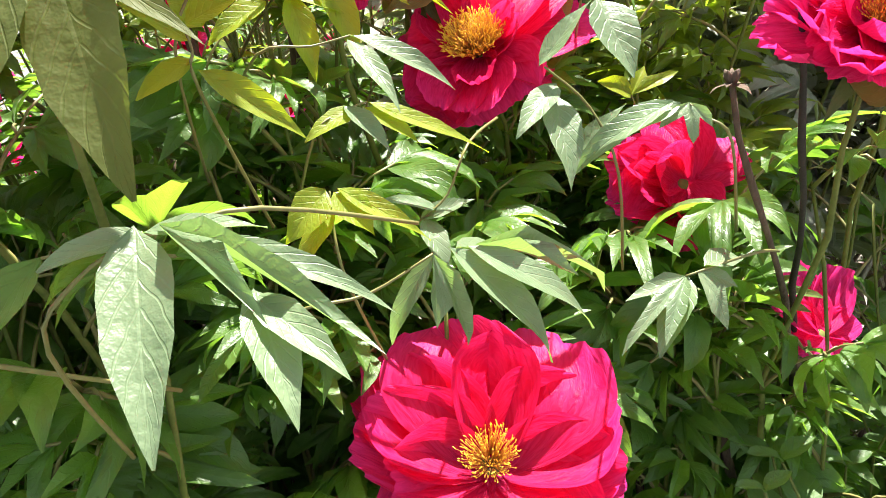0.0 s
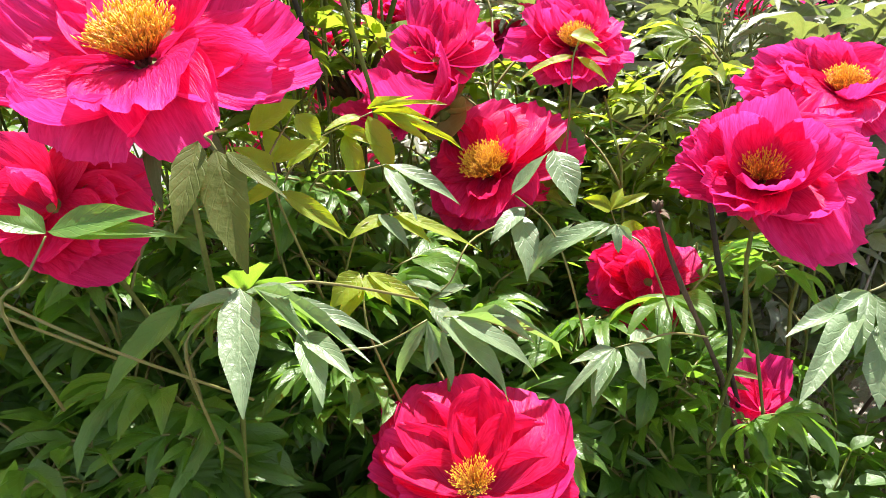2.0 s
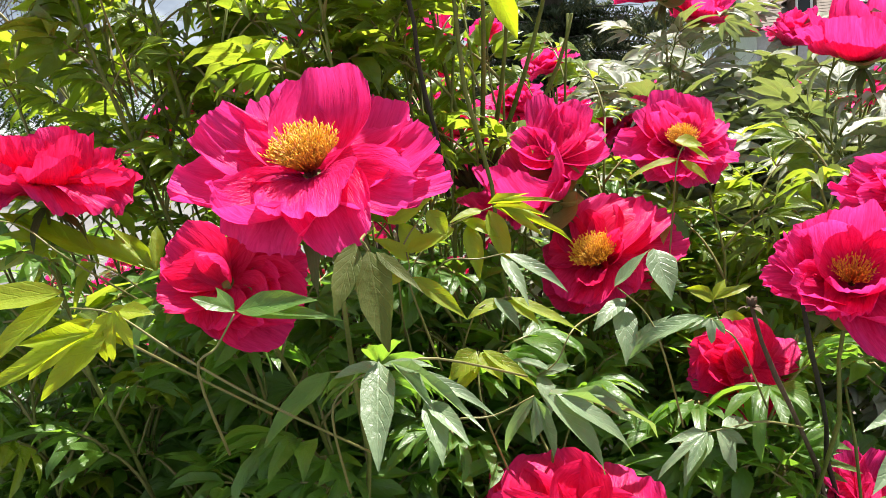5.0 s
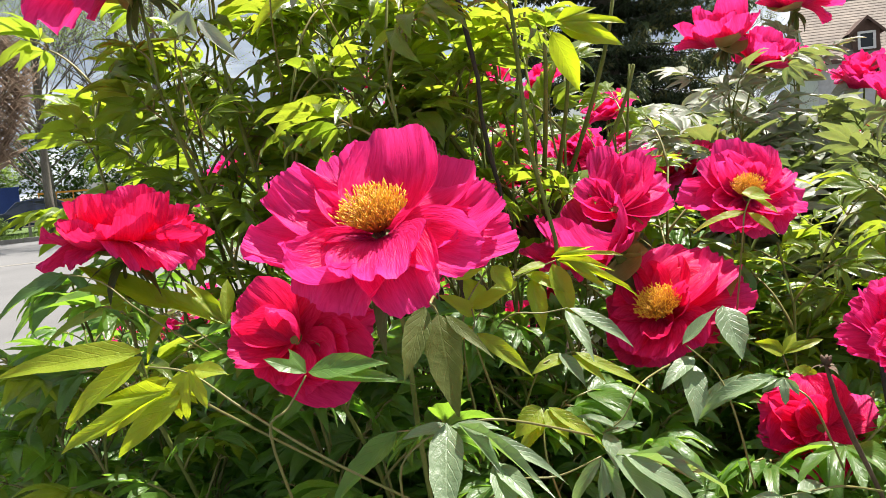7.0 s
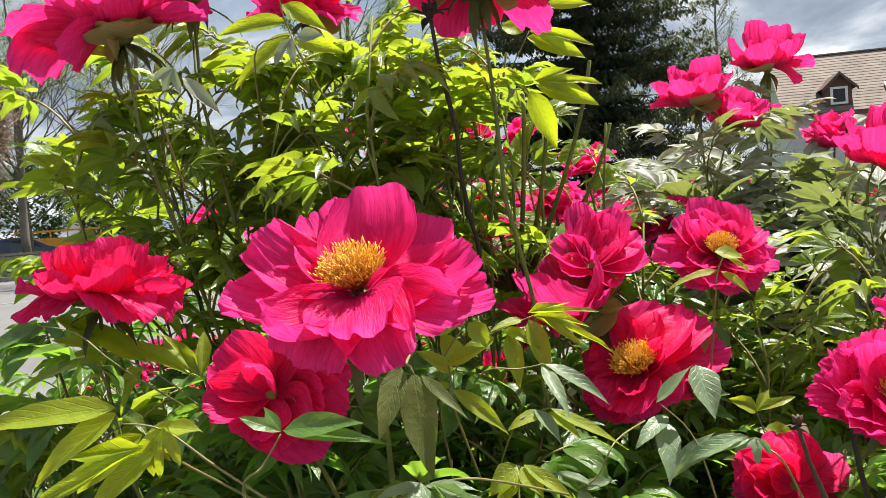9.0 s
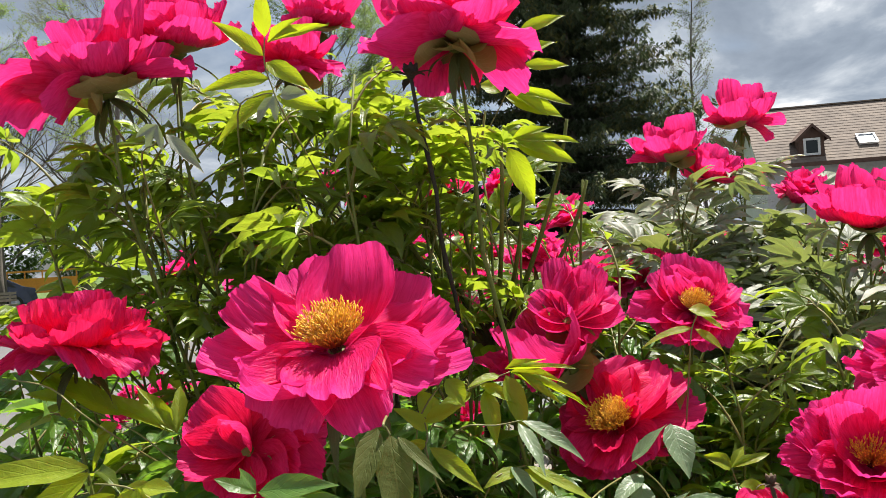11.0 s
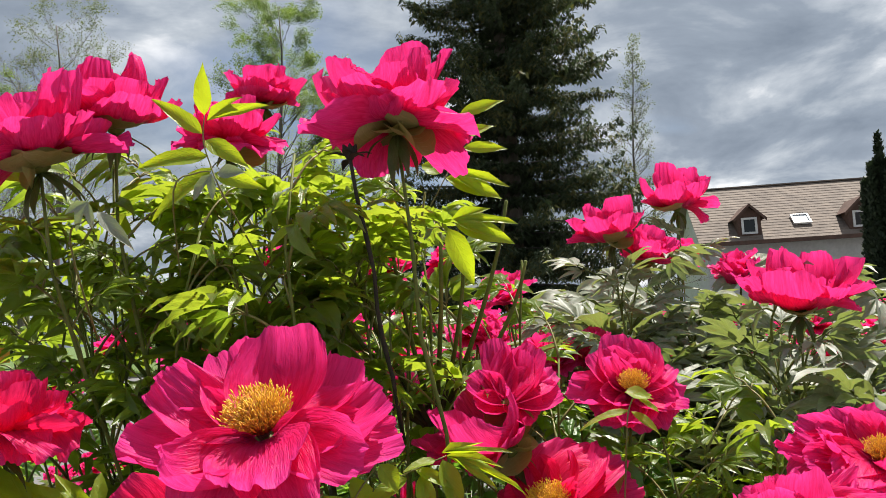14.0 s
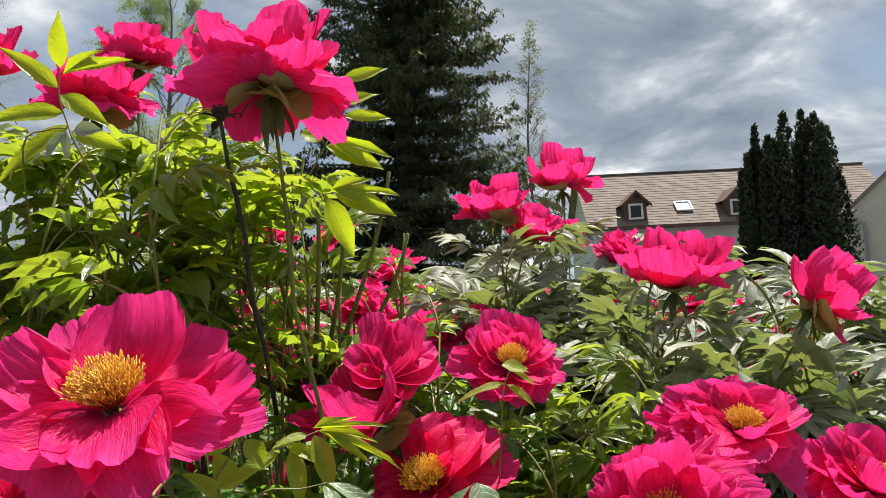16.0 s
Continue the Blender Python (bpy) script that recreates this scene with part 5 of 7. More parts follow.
frond(lf, LEAF_SHEEN, (0.044, 0.446, 1.051), (0.076, 0.459, 1.080), 0.0125, 1, 0.2, (0.209, -0.684, 0.699))
frond(lf, LEAF_SHEEN, (0.079, 0.460, 1.081), (0.093, 0.459, 1.035), 0.0234, 1, 0.3, (0.209, -0.684, 0.699))
frond(lf, LEAF_SHEEN, (0.051, 0.446, 1.035), (0.052, 0.440, 0.981), 0.0192, 1, 0.5, (0.209, -0.684, 0.699))
frond(lf, LEAF_SHEEN, (0.054, 0.442, 0.990), (0.092, 0.457, 1.022), 0.0142, 1, 0.2, (0.209, -0.684, 0.699))
frond(lf, LEAF_SHEEN, (0.053, 0.447, 1.040), (0.026, 0.436, 1.014), 0.0142, 1, 0.4, (0.209, -0.684, 0.699))
lf = spray(bush_right, LEAF_SUNLIT, [(0.173, 0.699, 0.906), (0.156, 0.699, 0.945), (0.146, 0.700, 0.978)], (0.194, -0.637, 0.746))
frond(lf, LEAF_SUNLIT, (0.146, 0.700, 0.978), (0.189, 0.715, 0.993), 0.0220, 2, 0.2, (0.194, -0.637, 0.746))
frond(lf, LEAF_SUNLIT, (0.146, 0.700, 0.978), (0.116, 0.692, 0.994), 0.0187, 1, 0.3, (0.194, -0.637, 0.746))
frond(lf, LEAF_SUNLIT, (0.154, 0.700, 0.958), (0.187, 0.708, 0.943), 0.0198, 1, 0.3, (0.194, -0.637, 0.746))

for i, (bush, c, ax, rad, petals, sepals, mat, gold, kind, foot) in enumerate(FLOWERS):
    a = Vector(ax).normalized()
    flower(bush, c, ax, rad, petals, sepals, 500 + i, mat, gold)
    tip = Vector(c) - a * rad * 0.12
    shoot(bush, foot, tip, kind, 900 + i, 7, (a.x * 0.5, a.y * 0.5, max(0.6, a.z)), 0.0036, 0.55, 0.05, 0.95 if kind != "fresh" else 0.85, 0.30)

# leafy shoots without a bloom: bush, centre and half-size of the region of tips, count, leaf kind
FILL = [
    (bush_front, (-0.22, 0.42, 0.80), (0.13, 0.06, 0.06), 7, "green"),
    (bush_front, (-0.18, 0.66, 0.98), (0.14, 0.06, 0.07), 5, "green"),
    (bush_tall, (-0.10, 0.78, 1.32), (0.10, 0.10, 0.08), 5, "fresh"),
    (bush_tall, (-0.02, 0.80, 1.22), (0.06, 0.08, 0.06), 3, "fresh"),
    (bush_front, (-0.20, 0.58, 0.76), (0.30, 0.14, 0.14), 11, "green"),
    (bush_front, (-0.48, 0.60, 0.90), (0.20, 0.18, 0.12), 13, "green"),
    (bush_front, (-0.52, 0.55, 0.98), (0.14, 0.15, 0.08), 4, "fresh"),
    (bush_front, (-0.62, 0.54, 0.74), (0.18, 0.10, 0.10), 5, "green"),
    (bush_right, (0.46, 0.72, 0.66), (0.20, 0.12, 0.10), 4, "green"),
    (bush_tall, (-0.20, 0.64, 1.40), (0.16, 0.06, 0.04), 3, "fresh"),
    (bush_tall, (-0.40, 0.60, 1.38), (0.10, 0.05, 0.04), 2, "fresh"),
    (bush_tall, (-0.62, 0.66, 1.32), (0.12, 0.08, 0.07), 5, "fresh"),
    (bush_front, (-0.64, 0.54, 0.93), (0.16, 0.12, 0.08), 8, "green"),
    (bush_front, (-0.05, 0.60, 0.92), (0.12, 0.08, 0.08), 5, "green"),
    (bush_left, (-0.85, 1.05, 0.90), (0.30, 0.30, 0.14), 15, "green"),
    (bush_left, (-0.95, 0.80, 0.76), (0.25, 0.20, 0.10), 11, "green"),
    (bush_tall, (-0.30, 0.78, 1.36), (0.30, 0.18, 0.08), 9, "fresh"),
    (bush_tall, (-0.34, 0.66, 1.41), (0.20, 0.10, 0.05), 6, "fresh"),
    (bush_tall, (-0.26, 0.74, 1.44), (0.12, 0.06, 0.03), 3, "fresh"),
    (bush_tall, (-0.05, 0.70, 1.36), (0.05, 0.06, 0.03), 3, "fresh"),
    (bush_tall, (-0.48, 0.68, 1.34), (0.12, 0.14, 0.08), 3, "fresh"),
    (bush_tall, (-0.32, 1.00, 1.08), (0.30, 0.20, 0.16), 1, "green"),
    (bush_tall, (-0.36, 0.84, 1.26), (0.28, 0.14, 0.06), 2, "fresh"),
    (bush_tall, (-0.44, 1.02, 1.22), (0.28, 0.10, 0.08), 4, "fresh"),
    (bush_tall, (-0.40, 1.10, 1.30), (0.26, 0.12, 0.08), 1, "green"),
    (bush_mid, (0.05, 0.92, 0.86), (0.24, 0.12, 0.16), 12, "green"),
    (bush_mid, (0.10, 0.66, 0.84), (0.20, 0.08, 0.08), 8, "green"),
    (bush_mid, (0.16, 0.84, 1.06), (0.16, 0.06, 0.06), 7, "fresh"),
    (bush_right, (0.40, 0.78, 0.76), (0.22, 0.14, 0.14), 9, "green"),
    (bush_right, (0.38, 0.66, 0.92), (0.16, 0.08, 0.08), 7, "green"),
    (bush_waxy, (0.26, 1.50, 1.17), (0.14, 0.10, 0.05), 4, "waxy"),
    (bush_waxy, (0.42, 1.35, 1.12), (0.42, 0.28, 0.10), 24, "waxy"),
    (bush_waxy, (0.12, 1.55, 1.05), (0.34, 0.25, 0.14), 16, "waxy"),
    (bush_waxy, (0.80, 1.22, 0.98), (0.28, 0.26, 0.09), 17, "waxy"),
    (bush_waxy, (0.55, 1.02, 0.98), (0.22, 0.10, 0.08), 6, "waxy"),
]
r = random.Random(7)
for bush, c, half, count, kind in FILL:
    b = Vector(bush.matrix_basis.translation)
    for i in range(round(count * (1.1 if kind != "waxy" else 0.85))):
        tip = Vector([c[k] + half[k] * r.uniform(-1, 1) for k in range(3)])
        foot = b + Vector((r.uniform(-0.14, 0.14), r.uniform(-0.10, 0.14), 0))
        foot = foot.lerp(Vector((tip.x, tip.y, 0.03)), 0.4)
        shoot(bush, foot, tip, kind, r.randrange(9999), 12 if bush is not bush_tall else 7, (r.uniform(-0.3, 0.3), r.uniform(-0.3, 0.3), 1), 0.0028, 0.62, 0.0, 1.0 if kind != "waxy" else 1.36, 0.46 if bush is not bush_tall else 0.30, 0.55, 0.55)


# branches of the tall peony that fan out from two woody forks
rt = random.Random(63)
for fork, ways in ((Vector((-0.36, 0.84, 1.06)), 8), (Vector((-0.15, 0.86, 1.10)), 9)):
    stem(bush_tall, (fork.x * 0.9, fork.y + 0.04, 0.03), fork, (0, 0, 1), 0.009, 1.0, "base_stem")
    for i in range(ways):
        k = 2 * i / (ways - 1) - 1
        end = fork + Vector((0.17 * k + rt.uniform(-0.03, 0.03), rt.uniform(-0.24, -0.04), rt.uniform(0.20, 0.31)))
        s = Soup()
        line = bezier(fork, fork + Vector((0.05 * k, -0.03, 0.05)), end - Vector((0.02 * k, -0.02, 0.09)), end, 9)
        s.tube(line, [0.0042 - 0.00022 * j for j in range(10)], 1, 7)
        s.tube(line[:4], [0.0050 - 0.0003 * j for j in range(4)], 0, 7)
        link("branch", s.mesh("branch", (WOOD, STEM)), bush_tall)
        for j in (5, 7, 9):
            way = (rt.uniform(-1, 1), rt.uniform(-1, 0.4), 0.5)
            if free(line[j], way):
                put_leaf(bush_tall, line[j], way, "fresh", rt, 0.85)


def joined(name, pieces):
    """One mesh of many placed leaves."""
    vs, fs, ss, uv = [], [], [], []
    for me, m in pieces:
        k = len(vs)
        vs += [m @ v.co for v in me.vertices]
        uvs = [(0.5, 0.5)] * len(me.vertices)
        layer = me.uv_layers[0].data
        for p in me.polygons:
            fs.append([k + i for i in p.vertices])
            ss.append(p.material_index)
            for li, vi in zip(p.loop_indices, p.vertices):
                uvs[vi] = tuple(layer[li].uv)
        uv += uvs
    return make(name, vs, fs, list(pieces[0][0].materials), ss, uv)


def back_bush(seed, blooms, shoots, kind, far=False):
    """A peony further back in the bed, at the origin."""
    r = random.Random(seed)
    ob = thing("peony_bush", (0, 0, 0), "tree peony further back in the bed with magenta blooms", "shrub", "tree peonies in the bed")
    pieces = []
    for i in range(shoots):
        a, k = r.uniform(0, 6.28), math.sqrt(r.random())
        top = r.uniform(0.75, 1.18)
        tip = Vector((0.55 * k * math.cos(a), 0.45 * k * math.sin(a), top))
        foot = Vector((0.2 * k * math.cos(a), 0.18 * k * math.sin(a), 0.0))
        path = stem(ob, foot, tip, (0.3 * math.cos(a), 0.3 * math.sin(a), 1), 0.005, 0.55)
        aa = r.uniform(0, 6.28)
        for j in range(7):
            aa += 2.4
            p = path[12 - j - (1 if i < blooms else 0)] if j < 5 else path[6 - (j - 5) * 2]
            lf = put_leaf(ob, p, (math.cos(aa), math.sin(aa), r.uniform(0.2, 0.8)), kind + "_far", r)
            if far:
                pieces.append((lf.data, lf.matrix_basis.copy()))
                bpy.data.objects.remove(lf)
        if i < blooms:
            fm = Matrix.Translation(tip) @ frame_of((r.uniform(-0.5, 0.5), r.uniform(-0.9, 0.2), 1), r.uniform(0, 6)) @ Matrix.Scale(r.uniform(0.75, 1.05), 4)
            link("flower", r.choice(BLOOMS), ob, "", fm)
    if far:
        link("foliage", joined("foliage", pieces), ob, "dense mass of divided leaves")
    return ob


BACK = [back_bush(11, 17, 24, "green"), back_bush(12, 17, 24, "waxy"), back_bush(13, 17, 22, "green")]
FAR = [back_bush(14, 20, 28, "green", True), back_bush(15, 20, 28, "waxy", True)]
places = [(-0.45, 1.85, 1.0), (0.35, 2.15, 1.0), (1.05, 1.75, 0.86), (-0.55, 2.6, 1.05), (0.2, 2.9, 1.05), (0.95, 2.7, 1.0), (1.7, 2.3, 0.98),
          (-0.9, 3.4, 1.08), (-0.1, 3.7, 1.08), (0.75, 3.6, 1.05), (1.6, 3.3, 1.0), (2.4, 3.0, 1.0), (1.9, 4.3, 1.02), (3.1, 4.0, 1.0), (0.8, 4.6, 1.05), (-0.95, 1.75, 0.74), (-1.5, 1.9, 0.70), (-1.9, 2.6, 0.68), (-1.2, 2.5, 0.75), (1.5, 1.6, 0.84), (2.1, 1.7, 0.92), (2.6, 2.2, 0.95), (-1.3, 4.2, 1.0), (3.3, 2.9, 0.95), (4.0, 3.5, 0.95), (3.4, 1.95, 0.92), (4.2, 2.5, 0.92), (2.9, 5.0, 1.0), (1.6, 5.3, 1.0), (4.1, 4.6, 0.98), (-0.3, 5.0, 1.05), (2.7, 1.25, 0.85), (3.6, 1.1, 0.85)]
for i, (x, y, k) in enumerate(places):
    m = pose(x, y, 0.03, 0, 0, 77 * i)
    if i < 3:
        BACK[i].matrix_basis = m @ Matrix.Scale(k, 4)
    elif y in (3.4, 3.7):
        FAR[0 if y == 3.4 else 1].matrix_basis = m @ Matrix.Scale(k, 4)
    else:
        ob = copy_thing(BACK[i % 3] if y < 2.0 and x < 2.0 else FAR[i % 2], m)
        ob.scale = (k, k, k)

# blooms half hidden behind the tall peony
for i in range(16):
    tip = Vector((-0.66 + 0.05 * i + r.uniform(-0.04, 0.04), r.uniform(1.12, 1.5), r.uniform(1.08, 1.30)))
    stem(bush_tall, (tip.x * 0.7 - 0.1, tip.y - 0.05, 0.03), tip, (r.uniform(-0.3, 0.3), -0.2, 1), 0.004, 0.7)
    link("flower", r.choice(BLOOMS), bush_tall, "", Matrix.Translation(tip) @ frame_of((r.uniform(-0.5, 0.5), r.uniform(-0.9, 0), 1), r.uniform(0, 6)) @ Matrix.Scale(r.uniform(0.6, 0.82), 4))

# ---- spent stems and seed heads ----
def seed_head(parent, foot, top, mat, radius, petals, seed):
    """A dry stalk with the withered rest of a bloom on it."""
    r = random.Random(seed)
    s = Soup()
    a, b = Vector(foot), Vector(top)
    pts = [a.lerp(b, i / 8) + Vector((r.uniform(-1, 1), r.uniform(-1, 1), 0)) * 0.003 for i in range(9)]
    s.tube(pts, [0.0026 - 0.00008 * i + (0.0006 if i in (3, 6) else 0) for i in range(9)], 0, 7)
    ob = link("dry_stalk", s.mesh("dry_stalk", mat), parent, "dark dried flower stalk")
    h = Soup()
    for i in range(petals):
        an = i * 6.283 / petals + r.random() * 0.5
        d = Vector((math.cos(an), math.sin(an), r.uniform(-0.2, 0.7)))
        blade(h, pts[-1], d, (0, 0, 1), radius * r.uniform(0.7, 1.2), radius * 0.45, 1.0, 0, 5, 4)
    for i in range(5):
        an = i * 1.26
        d = Vector((math.cos(an) * 0.5, math.sin(an) * 0.5, 1)).normalized()
        h.tube([pts[-1], pts[-1] + d * radius * 0.4, pts[-1] + d * radius * 0.7], [radius * 0.16, radius * 0.2, radius * 0.04], 0, 6)
    link("seed_head", h.mesh("seed_head", mat), ob)


seed_head(bush_tall, (-0.145, 0.66, 1.12), (-0.150, 0.50, 1.420), BLACKSTEM, 0.022, 6, 3)
seed_head(bush_mid, (0.270, 0.62, 0.72), (0.160, 0.488, 1.020), WOOD, 0.014, 5, 4)
seed_head(bush_right, (0.275, 0.66, 0.70), (0.196, 0.470, 1.060), BLACKSTEM, 0.006, 3, 5)

# ---- house across the yard ----
TILES = plain("roof_tiles", (0.115, 0.090, 0.076), (0.245, 0.195, 0.158), 1.2, 0.85, 0.4, 0.01, fine=9)
PLASTER = plain("grey_plaster", (0.42, 0.42, 0.42), (0.52, 0.52, 0.52), 0.8, 0.9, 0.3, 0.004)
CREAM = plain("cream_plaster", (0.50, 0.48, 0.40), (0.60, 0.58, 0.49), 0.8, 0.9, 0.3, 0.004)
BROWNWOOD = plain("brown_boards", (0.06, 0.032, 0.022), (0.13, 0.07, 0.05), 3, 0.7, 0.4, 0.004)
WHITE = plain("white_frame", (0.70, 0.70, 0.70), (0.80, 0.80, 0.80), 4, 0.5, 0)
ZINC = plain("zinc_pipe", (0.22, 0.23, 0.24), (0.34, 0.35, 0.36), 4, 0.5, 0.1, 0.002, metal=0.6)
gm, gn, gl_, go = material("window_glass")
gp = principled(gn, gl_, (0.03, 0.035, 0.04), 0.25, None, 0, 0.3)
gl_.new(gp.outputs[0], go.inputs[0])
GLASS = gm


def box_part(name, lo, hi, mat, parent, label="", m=None):
    s = Soup()
    s.box(lo, hi, 0, m)
    return link(name, s.mesh(name, mat, False), parent, label)


# the house stands with its front nearly square to the view; local x runs along the front
HM = pose(5.82, 41.9, 0, 0, 0, 2.5)
EAVE, RIDGE, LEN, DEPTH = 4.75, 7.85, 15.5, 8.0
house = thing("house", HM.translation, "long grey plastered house with brown tiled roof and dormers", "house")
body = Soup()
body.box((0, 0, 0), (LEN, DEPTH, EAVE), 0, HM)
body.add([HM @ Vector(p) for p in ((0, 0, EAVE), (0, DEPTH, EAVE), (0, DEPTH / 2, RIDGE - 0.1), (LEN, 0, EAVE), (LEN, DEPTH, EAVE), (LEN, DEPTH / 2, RIDGE - 0.1))], [(0, 1, 2), (3, 5, 4)], 0)
link("wall", body.mesh("wall", PLASTER, False), house)
slope = (RIDGE - EAVE) / (DEPTH / 2)
roof = Soup()
roof.add([HM @ Vector(p) for p in ((-0.4, -0.45, EAVE - slope * 0.45), (LEN + 0.4, -0.45, EAVE - slope * 0.45), (LEN + 0.4, DEPTH / 2, RIDGE), (-0.4, DEPTH / 2, RIDGE), (LEN + 0.4, DEPTH + 0.45, EAVE - slope * 0.45), (-0.4, DEPTH + 0.45, EAVE - slope * 0.45))], [(0, 1, 2, 3), (3, 2, 4, 5)], 0)
roof_ob = link("roof", roof.mesh("roof", TILES, False), house, "weathered brown tile roof")
ROWS_T = 22
for k in range(ROWS_T):       # courses of tiles, each a step proud of the one above
    c = Soup()
    y0, y1 = -0.45 + (DEPTH / 2 + 0.45) * k / ROWS_T, -0.45 + (DEPTH / 2 + 0.45) * (k + 1) / ROWS_T
    z0, z1 = EAVE + slope * y0, EAVE + slope * y1
    c.add([HM @ Vector(p) for p in ((-0.4, y0, z0 + 0.05), (LEN + 0.4, y0, z0 + 0.05), (LEN + 0.4, y1, z1 + 0.03), (-0.4, y1, z1 + 0.03), (-0.4, y0, z0 + 0.01), (LEN + 0.4, y0, z0 + 0.01))], [(0, 1, 2, 3), (4, 5, 1, 0)], 0)
    link("tile_course", c.mesh("tile_course", TILES, False), roof_ob)
box_part("ridge_cap", (-0.45, DEPTH / 2 - 0.14, RIDGE), (LEN + 0.45, DEPTH / 2 + 0.14, RIDGE + 0.07), TILES, house, "", HM)
box_part("gutter", (-0.45, -0.62, EAVE - 0.36), (LEN + 0.45, -0.40, EAVE - 0.18), BROWNWOOD, house, "dark brown gutter board", HM)


def dormer(x):
    d = Soup()
    y0, zb = 0.10, EAVE + 0.12
    w, h, top = 0.56, 1.02, 0.42
    d.box((x - w, y0, zb - 0.2), (x + w, y0 + 2.2, zb + h), 0, HM)
    d.add([HM @ Vector(p) for p in ((x - w, y0, zb + h), (x + w, y0, zb + h), (x, y0, zb + h + top))], [(0, 1, 2)], 0)
    dm = link("dormer", d.mesh("dormer", BROWNWOOD, False), house, "brown boarded dormer")
    rf = Soup()
    for sg in (-1, 1):
        a, b = (x + sg * (w + 0.24), zb + h - 0.20), (x, zb + h + top + 0.14)
        vs = [HM @ Vector(p) for p in ((a[0], y0 - 0.3, a[1]), (b[0], y0 - 0.3, b[1]), (b[0], y0 + 2.9, b[1]), (a[0], y0 + 2.9, a[1]), (a[0], y0 - 0.3, a[1] - 0.16), (b[0], y0 - 0.3, b[1] - 0.16))]
        rf.add(vs, [(0, 1, 2, 3), (4, 5, 1, 0)], 0)
    link("dormer_roof", rf.mesh("dormer_roof", BROWNWOOD, False), dm)
    box_part("pane", (x - 0.27, y0 - 0.012, zb + 0.18), (x + 0.27, y0 - 0.004, zb + 0.80), GLASS, dm, "", HM)
    fr = Soup()
    for lo, hi in (((x - 0.38, zb + 0.08), (x - 0.27, zb + 0.90)), ((x + 0.27, zb + 0.08), (x + 0.38, zb + 0.90)), ((x - 0.27, zb + 0.08), (x + 0.27, zb + 0.18)), ((x - 0.27, zb + 0.80), (x + 0.27, zb + 0.90))):
        fr.box((lo[0], y0 - 0.05, lo[1]), (hi[0], y0 - 0.002, hi[1]), 0, HM)
    link("window_frame", fr.mesh("window_frame", WHITE, False), dm)


dormer(2.15)
dormer(7.4)
sk = HM @ Matrix.Translation((4.85, 0.95, EAVE + slope * 0.95 + 0.10)) @ Matrix.Rotation(math.atan(slope), 4, "X") @ Matrix.Diagonal((0.9, 0.72, 1, 1))
fr = Soup()
for lo, hi in (((-0.48, -0.6), (-0.38, 0.6)), ((0.38, -0.6), (0.48, 0.6)), ((-0.38, -0.6), (0.38, -0.5)), ((-0.38, 0.5), (0.38, 0.6))):
    fr.box((*lo, 0), (*hi, 0.10), 0, sk)
pm, pn, pl, po = material('skylight_glass')
pl.new(principled(pn, pl, (0.16, 0.21, 0.27), 0.5, None, 0, 0.2).outputs[0], po.inputs[0])
sky_frame = link("skylight", fr.mesh("skylight", WHITE, False), house, "white framed roof window")
box_part("pane", (-0.38, -0.5, 0.01), (0.38, 0.5, 0.05), pm, sky_frame, "", sk)

# gabled cream building beside it
BM = pose(13.55, 30.2, 0, 0, 0, -26.5)
cream = thing("gabled_building", BM.translation, "cream plastered building with a gable and downpipe", "house")
g = Soup()
GW, GE, GR = 9.0, 3.9, 7.9
g.box((0, 0, 0), (GW, 9, GE), 0, BM)
g.add([BM @ Vector(p) for p in ((0, 0, GE), (GW, 0, GE), (GW / 2, 0, GR), (0, 9, GE), (GW, 9, GE), (GW / 2, 9, GR))], [(0, 1, 2), (3, 5, 4)], 0)
link("wall", g.mesh("wall", CREAM, False), cream)
g = Soup()
for sg in (0, 1):
    a, b = ((-0.45, GE - 0.42), (GW / 2, GR + 0.05)) if not sg else ((GW + 0.45, GE - 0.42), (GW / 2, GR + 0.05))
    vs = [BM @ Vector(p) for p in ((a[0], -0.15, a[1]), (b[0], -0.15, b[1]), (b[0], 9.4, b[1]), (a[0], 9.4, a[1]))]
    vs += [v + Vector((0, 0, 0.16)) for v in vs]
    g.add(vs, [(0, 1, 2, 3), (4, 5, 6, 7), (0, 1, 5, 4), (2, 3, 7, 6), (0, 3, 7, 4)], 0)
link("roof", g.mesh("roof", TILES, False), cream)
g = Soup()
g.tube([BM @ Vector(p) for p in ((-0.25, -0.2, 3.55), (0.1, -0.14, 3.48), (0.38, -0.12, 3.3), (0.42, -0.12, 2.9), (0.42, -0.12, 0.0))], 0.07, 0, 8)
link("downpipe", g.mesh("downpipe", ZINC), cream, "grey zinc downpipe")


# ---- trees ----
BARK = plain("bark_grey", (0.07, 0.055, 0.045), (0.20, 0.17, 0.15), 4, 0.9, 0.8, 0.02, (1, 1, 0.25))
NEEDLE = leafy("needles", (0.030, 0.046, 0.026), (0.085, 0.11, 0.055), (0.10, 0.14, 0.04), 0.18, 0.6, 0.3)
# olive outer needles whose lighter colour stands for sunlit clumps
LIT_TIPS = leafy("needle_tips_lit", (0.085, 0.095, 0.035), (0.16, 0.155, 0.06), (0.18, 0.18, 0.04), 0.2, 0.6, 0.3)
YEW = leafy("yew_needles", (0.018, 0.030, 0.016), (0.042, 0.060, 0.030), (0.06, 0.09, 0.025), 0.1, 0.6, 0.3)
SPRING = leafy("spring_leaves", (0.10, 0.16, 0.05), (0.17, 0.24, 0.08), (0.35, 0.45, 0.08), 0.4, 0.5)
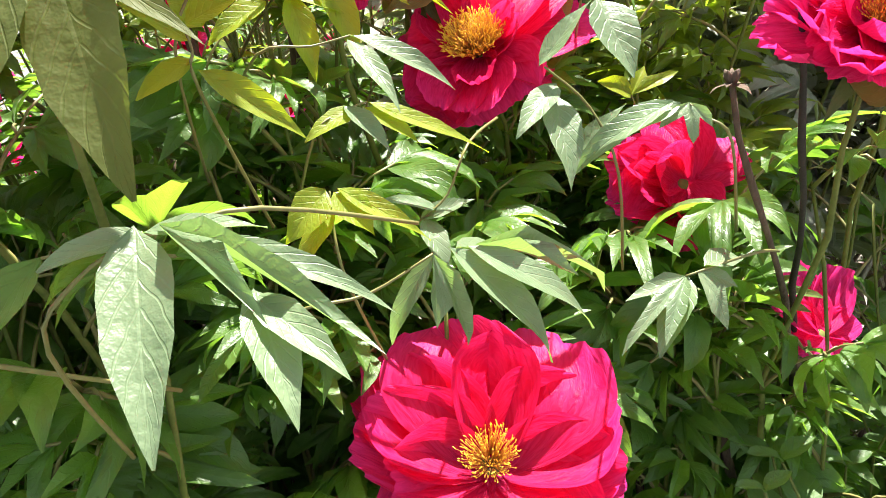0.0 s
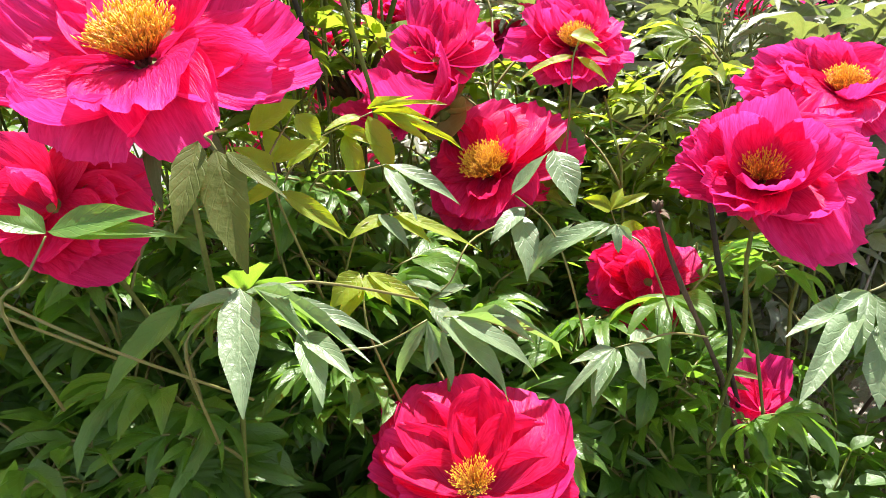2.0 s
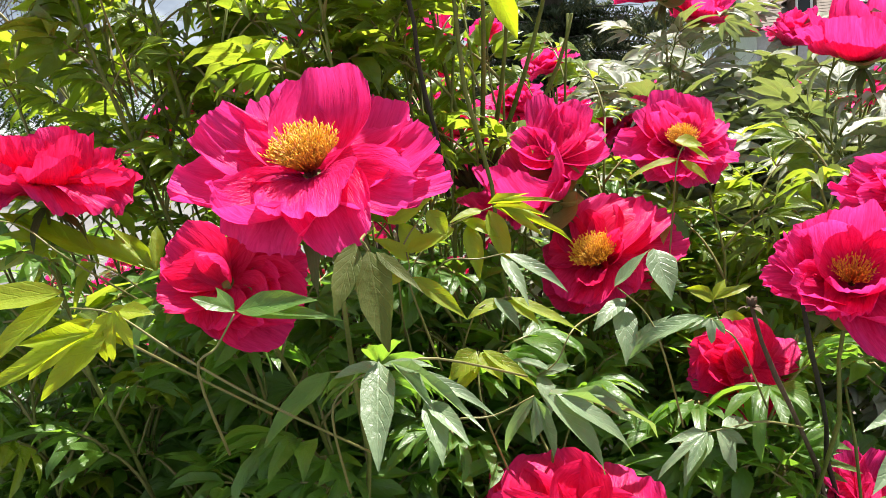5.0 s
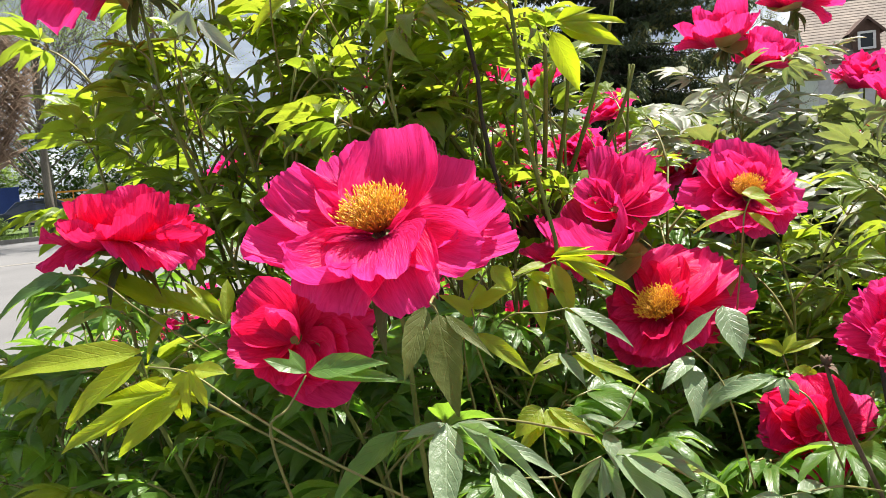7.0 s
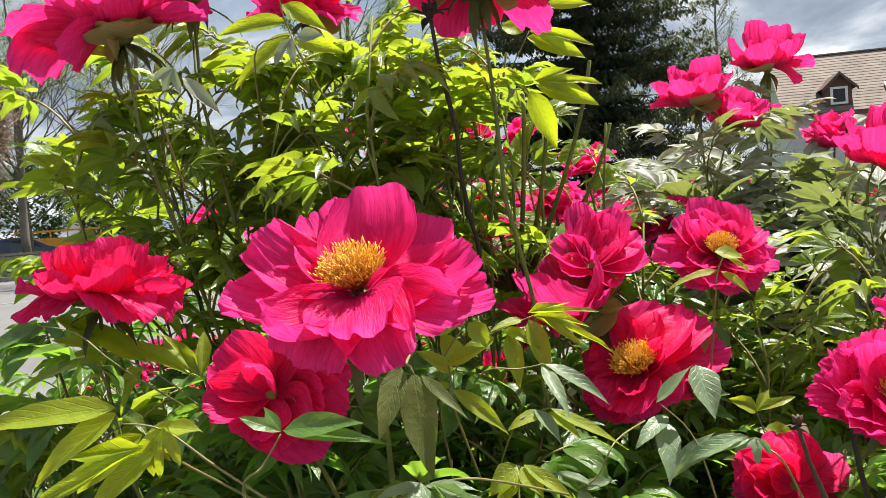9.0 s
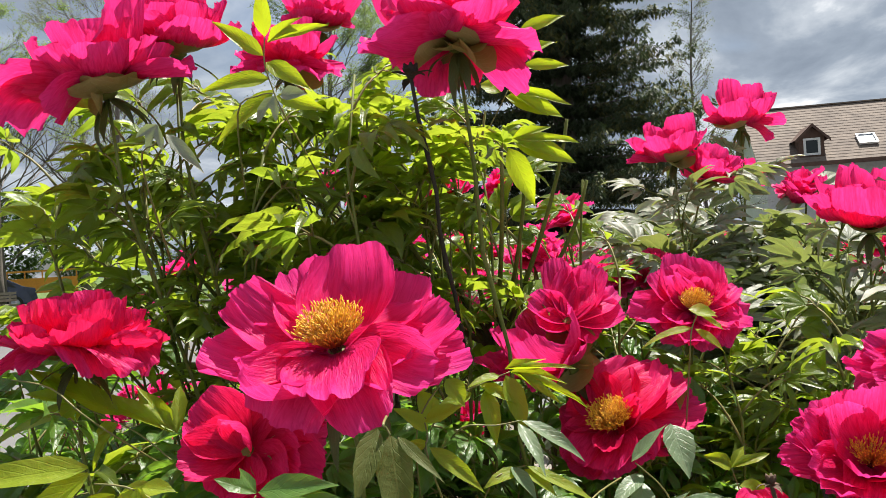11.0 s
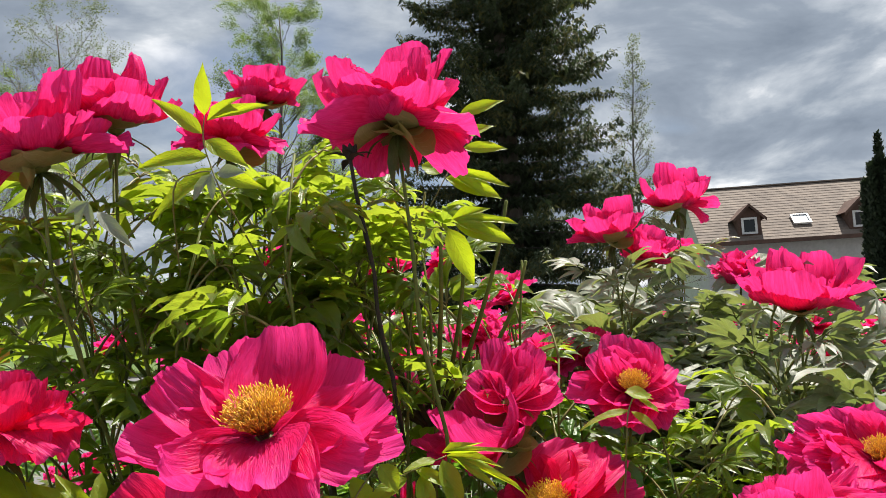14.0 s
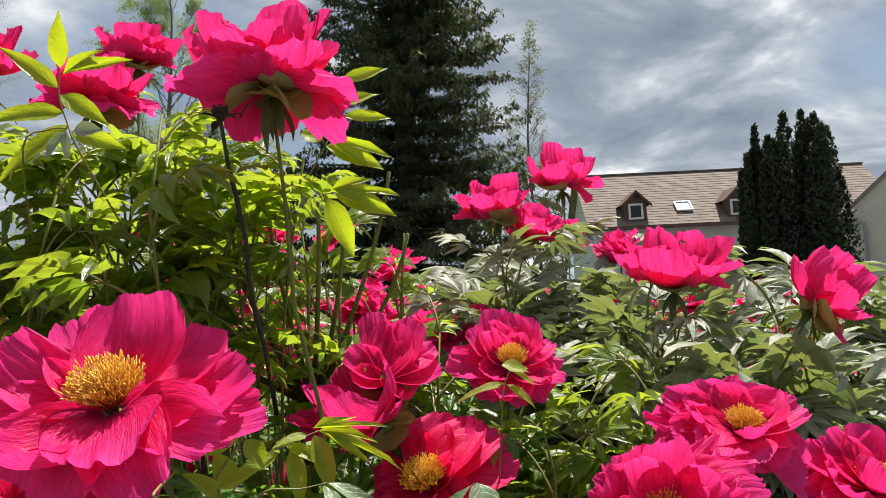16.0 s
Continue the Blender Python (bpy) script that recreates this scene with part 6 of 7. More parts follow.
BUDS = leafy("bud_leaves", (0.09, 0.11, 0.05), (0.17, 0.19, 0.09), (0.26, 0.30, 0.08), 0.35, 0.5)
SHRUB = leafy("shrub_leaves", (0.03, 0.06, 0.018), (0.07, 0.12, 0.03), (0.16, 0.26, 0.03), 0.3, 0.5)


def tuft(s, p, size, r, slot, n=5, flat=0.5, down=0.0, wide=(0.22, 0.36)):
    """A clump of small pointed leaves or sprays."""
    for _ in range(n):
        a = r.uniform(0, 6.28)
        d = Vector((math.cos(a), math.sin(a), r.uniform(-flat, flat) - down)).normalized()
        side = d.cross(Vector((r.uniform(-0.4, 0.4), r.uniform(-0.4, 0.4), 1))).normalized()
        ln = size * r.uniform(0.6, 1.25)
        q = p + Vector((r.uniform(-1, 1), r.uniform(-1, 1), r.uniform(-1, 1))) * size * 0.4
        w = ln * r.uniform(*wide)
        s.add([q, q + d * ln * 0.45 + side * w, q + d * ln, q + d * ln * 0.5 - side * w], [(0, 1, 2, 3)], slot, [(0.5, 0), (1, 0.5), (0.5, 1), (0, 0.5)])


def spruce(x, y, height, reach, seed):
    r = random.Random(seed)
    ob = thing("spruce_tree", (x, y, 0), "tall dark green spruce with drooping boughs", "tree")
    t = Soup()
    t.tube([(x, y, height * q) for q in (0, 0.3, 0.6, 0.85, 1.0)], [0.30, 0.24, 0.15, 0.06, 0.01], 0, 8)
    s = Soup()
    z = 0.6
    while z < height - 0.2:
        k = 1 - z / height
        for _ in range(13):
            a = r.uniform(0, 6.28)
            ln = reach * (k ** 0.75) * r.uniform(0.72, 1.12)
            if r.random() < 0.12:
                ln *= 1.2
            n = max(4, int(ln / 0.11))
            pts = []
            for i in range(n + 1):
                q = i / n
                pts.append(Vector((x + math.cos(a) * ln * q, y + math.sin(a) * ln * q, z + ln * (0.02 * q - 0.26 * q * q + 0.24 * q ** 4))))
            t.tube([pts[0], pts[n // 2], pts[n * 4 // 5]], [0.03 * k + 0.010, 0.012 * k + 0.005, 0.003], 0, 4)
            for i in range(1, n + 1):
                q = i / n
                wdt = ln * 0.16 * (1 - q) + 0.10
                for _k in range(5):
                    o = pts[i] + Vector((-math.sin(a), math.cos(a), 0)) * r.uniform(-wdt, wdt)
                    tip = r.random() < 0.28 and q > 0.4
                    tuft(s, o - Vector((0, 0, r.uniform(0, 0.16))), r.uniform(0.09, 0.17), r, 1 if tip else 0, 6, 0.7, 0.8, (0.12, 0.20))
        z += r.uniform(0.30, 0.46)
    link("trunk", t.mesh("trunk", BARK), ob)
    link("crown", s.mesh("crown", (NEEDLE, LIT_TIPS)), ob, "dense drooping dark needles")
    return ob


def limbs(s, leaves, p, d, ln, rad, depth, r, spread, bend, leaf_n, leaf_size, slot=0):
    """Branches that fork; leaves gather on the finest."""
    q = p + d * ln
    mid = p.lerp(q, 0.5) + Vector((r.uniform(-1, 1), r.uniform(-1, 1), r.uniform(-0.5, 0.5))) * ln * 0.06
    s.tube([p, mid, q], [rad, rad * 0.85, rad * 0.62], 0, 6 if rad > 0.03 else 3)
    if depth == 0:
        for _ in range(leaf_n):
            tuft(leaves, p.lerp(q, r.random()) + Vector((r.uniform(-1, 1), r.uniform(-1, 1), r.uniform(-1.2, 0.4))) * 0.16, leaf_size, r, slot, 2, 0.8, 0.4, (0.3, 0.45))
        return
    for _ in range(3 if depth > 1 else 4):
        nd = (d + Vector((r.uniform(-1, 1), r.uniform(-1, 1), r.uniform(-0.7, 0.9) + bend)) * spread).normalized()
        limbs(s, leaves, p.lerp(q, r.uniform(0.45, 1.0)), nd, ln * r.uniform(0.5, 0.78), rad * 0.55, depth - 1, r, spread, bend, leaf_n, leaf_size, slot)


def airy_tree(name, x, y, height, spread_m, seed, label, leaf_n, leaf_size, mat, thick=0.10, first=0.25, steps=16, depth=2, top=0.15):
    """A slender tree with one leader and thin side branches."""
    r = random.Random(seed)
    ob = thing(name, (x, y, 0), label, "tree")
    t, s = Soup(), Soup()
    pts = [Vector((x + 0.012 * height * math.sin(i * 0.9 + seed), y, height * i / 8)) for i in range(9)]
    t.tube(pts, [thick * (1.05 - i / 8.4) for i in range(9)], 0, 8)
    for i in range(steps):
        k = first + (1 - first) * (i + r.random()) / steps
        f = k * 8
        p = pts[min(7, int(f))].lerp(pts[min(8, int(f) + 1)], f - int(f))
        a = r.uniform(0, 6.28)
        d = Vector((math.cos(a), math.sin(a), r.uniform(0.5, 1.1))).normalized()
        limbs(t, s, p, d, spread_m * (1 + top - k) * r.uniform(0.5, 0.8), thick * 0.30 * (1.15 - k), depth, r, 0.6, 0.15, leaf_n, leaf_size)
    link("trunk", t.mesh("trunk", BARK), ob)
    if s.v:
        link("crown", s.mesh("crown", mat), ob)
    return ob


spruce(-1.55, 17.6, 15.5, 3.7, 31)
airy_tree("birch_tree", 2.0, 29.6, 11.2, 1.9, 32, "slender tree with sparse pale spring leaves", 5, 0.05, BUDS, 0.08, 0.06, 110, 2, 0.12)
airy_tree("birch_tree", -8.9, 22.8, 11.3, 3.0, 33, "birch with fresh hanging spring leaves", 70, 0.045, SPRING, 0.12, 0.3, 50, 2, 0.42)
airy_tree("bare_tree", -15.4, 21.4, 11.0, 2.4, 34, "bare branching tree in early bud", 2, 0.05, BUDS, 0.13, 0.45, 26, 4, 0.55)
airy_tree("bare_tree", -22.5, 24.2, 11.0, 5.0, 35, "young bare tree with pale bark by the lane", 6, 0.06, SPRING, 0.17, 0.28, 26, 3)
airy_tree("bare_tree", -24.5, 31.5, 13.0, 6.5, 36, "leafless tree with fine grey twigs", 6, 0.07, SPRING, 0.18, 0.2, 26, 3)

airy_tree("budding_tree", -27.0, 20.5, 9.5, 6.0, 37, "spreading tree with thin olive spring leaves", 9, 0.075, SPRING, 0.16, 0.12, 30, 3, 0.45)
airy_tree("budding_tree", -26.5, 28.5, 9.0, 6.0, 38, "spreading tree with thin olive spring leaves", 9, 0.075, SPRING, 0.16, 0.12, 30, 3, 0.45)


def column_yew(x, y, height, wide, seed, label):
    """Columnar evergreen of many upright plumes."""
    r = random.Random(seed)
    ob = thing("column_yew", (x, y, 0), label, "tree")
    t, s = Soup(), Soup()
    t.tube([(x, y, 0), (x, y, height * 0.5)], [0.14, 0.06], 0, 6)
    for i in range(15):
        a, k = r.uniform(0, 6.28), math.sqrt(r.random())
        px, py = x + wide * k * math.cos(a) * 0.72, y + wide * k * math.sin(a) * 0.72
        top = height * (1 - 0.30 * k * r.uniform(0.3, 1.0)) * r.uniform(0.88, 1.0)
        w = wide * r.uniform(0.28, 0.40)
        for j in range(1500):
            q = r.random()
            rad = w * (math.sin(math.pi * min(1, 0.12 + 0.88 * q) ** 0.8) ** 0.6 if q < 1 else 0) * r.uniform(0.6, 1.0)
            b = r.uniform(0, 6.28)
            tuft(s, Vector((px + rad * math.cos(b), py + rad * math.sin(b), 0.1 + (top - 0.1) * q)), 0.12, r, 0, 2, 1.0, -1.3, (0.22, 0.36))
    link("trunk", t.mesh("trunk", BARK), ob)
    link("crown", s.mesh("crown", YEW), ob)


column_yew(8.80, 22.1, 6.35, 1.32, 41, "dense dark columnar yew with several tips")
column_yew(7.62, 22.3, 5.8, 0.55, 42, "slender dark columnar yew")


def shrub(name, x, y, wx, wy, h, count, seed, label, mat, size=0.12, extra=None):
    r = random.Random(seed)
    ob = thing(name, (x, y, 0), label, "shrub")
    s, t = Soup(), Soup()
    for i in range(7):
        a = r.uniform(0, 6.28)
        t.tube([(x, y, 0), (x + wx * 0.3 * math.cos(a), y + wy * 0.3 * math.sin(a), h * 0.5), (x + wx * 0.6 * math.cos(a), y + wy * 0.6 * math.sin(a), h * 0.8)], [0.03, 0.02, 0.008], 0, 4)
    for i in range(count):
        d = Vector((r.gauss(0, 1), r.gauss(0, 1), r.gauss(0, 1))).normalized()
        k = r.uniform(0.7, 1.0) * (0.85 + 0.3 * noise.noise(d * 2.2 + Vector((seed, 0, 0))))
        p = Vector((x + wx * d.x * k, y + wy * d.y * k, max(0.03, h * 0.5 + h * 0.5 * d.z * k)))
        tuft(s, p, size, r, 1 if extra and r.random() < 0.35 else 0, 3, 0.9)
    link("woody_frame", t.mesh("woody_frame", BARK), ob)
    link("foliage", s.mesh("foliage", (mat, extra) if extra else mat), ob)
    return ob


WHITEBLOOM = plain("white_blossom", (0.62, 0.62, 0.58), (0.78, 0.78, 0.74), 9, 0.8, 0)
shrub("blossom_shrub", 9.2, 17.5, 1.6, 0.8, 1.5, 1600, 51, "low shrub covered in white blossom", SHRUB, 0.10, WHITEBLOOM)
shrub("hedge", 9.0, 13.0, 4.0, 0.8, 0.95, 3000, 52, "low clipped green hedge", SHRUB, 0.12)
rb = random.Random(17)
for i in range(13):      # loose row of bushes and small trees beyond the lane
    q = LANE @ Vector((-16 + i * 4.6, 22 + rb.uniform(0, 8), 0))
    shrub("bush", q.x, q.y, rb.uniform(3.0, 4.2), 1.8, rb.uniform(4.6, 7.4), 1700, 60 + i, "loose green spring bush beyond the lane", SHRUB if i % 3 else SPRING, 0.30)

# ---- blooms further back ----
def far_flower(parent, at, axis, size, seed):
    r = random.Random(seed)
    p = Vector(at)
    link("flower", BLOOMS[seed % 4], parent, "", Matrix.Translation(p) @ frame_of(axis, r.uniform(0, 6)) @ Matrix.Scale(size / 0.075, 4))
    foot = Vector(parent.matrix_basis.translation).lerp(Vector((p.x, p.y, 0.03)), 0.6)
    stem(parent, foot, p - Vector(axis).normalized() * 0.01, (0.1, 0, 1), 0.004, 0.5)


r = random.Random(21)
for parent, x, y, z, size in ((bush_tall, -0.628, 0.999, 1.26, 0.062), (bush_tall, -0.595, 1.062, 1.24, 0.06), (bush_left, -0.757, 1.064, 1.22, 0.06), (bush_tall, -0.314, 1.316, 1.363, 0.065),
                              (bush_waxy, -0.28, 1.755, 1.40, 0.07), (bush_tall, -0.615, 1.439, 1.40, 0.06), (bush_tall, -0.508, 1.471, 1.38, 0.06), (bush_waxy, -0.183, 1.662, 1.23, 0.065),
                              (bush_waxy, -0.158, 1.996, 1.33, 0.07), (bush_waxy, 0.04, 1.725, 1.17, 0.06), (bush_waxy, 0.355, 2.27, 1.40, 0.075), (bush_waxy, 0.387, 1.534, 1.32, 0.06),
                              (bush_left, -0.919, 1.116, 1.16, 0.055), (bush_left, -0.663, 1.137, 1.20, 0.06), (bush_tall, -0.453, 1.26, 1.36, 0.06), (bush_tall, -0.363, 1.48, 1.33, 0.065),
                              (bush_waxy, -0.131, 1.921, 1.33, 0.075), (bush_waxy, 0.361, 1.489, 1.30, 0.06), (bush_mid, -0.145, 1.321, 1.21, 0.05), (bush_mid, 0.022, 1.247, 1.17, 0.05), (bush_tall, -0.22, 1.12, 1.18, 0.05)):
    far_flower(parent, (x, y, z), (r.uniform(-0.6, 0.6), r.uniform(-0.9, 0.1), 1), size, r.randrange(999))

# ---- low shrub with oval leaves ----
OVAL = leafy("oval_leaf", (0.065, 0.130, 0.040), (0.13, 0.21, 0.075), (0.36, 0.52, 0.05), 0.32, 0.5, 0.5)


def oval_leaf_mesh(seed, length):
    r = random.Random(seed)
    s = Soup()
    rows, cols = 7, 4
    pts, uv = [], []
    for i in range(rows + 1):
        t = i / rows
        half = length * 0.30 * (math.sin(math.pi * min(1, 0.04 + 0.95 * t)) ** 0.7 if 0 < t < 1 else 0.04)
        row = []
        for j in range(cols + 1):
            u = 2 * j / cols - 1
            row.append((half * u, length * t, half * abs(u) * 0.35 - length * 0.22 * t * t + 0.002 * math.sin(6 * t + u)))
            uv.append((0.5 + 0.5 * u, t))
        pts.append(row)
    s.grid(pts, 0, uv)
    return s.mesh("leaf", OVAL)


OVALS = [oval_leaf_mesh(i, 0.036 + 0.005 * i) for i in range(3)]
oval_bush = thing("oval_leaf_shrub", (0.36, 0.70, 0.03), "low shrub with paired oval green leaves", "shrub")
r = random.Random(91)
for i in range(26):
    tip = Vector((0.33 + r.uniform(-0.14, 0.24), 0.60 + r.uniform(-0.10, 0.16), 0.68 + r.uniform(-0.16, 0.11)))
    foot = Vector((0.36, 0.72, 0.03)).lerp(Vector((tip.x, tip.y, 0.03)), 0.5)
    path = stem(oval_bush, foot, tip, (r.uniform(-0.5, 0.5), r.uniform(-0.5, 0.2), 1), 0.0022, 0.4)
    for j in range(7):
        p = path[12 - j]
        a = j * 1.571 + r.uniform(-0.3, 0.3)
        for sg in (0, math.pi):
            d = Vector((math.cos(a + sg), math.sin(a + sg), 0.35 + 0.5 * (j == 0))).normalized()
            side = d.cross(Vector((0, 0, 1))).normalized()
            m = Matrix((side, d, side.cross(d))).transposed().to_4x4()
            link("leaf", r.choice(OVALS), oval_bush, "", Matrix.Translation(p) @ m @ Matrix.Scale(r.uniform(0.8, 1.25) * (0.7 if j == 0 else 1), 4))

# gnarled brown base stems of the peonies
for parent, spots in ((bush_front, ((-0.16, 0.52), (-0.22, 0.50), (-0.10, 0.55))), (bush_right, ((0.30, 0.62), (0.26, 0.66), (0.38, 0.70), (0.34, 0.60))), (bush_tall, ((-0.25, 0.90), (-0.18, 0.86), (-0.32, 0.95), (-0.22, 0.80), (-0.12, 0.84))), (bush_mid, ((0.05, 0.84), (0.12, 0.80)))):
    for (x, y) in spots:
        s = Soup()
        top = Vector((x + r.uniform(-0.10, 0.10), y - r.uniform(0.0, 0.10), r.uniform(0.55, 0.80) if parent is not bush_tall else r.uniform(0.95, 1.2)))
        pts = [Vector((x, y, 0.0)).lerp(top, i / 7) + Vector((r.uniform(-1, 1), r.uniform(-1, 1), 0)) * 0.012 for i in range(8)]
        s.tube(pts, [0.010 - 0.0009 * i + 0.0015 * (i % 2) for i in range(8)], 0, 8)
        for k in (3, 4, 5):
            d = Vector((r.uniform(-1, 1), r.uniform(-1, 1), 1.2)).normalized()
            s.tube([pts[k], pts[k] + d * 0.05, pts[k] + d * 0.10 + Vector((0, 0, 0.02))], [0.007, 0.006, 0.003], 0, 6)
        link("base_stem", s.mesh("base_stem", WOOD), parent, "gnarled brown woody stem")
for k in range(26):    # pale dry twigs in the bush
    s = Soup()
    side = k % 2
    x, y = (r.uniform(-0.75, -0.35), r.uniform(0.75, 1.05)) if side else (r.uniform(0.25, 0.8), r.uniform(0.85, 1.3))
    a = Vector((x, y, r.uniform(0.5, 0.8)))
    b = a + Vector((r.uniform(-0.2, 0.2), r.uniform(-0.1, 0.1), r.uniform(0.2, 0.42)))
    s.tube([a, a.lerp(b, 0.5) + Vector((0.01, 0, 0)), b], [0.004, 0.0032, 0.0018], 0, 5)
    link("dry_twig", s.mesh("dry_twig", DEADWOOD), bush_left if side else bush_waxy, "pale dry twig")

# ---- kerb, gutter strip and things beyond the lane (local x along the kerb, y away) ----
KM = LANE
kerb = thing("kerb", LANE.translation, "grey stone kerb along the lane", "kerb")
kerb["kind"] = "structure"
for i in range(46):
    box_part("kerb_stone", (-16 + i, 0.0, -0.02), (-16 + i + 0.985, 0.18, 0.14 + 0.008 * (i % 3)), KERB, kerb, "", KM)
strip = Soup()
strip.add([KM @ Vector(p) for p in ((-30, -11.0, 0.006), (50, -11.0, 0.006), (50, -10.75, 0.006), (-30, -10.75, 0.006))], [(0, 1, 2, 3)], 0)
tagged(link("gutter_strip", strip.mesh("gutter_strip", KERB, False)), "narrow stone gutter strip in the lane", "kerb", kind="structure")

NAVY = plain("navy_paint", (0.012, 0.02, 0.055), (0.018, 0.03, 0.075), 2, 0.18, 0, spec=0.8)
TYRE = plain("tyre_rubber", (0.012, 0.012, 0.012), (0.025, 0.025, 0.025), 30, 0.8, 0.2, 0.002)
RIM = plain("alloy_rim", (0.35, 0.35, 0.36), (0.5, 0.5, 0.52), 10, 0.35, 0, metal=0.8)
ORANGE = plain("orange_paint", (0.62, 0.22, 0.02), (0.75, 0.30, 0.03), 2, 0.4, 0)
BLUE = plain("blue_plastic", (0.01, 0.03, 0.22), (0.02, 0.05, 0.30), 2, 0.5, 0)
SLAT = plain("bench_wood", (0.16, 0.13, 0.10), (0.30, 0.26, 0.21), 8, 0.8, 0.4, 0.003)


def car(m, length, label, paint):
    ob = thing("car", m.translation, label, "car")
    prof = [(0, 0.42), (0.02, 0.68), (0.20, 0.88), (0.27, 0.92), (0.38, 1.36), (0.52, 1.46), (0.72, 1.42), (0.88, 1.02), (0.98, 0.92), (1.0, 0.45), (0.97, 0.25), (0.03, 0.25)]
    s = Soup()
    n = len(prof)
    vs = []
    for w in (-0.86, -0.80, 0.80, 0.86):
        for x, z in prof:
            k = 0.82 if z > 1.0 else 1.0
            vs.append(m @ Vector((x * length, w * k, z if abs(w) < 0.85 else z * 0.985)))
    faces = [(q * n + i, q * n + (i + 1) % n, (q + 1) * n + (i + 1) % n, (q + 1) * n + i) for q in range(3) for i in range(n)]
    faces += [tuple(range(n))[::-1], tuple(3 * n + i for i in range(n))]
    s.add(vs, faces, 0)
    link("body", s.mesh("body", paint, False), ob)
    for w in (-0.735, 0.735):
        for x0, x1, x2, x3 in ((0.31, 0.39, 0.53, 0.53), (0.545, 0.545, 0.71, 0.82)):
            g = Soup()
            g.add([m @ Vector((x * length, w * 1.0, z)) for x, z in ((x0, 0.95), (x1, 1.33), (x2, 1.36), (x3, 0.98))], [(0, 1, 2, 3)], 0)
            link("side_window", g.mesh("side_window", GLASS, False), ob)
    for x in (0.18, 0.80):
        for w in (-0.80, 0.80):
            t = Soup()
            c = Vector((x * length, w, 0.31))
            t.tube([m @ (c + Vector((0, dy, 0))) for dy in (-0.10, -0.09, 0.09, 0.10)], [0.27, 0.31, 0.31, 0.27], 0, 18)
            tyre = link("wheel", t.mesh("wheel", TYRE), ob)
            t = Soup()
            t.tube([m @ (c + Vector((0, dy, 0))) for dy in (-0.105, 0.105)], [0.19, 0.19], 0, 14)
            link("rim", t.mesh("rim", RIM), tyre)
    for w in (-0.6, 0.6):
        box_part("headlight", (-0.01, w - 0.15, 0.62), (0.05, w + 0.15, 0.74), RIM, ob, "", m)
    return ob


car(LANE @ pose(-1.7, 10.0, 0.0, 0, 0, 0), 4.4, "dark navy blue parked car", NAVY)
om = LANE @ pose(1.0, 16.0, 0.0)
barrow = thing("orange_trailer", om.translation, "orange flat trailer parked behind the car", "trailer")
box_part("bed", (0, -0.9, 0.6), (4.0, 0.9, 1.35), ORANGE, barrow, "", om)
box_part("rail", (0, -0.92, 1.65), (4.0, -0.86, 1.74), ORANGE, barrow, "", om)
for i in range(6):
    box_part("post", (0.02 + i * 0.78, -0.92, 1.35), (0.08 + i * 0.78, -0.86, 1.65), ORANGE, barrow, "", om)
for x in (0.8, 3.1):
    for y in (-0.85, 0.65):
        t = Soup()
        t.tube([om @ Vector((x, y + q, 0.33)) for q in (0, 0.03, 0.17, 0.2)], [0.29, 0.33, 0.33, 0.29], 0, 16)
        link("wheel", t.mesh("wheel", TYRE), barrow)
bm_ = LANE @ pose(-1.1, 15.0, 0)
bin_ = thing("waste_bin", bm_.translation, "large blue plastic waste container", "bin")
box_part("body", (0, 0, 0.12), (1.3, 1.0, 2.0), BLUE, bin_, "", bm_)
box_part("lid", (-0.04, -0.04, 2.0), (1.34, 1.04, 2.12), BLUE, bin_, "", bm_)
for x in (0.1, 1.1):
    box_part("foot", (x, 0.1, 0), (x + 0.1, 0.9, 0.12), TYRE, bin_, "", bm_)
bq = LANE @ pose(0.05, 2.6, -0.012)
bench = thing("bench", bq.translation, "weathered wooden park bench with slatted back", "bench")
for i in range(4):
    box_part("seat_slat", (0, 0.1 * i, 0.43), (1.5, 0.1 * i + 0.085, 0.465), SLAT, bench, "", bq)
for i in range(3):
    box_part("back_slat", (0, 0.42 + 0.02 * i, 0.56 + 0.12 * i), (1.5, 0.45 + 0.02 * i, 0.65 + 0.12 * i), SLAT, bench, "", bq)
for x in (0.18, 1.24):
    box_part("leg", (x, 0.02, 0), (x + 0.10, 0.42, 0.43), KERB, bench, "", bq)
    box_part("back_post", (x + 0.02, 0.45, 0.0), (x + 0.08, 0.53, 0.90), SLAT, bench, "", bq)
GRASSLEAF = leafy("grass_blade", (0.06, 0.11, 0.02), (0.13, 0.20, 0.04), (0.25, 0.36, 0.04), 0.3)
s = Soup()
rg = random.Random(5)
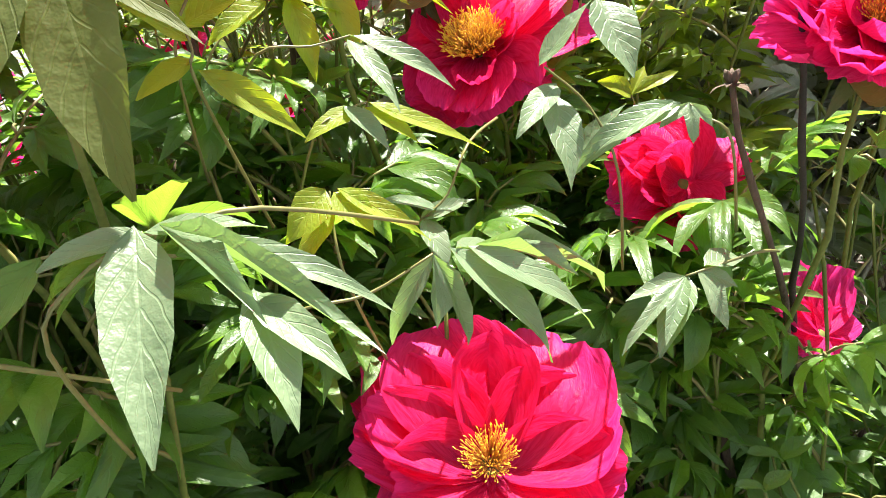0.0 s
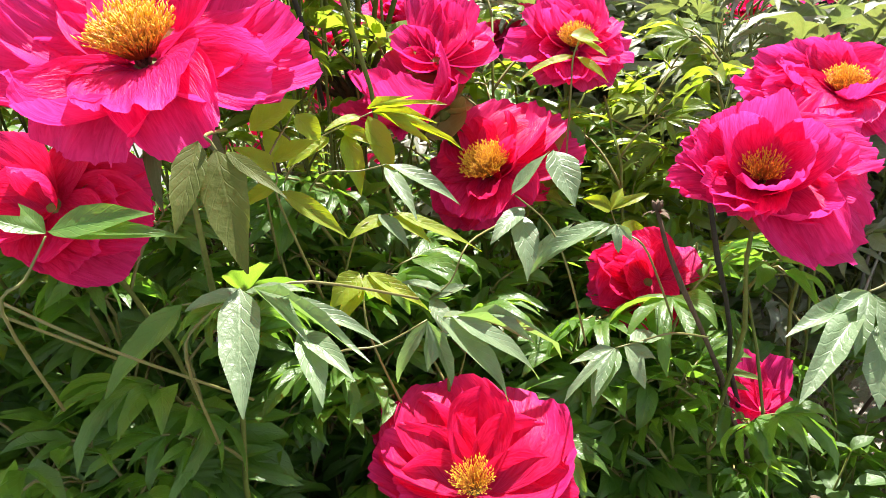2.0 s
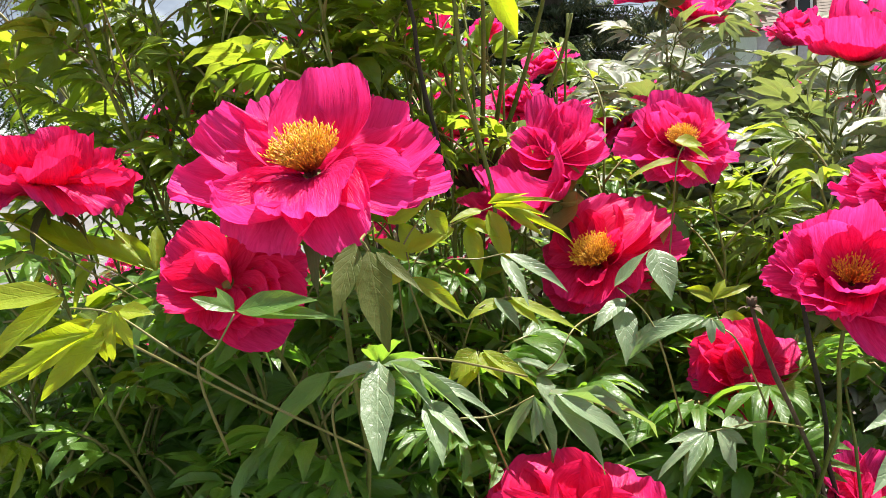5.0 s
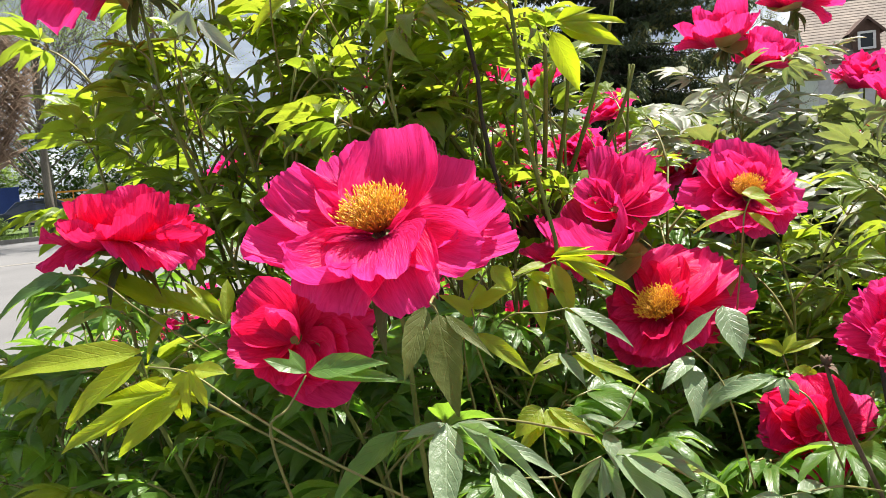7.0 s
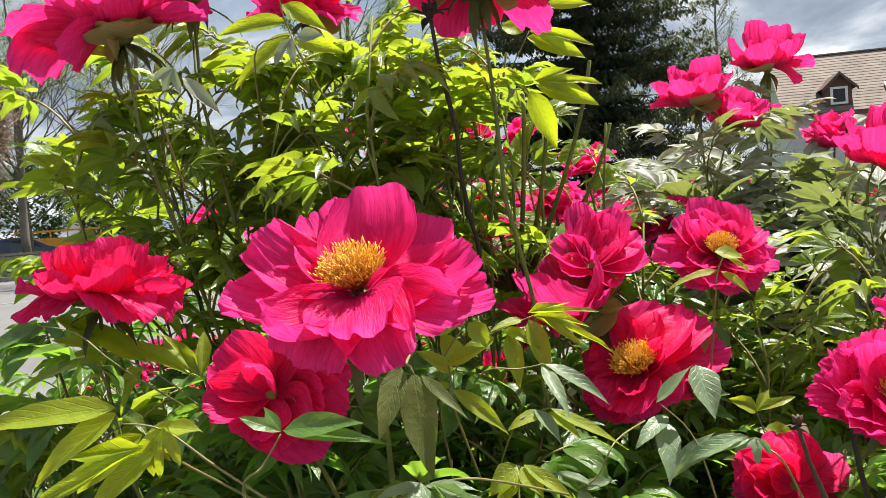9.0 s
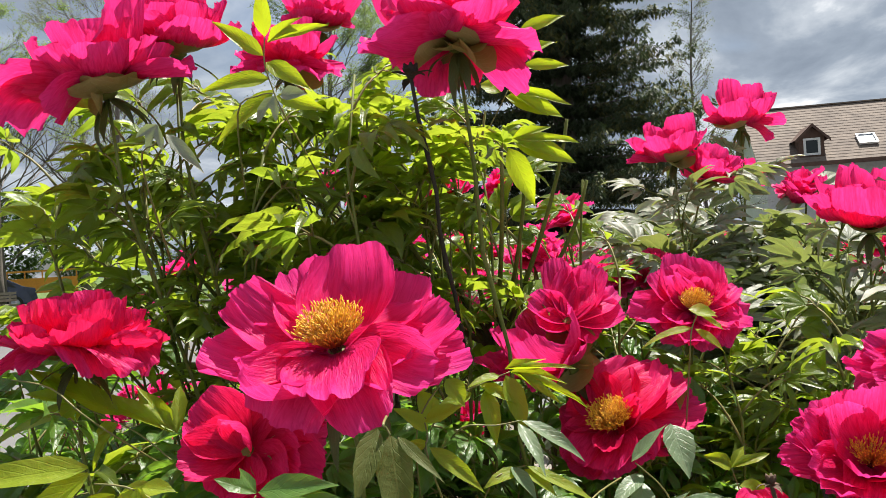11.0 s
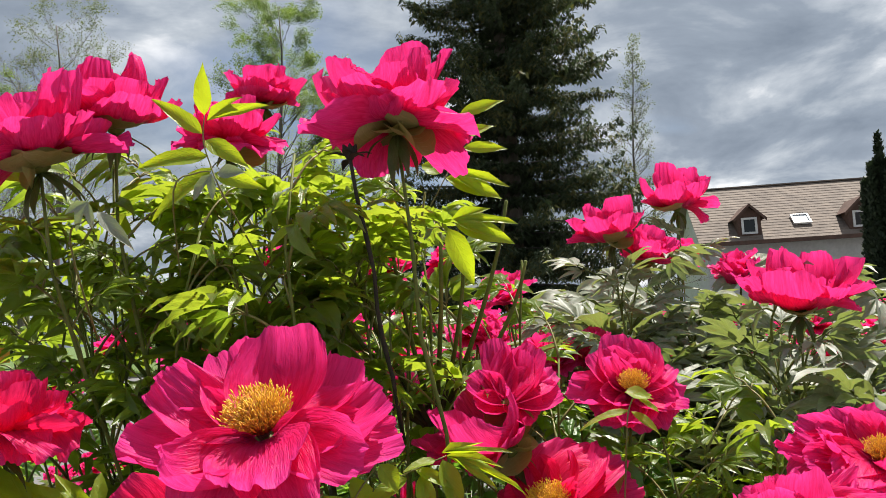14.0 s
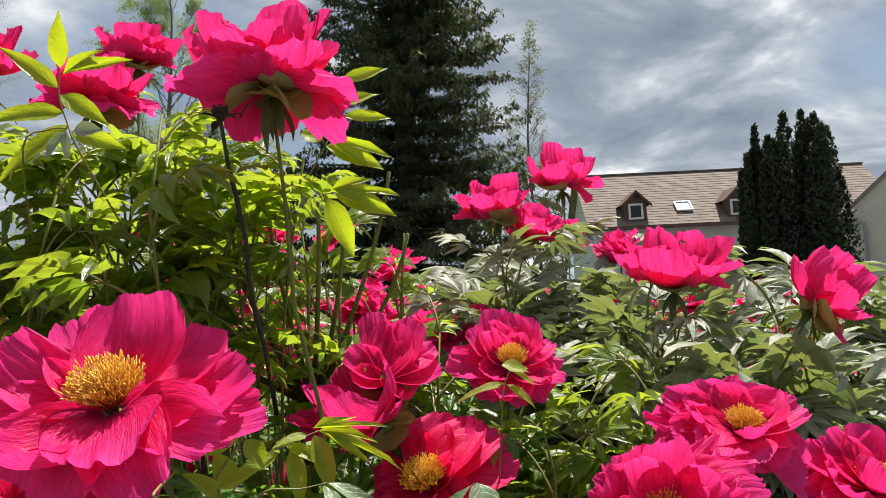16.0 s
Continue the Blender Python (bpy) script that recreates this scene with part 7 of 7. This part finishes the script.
for i in range(9000):
    x, y = rg.uniform(-12, 12), 0.2 + 7 * rg.random() ** 1.5
    b = KM @ Vector((x, y, -0.012))
    h = rg.uniform(0.06, 0.20)
    t = Vector((rg.uniform(-0.05, 0.05), rg.uniform(-0.05, 0.05), h))
    w = Vector((rg.uniform(-1, 1), rg.uniform(-1, 1), 0)).normalized() * 0.018
    s.add([b - w, b + w, b + t], [(0, 1, 2)], 0, [(0, 0), (1, 0), (0.5, 1)])
tagged(link("grass_verge", s.mesh("grass_verge", GRASSLEAF)), "uncut green grass along the kerb", "grass", kind="stuff")
vs = LANE @ Vector((-1.1, 4.2, 0))
shrub("low_shrub", vs.x, vs.y, 1.0, 0.8, 0.9, 900, 77, "small rounded green shrub beside the bench", SPRING, 0.10)

# pollarded tree with a head of brown twigs
TWIG = plain("brown_twigs", (0.10, 0.065, 0.04), (0.26, 0.18, 0.12), 6, 0.9, 0.6, 0.004)
pc = Vector((-7.64, 6.80, 0))
poll = thing("pollard_tree", pc, "pollarded tree with a dense head of brown twigs", "tree")
s = Soup()
s.tube([pc, pc + Vector((0.03, 0, 0.9)), pc + Vector((0, 0.02, 1.7)), pc + Vector((0, 0, 2.5))], [0.20, 0.16, 0.17, 0.24], 0, 12)
for i in range(7):
    a = i * 0.9
    d = Vector((math.cos(a), math.sin(a), 0.2 + 0.1 * (i % 3)))
    s.tube([pc + Vector((0, 0, 1.45 + 0.1 * i)), pc + Vector((0, 0, 1.5 + 0.1 * i)) + d * 0.35, pc + Vector((0, 0, 1.55 + 0.1 * i)) + d * 0.7], [0.05, 0.035, 0.02], 0, 7)
link("trunk", s.mesh("trunk", TWIG), poll)
s = Soup()
for i in range(1500):
    a, z = rg.uniform(0, 6.28), rg.uniform(1.75, 3.3)
    rad = 0.60 + 0.16 * math.sin(z * 3)
    p = pc + Vector((rad * math.cos(a), rad * math.sin(a), z))
    d = Vector((math.cos(a) * 0.6, math.sin(a) * 0.6, rg.uniform(-1.0, 0.9)))
    q = p + d * rg.uniform(0.12, 0.34)
    s.tube([p - d * 0.2, p + Vector((0, 0, 0.02)), q], [0.009, 0.007, 0.003], 0, 3)
link("twig_head", s.mesh("twig_head", TWIG), poll)
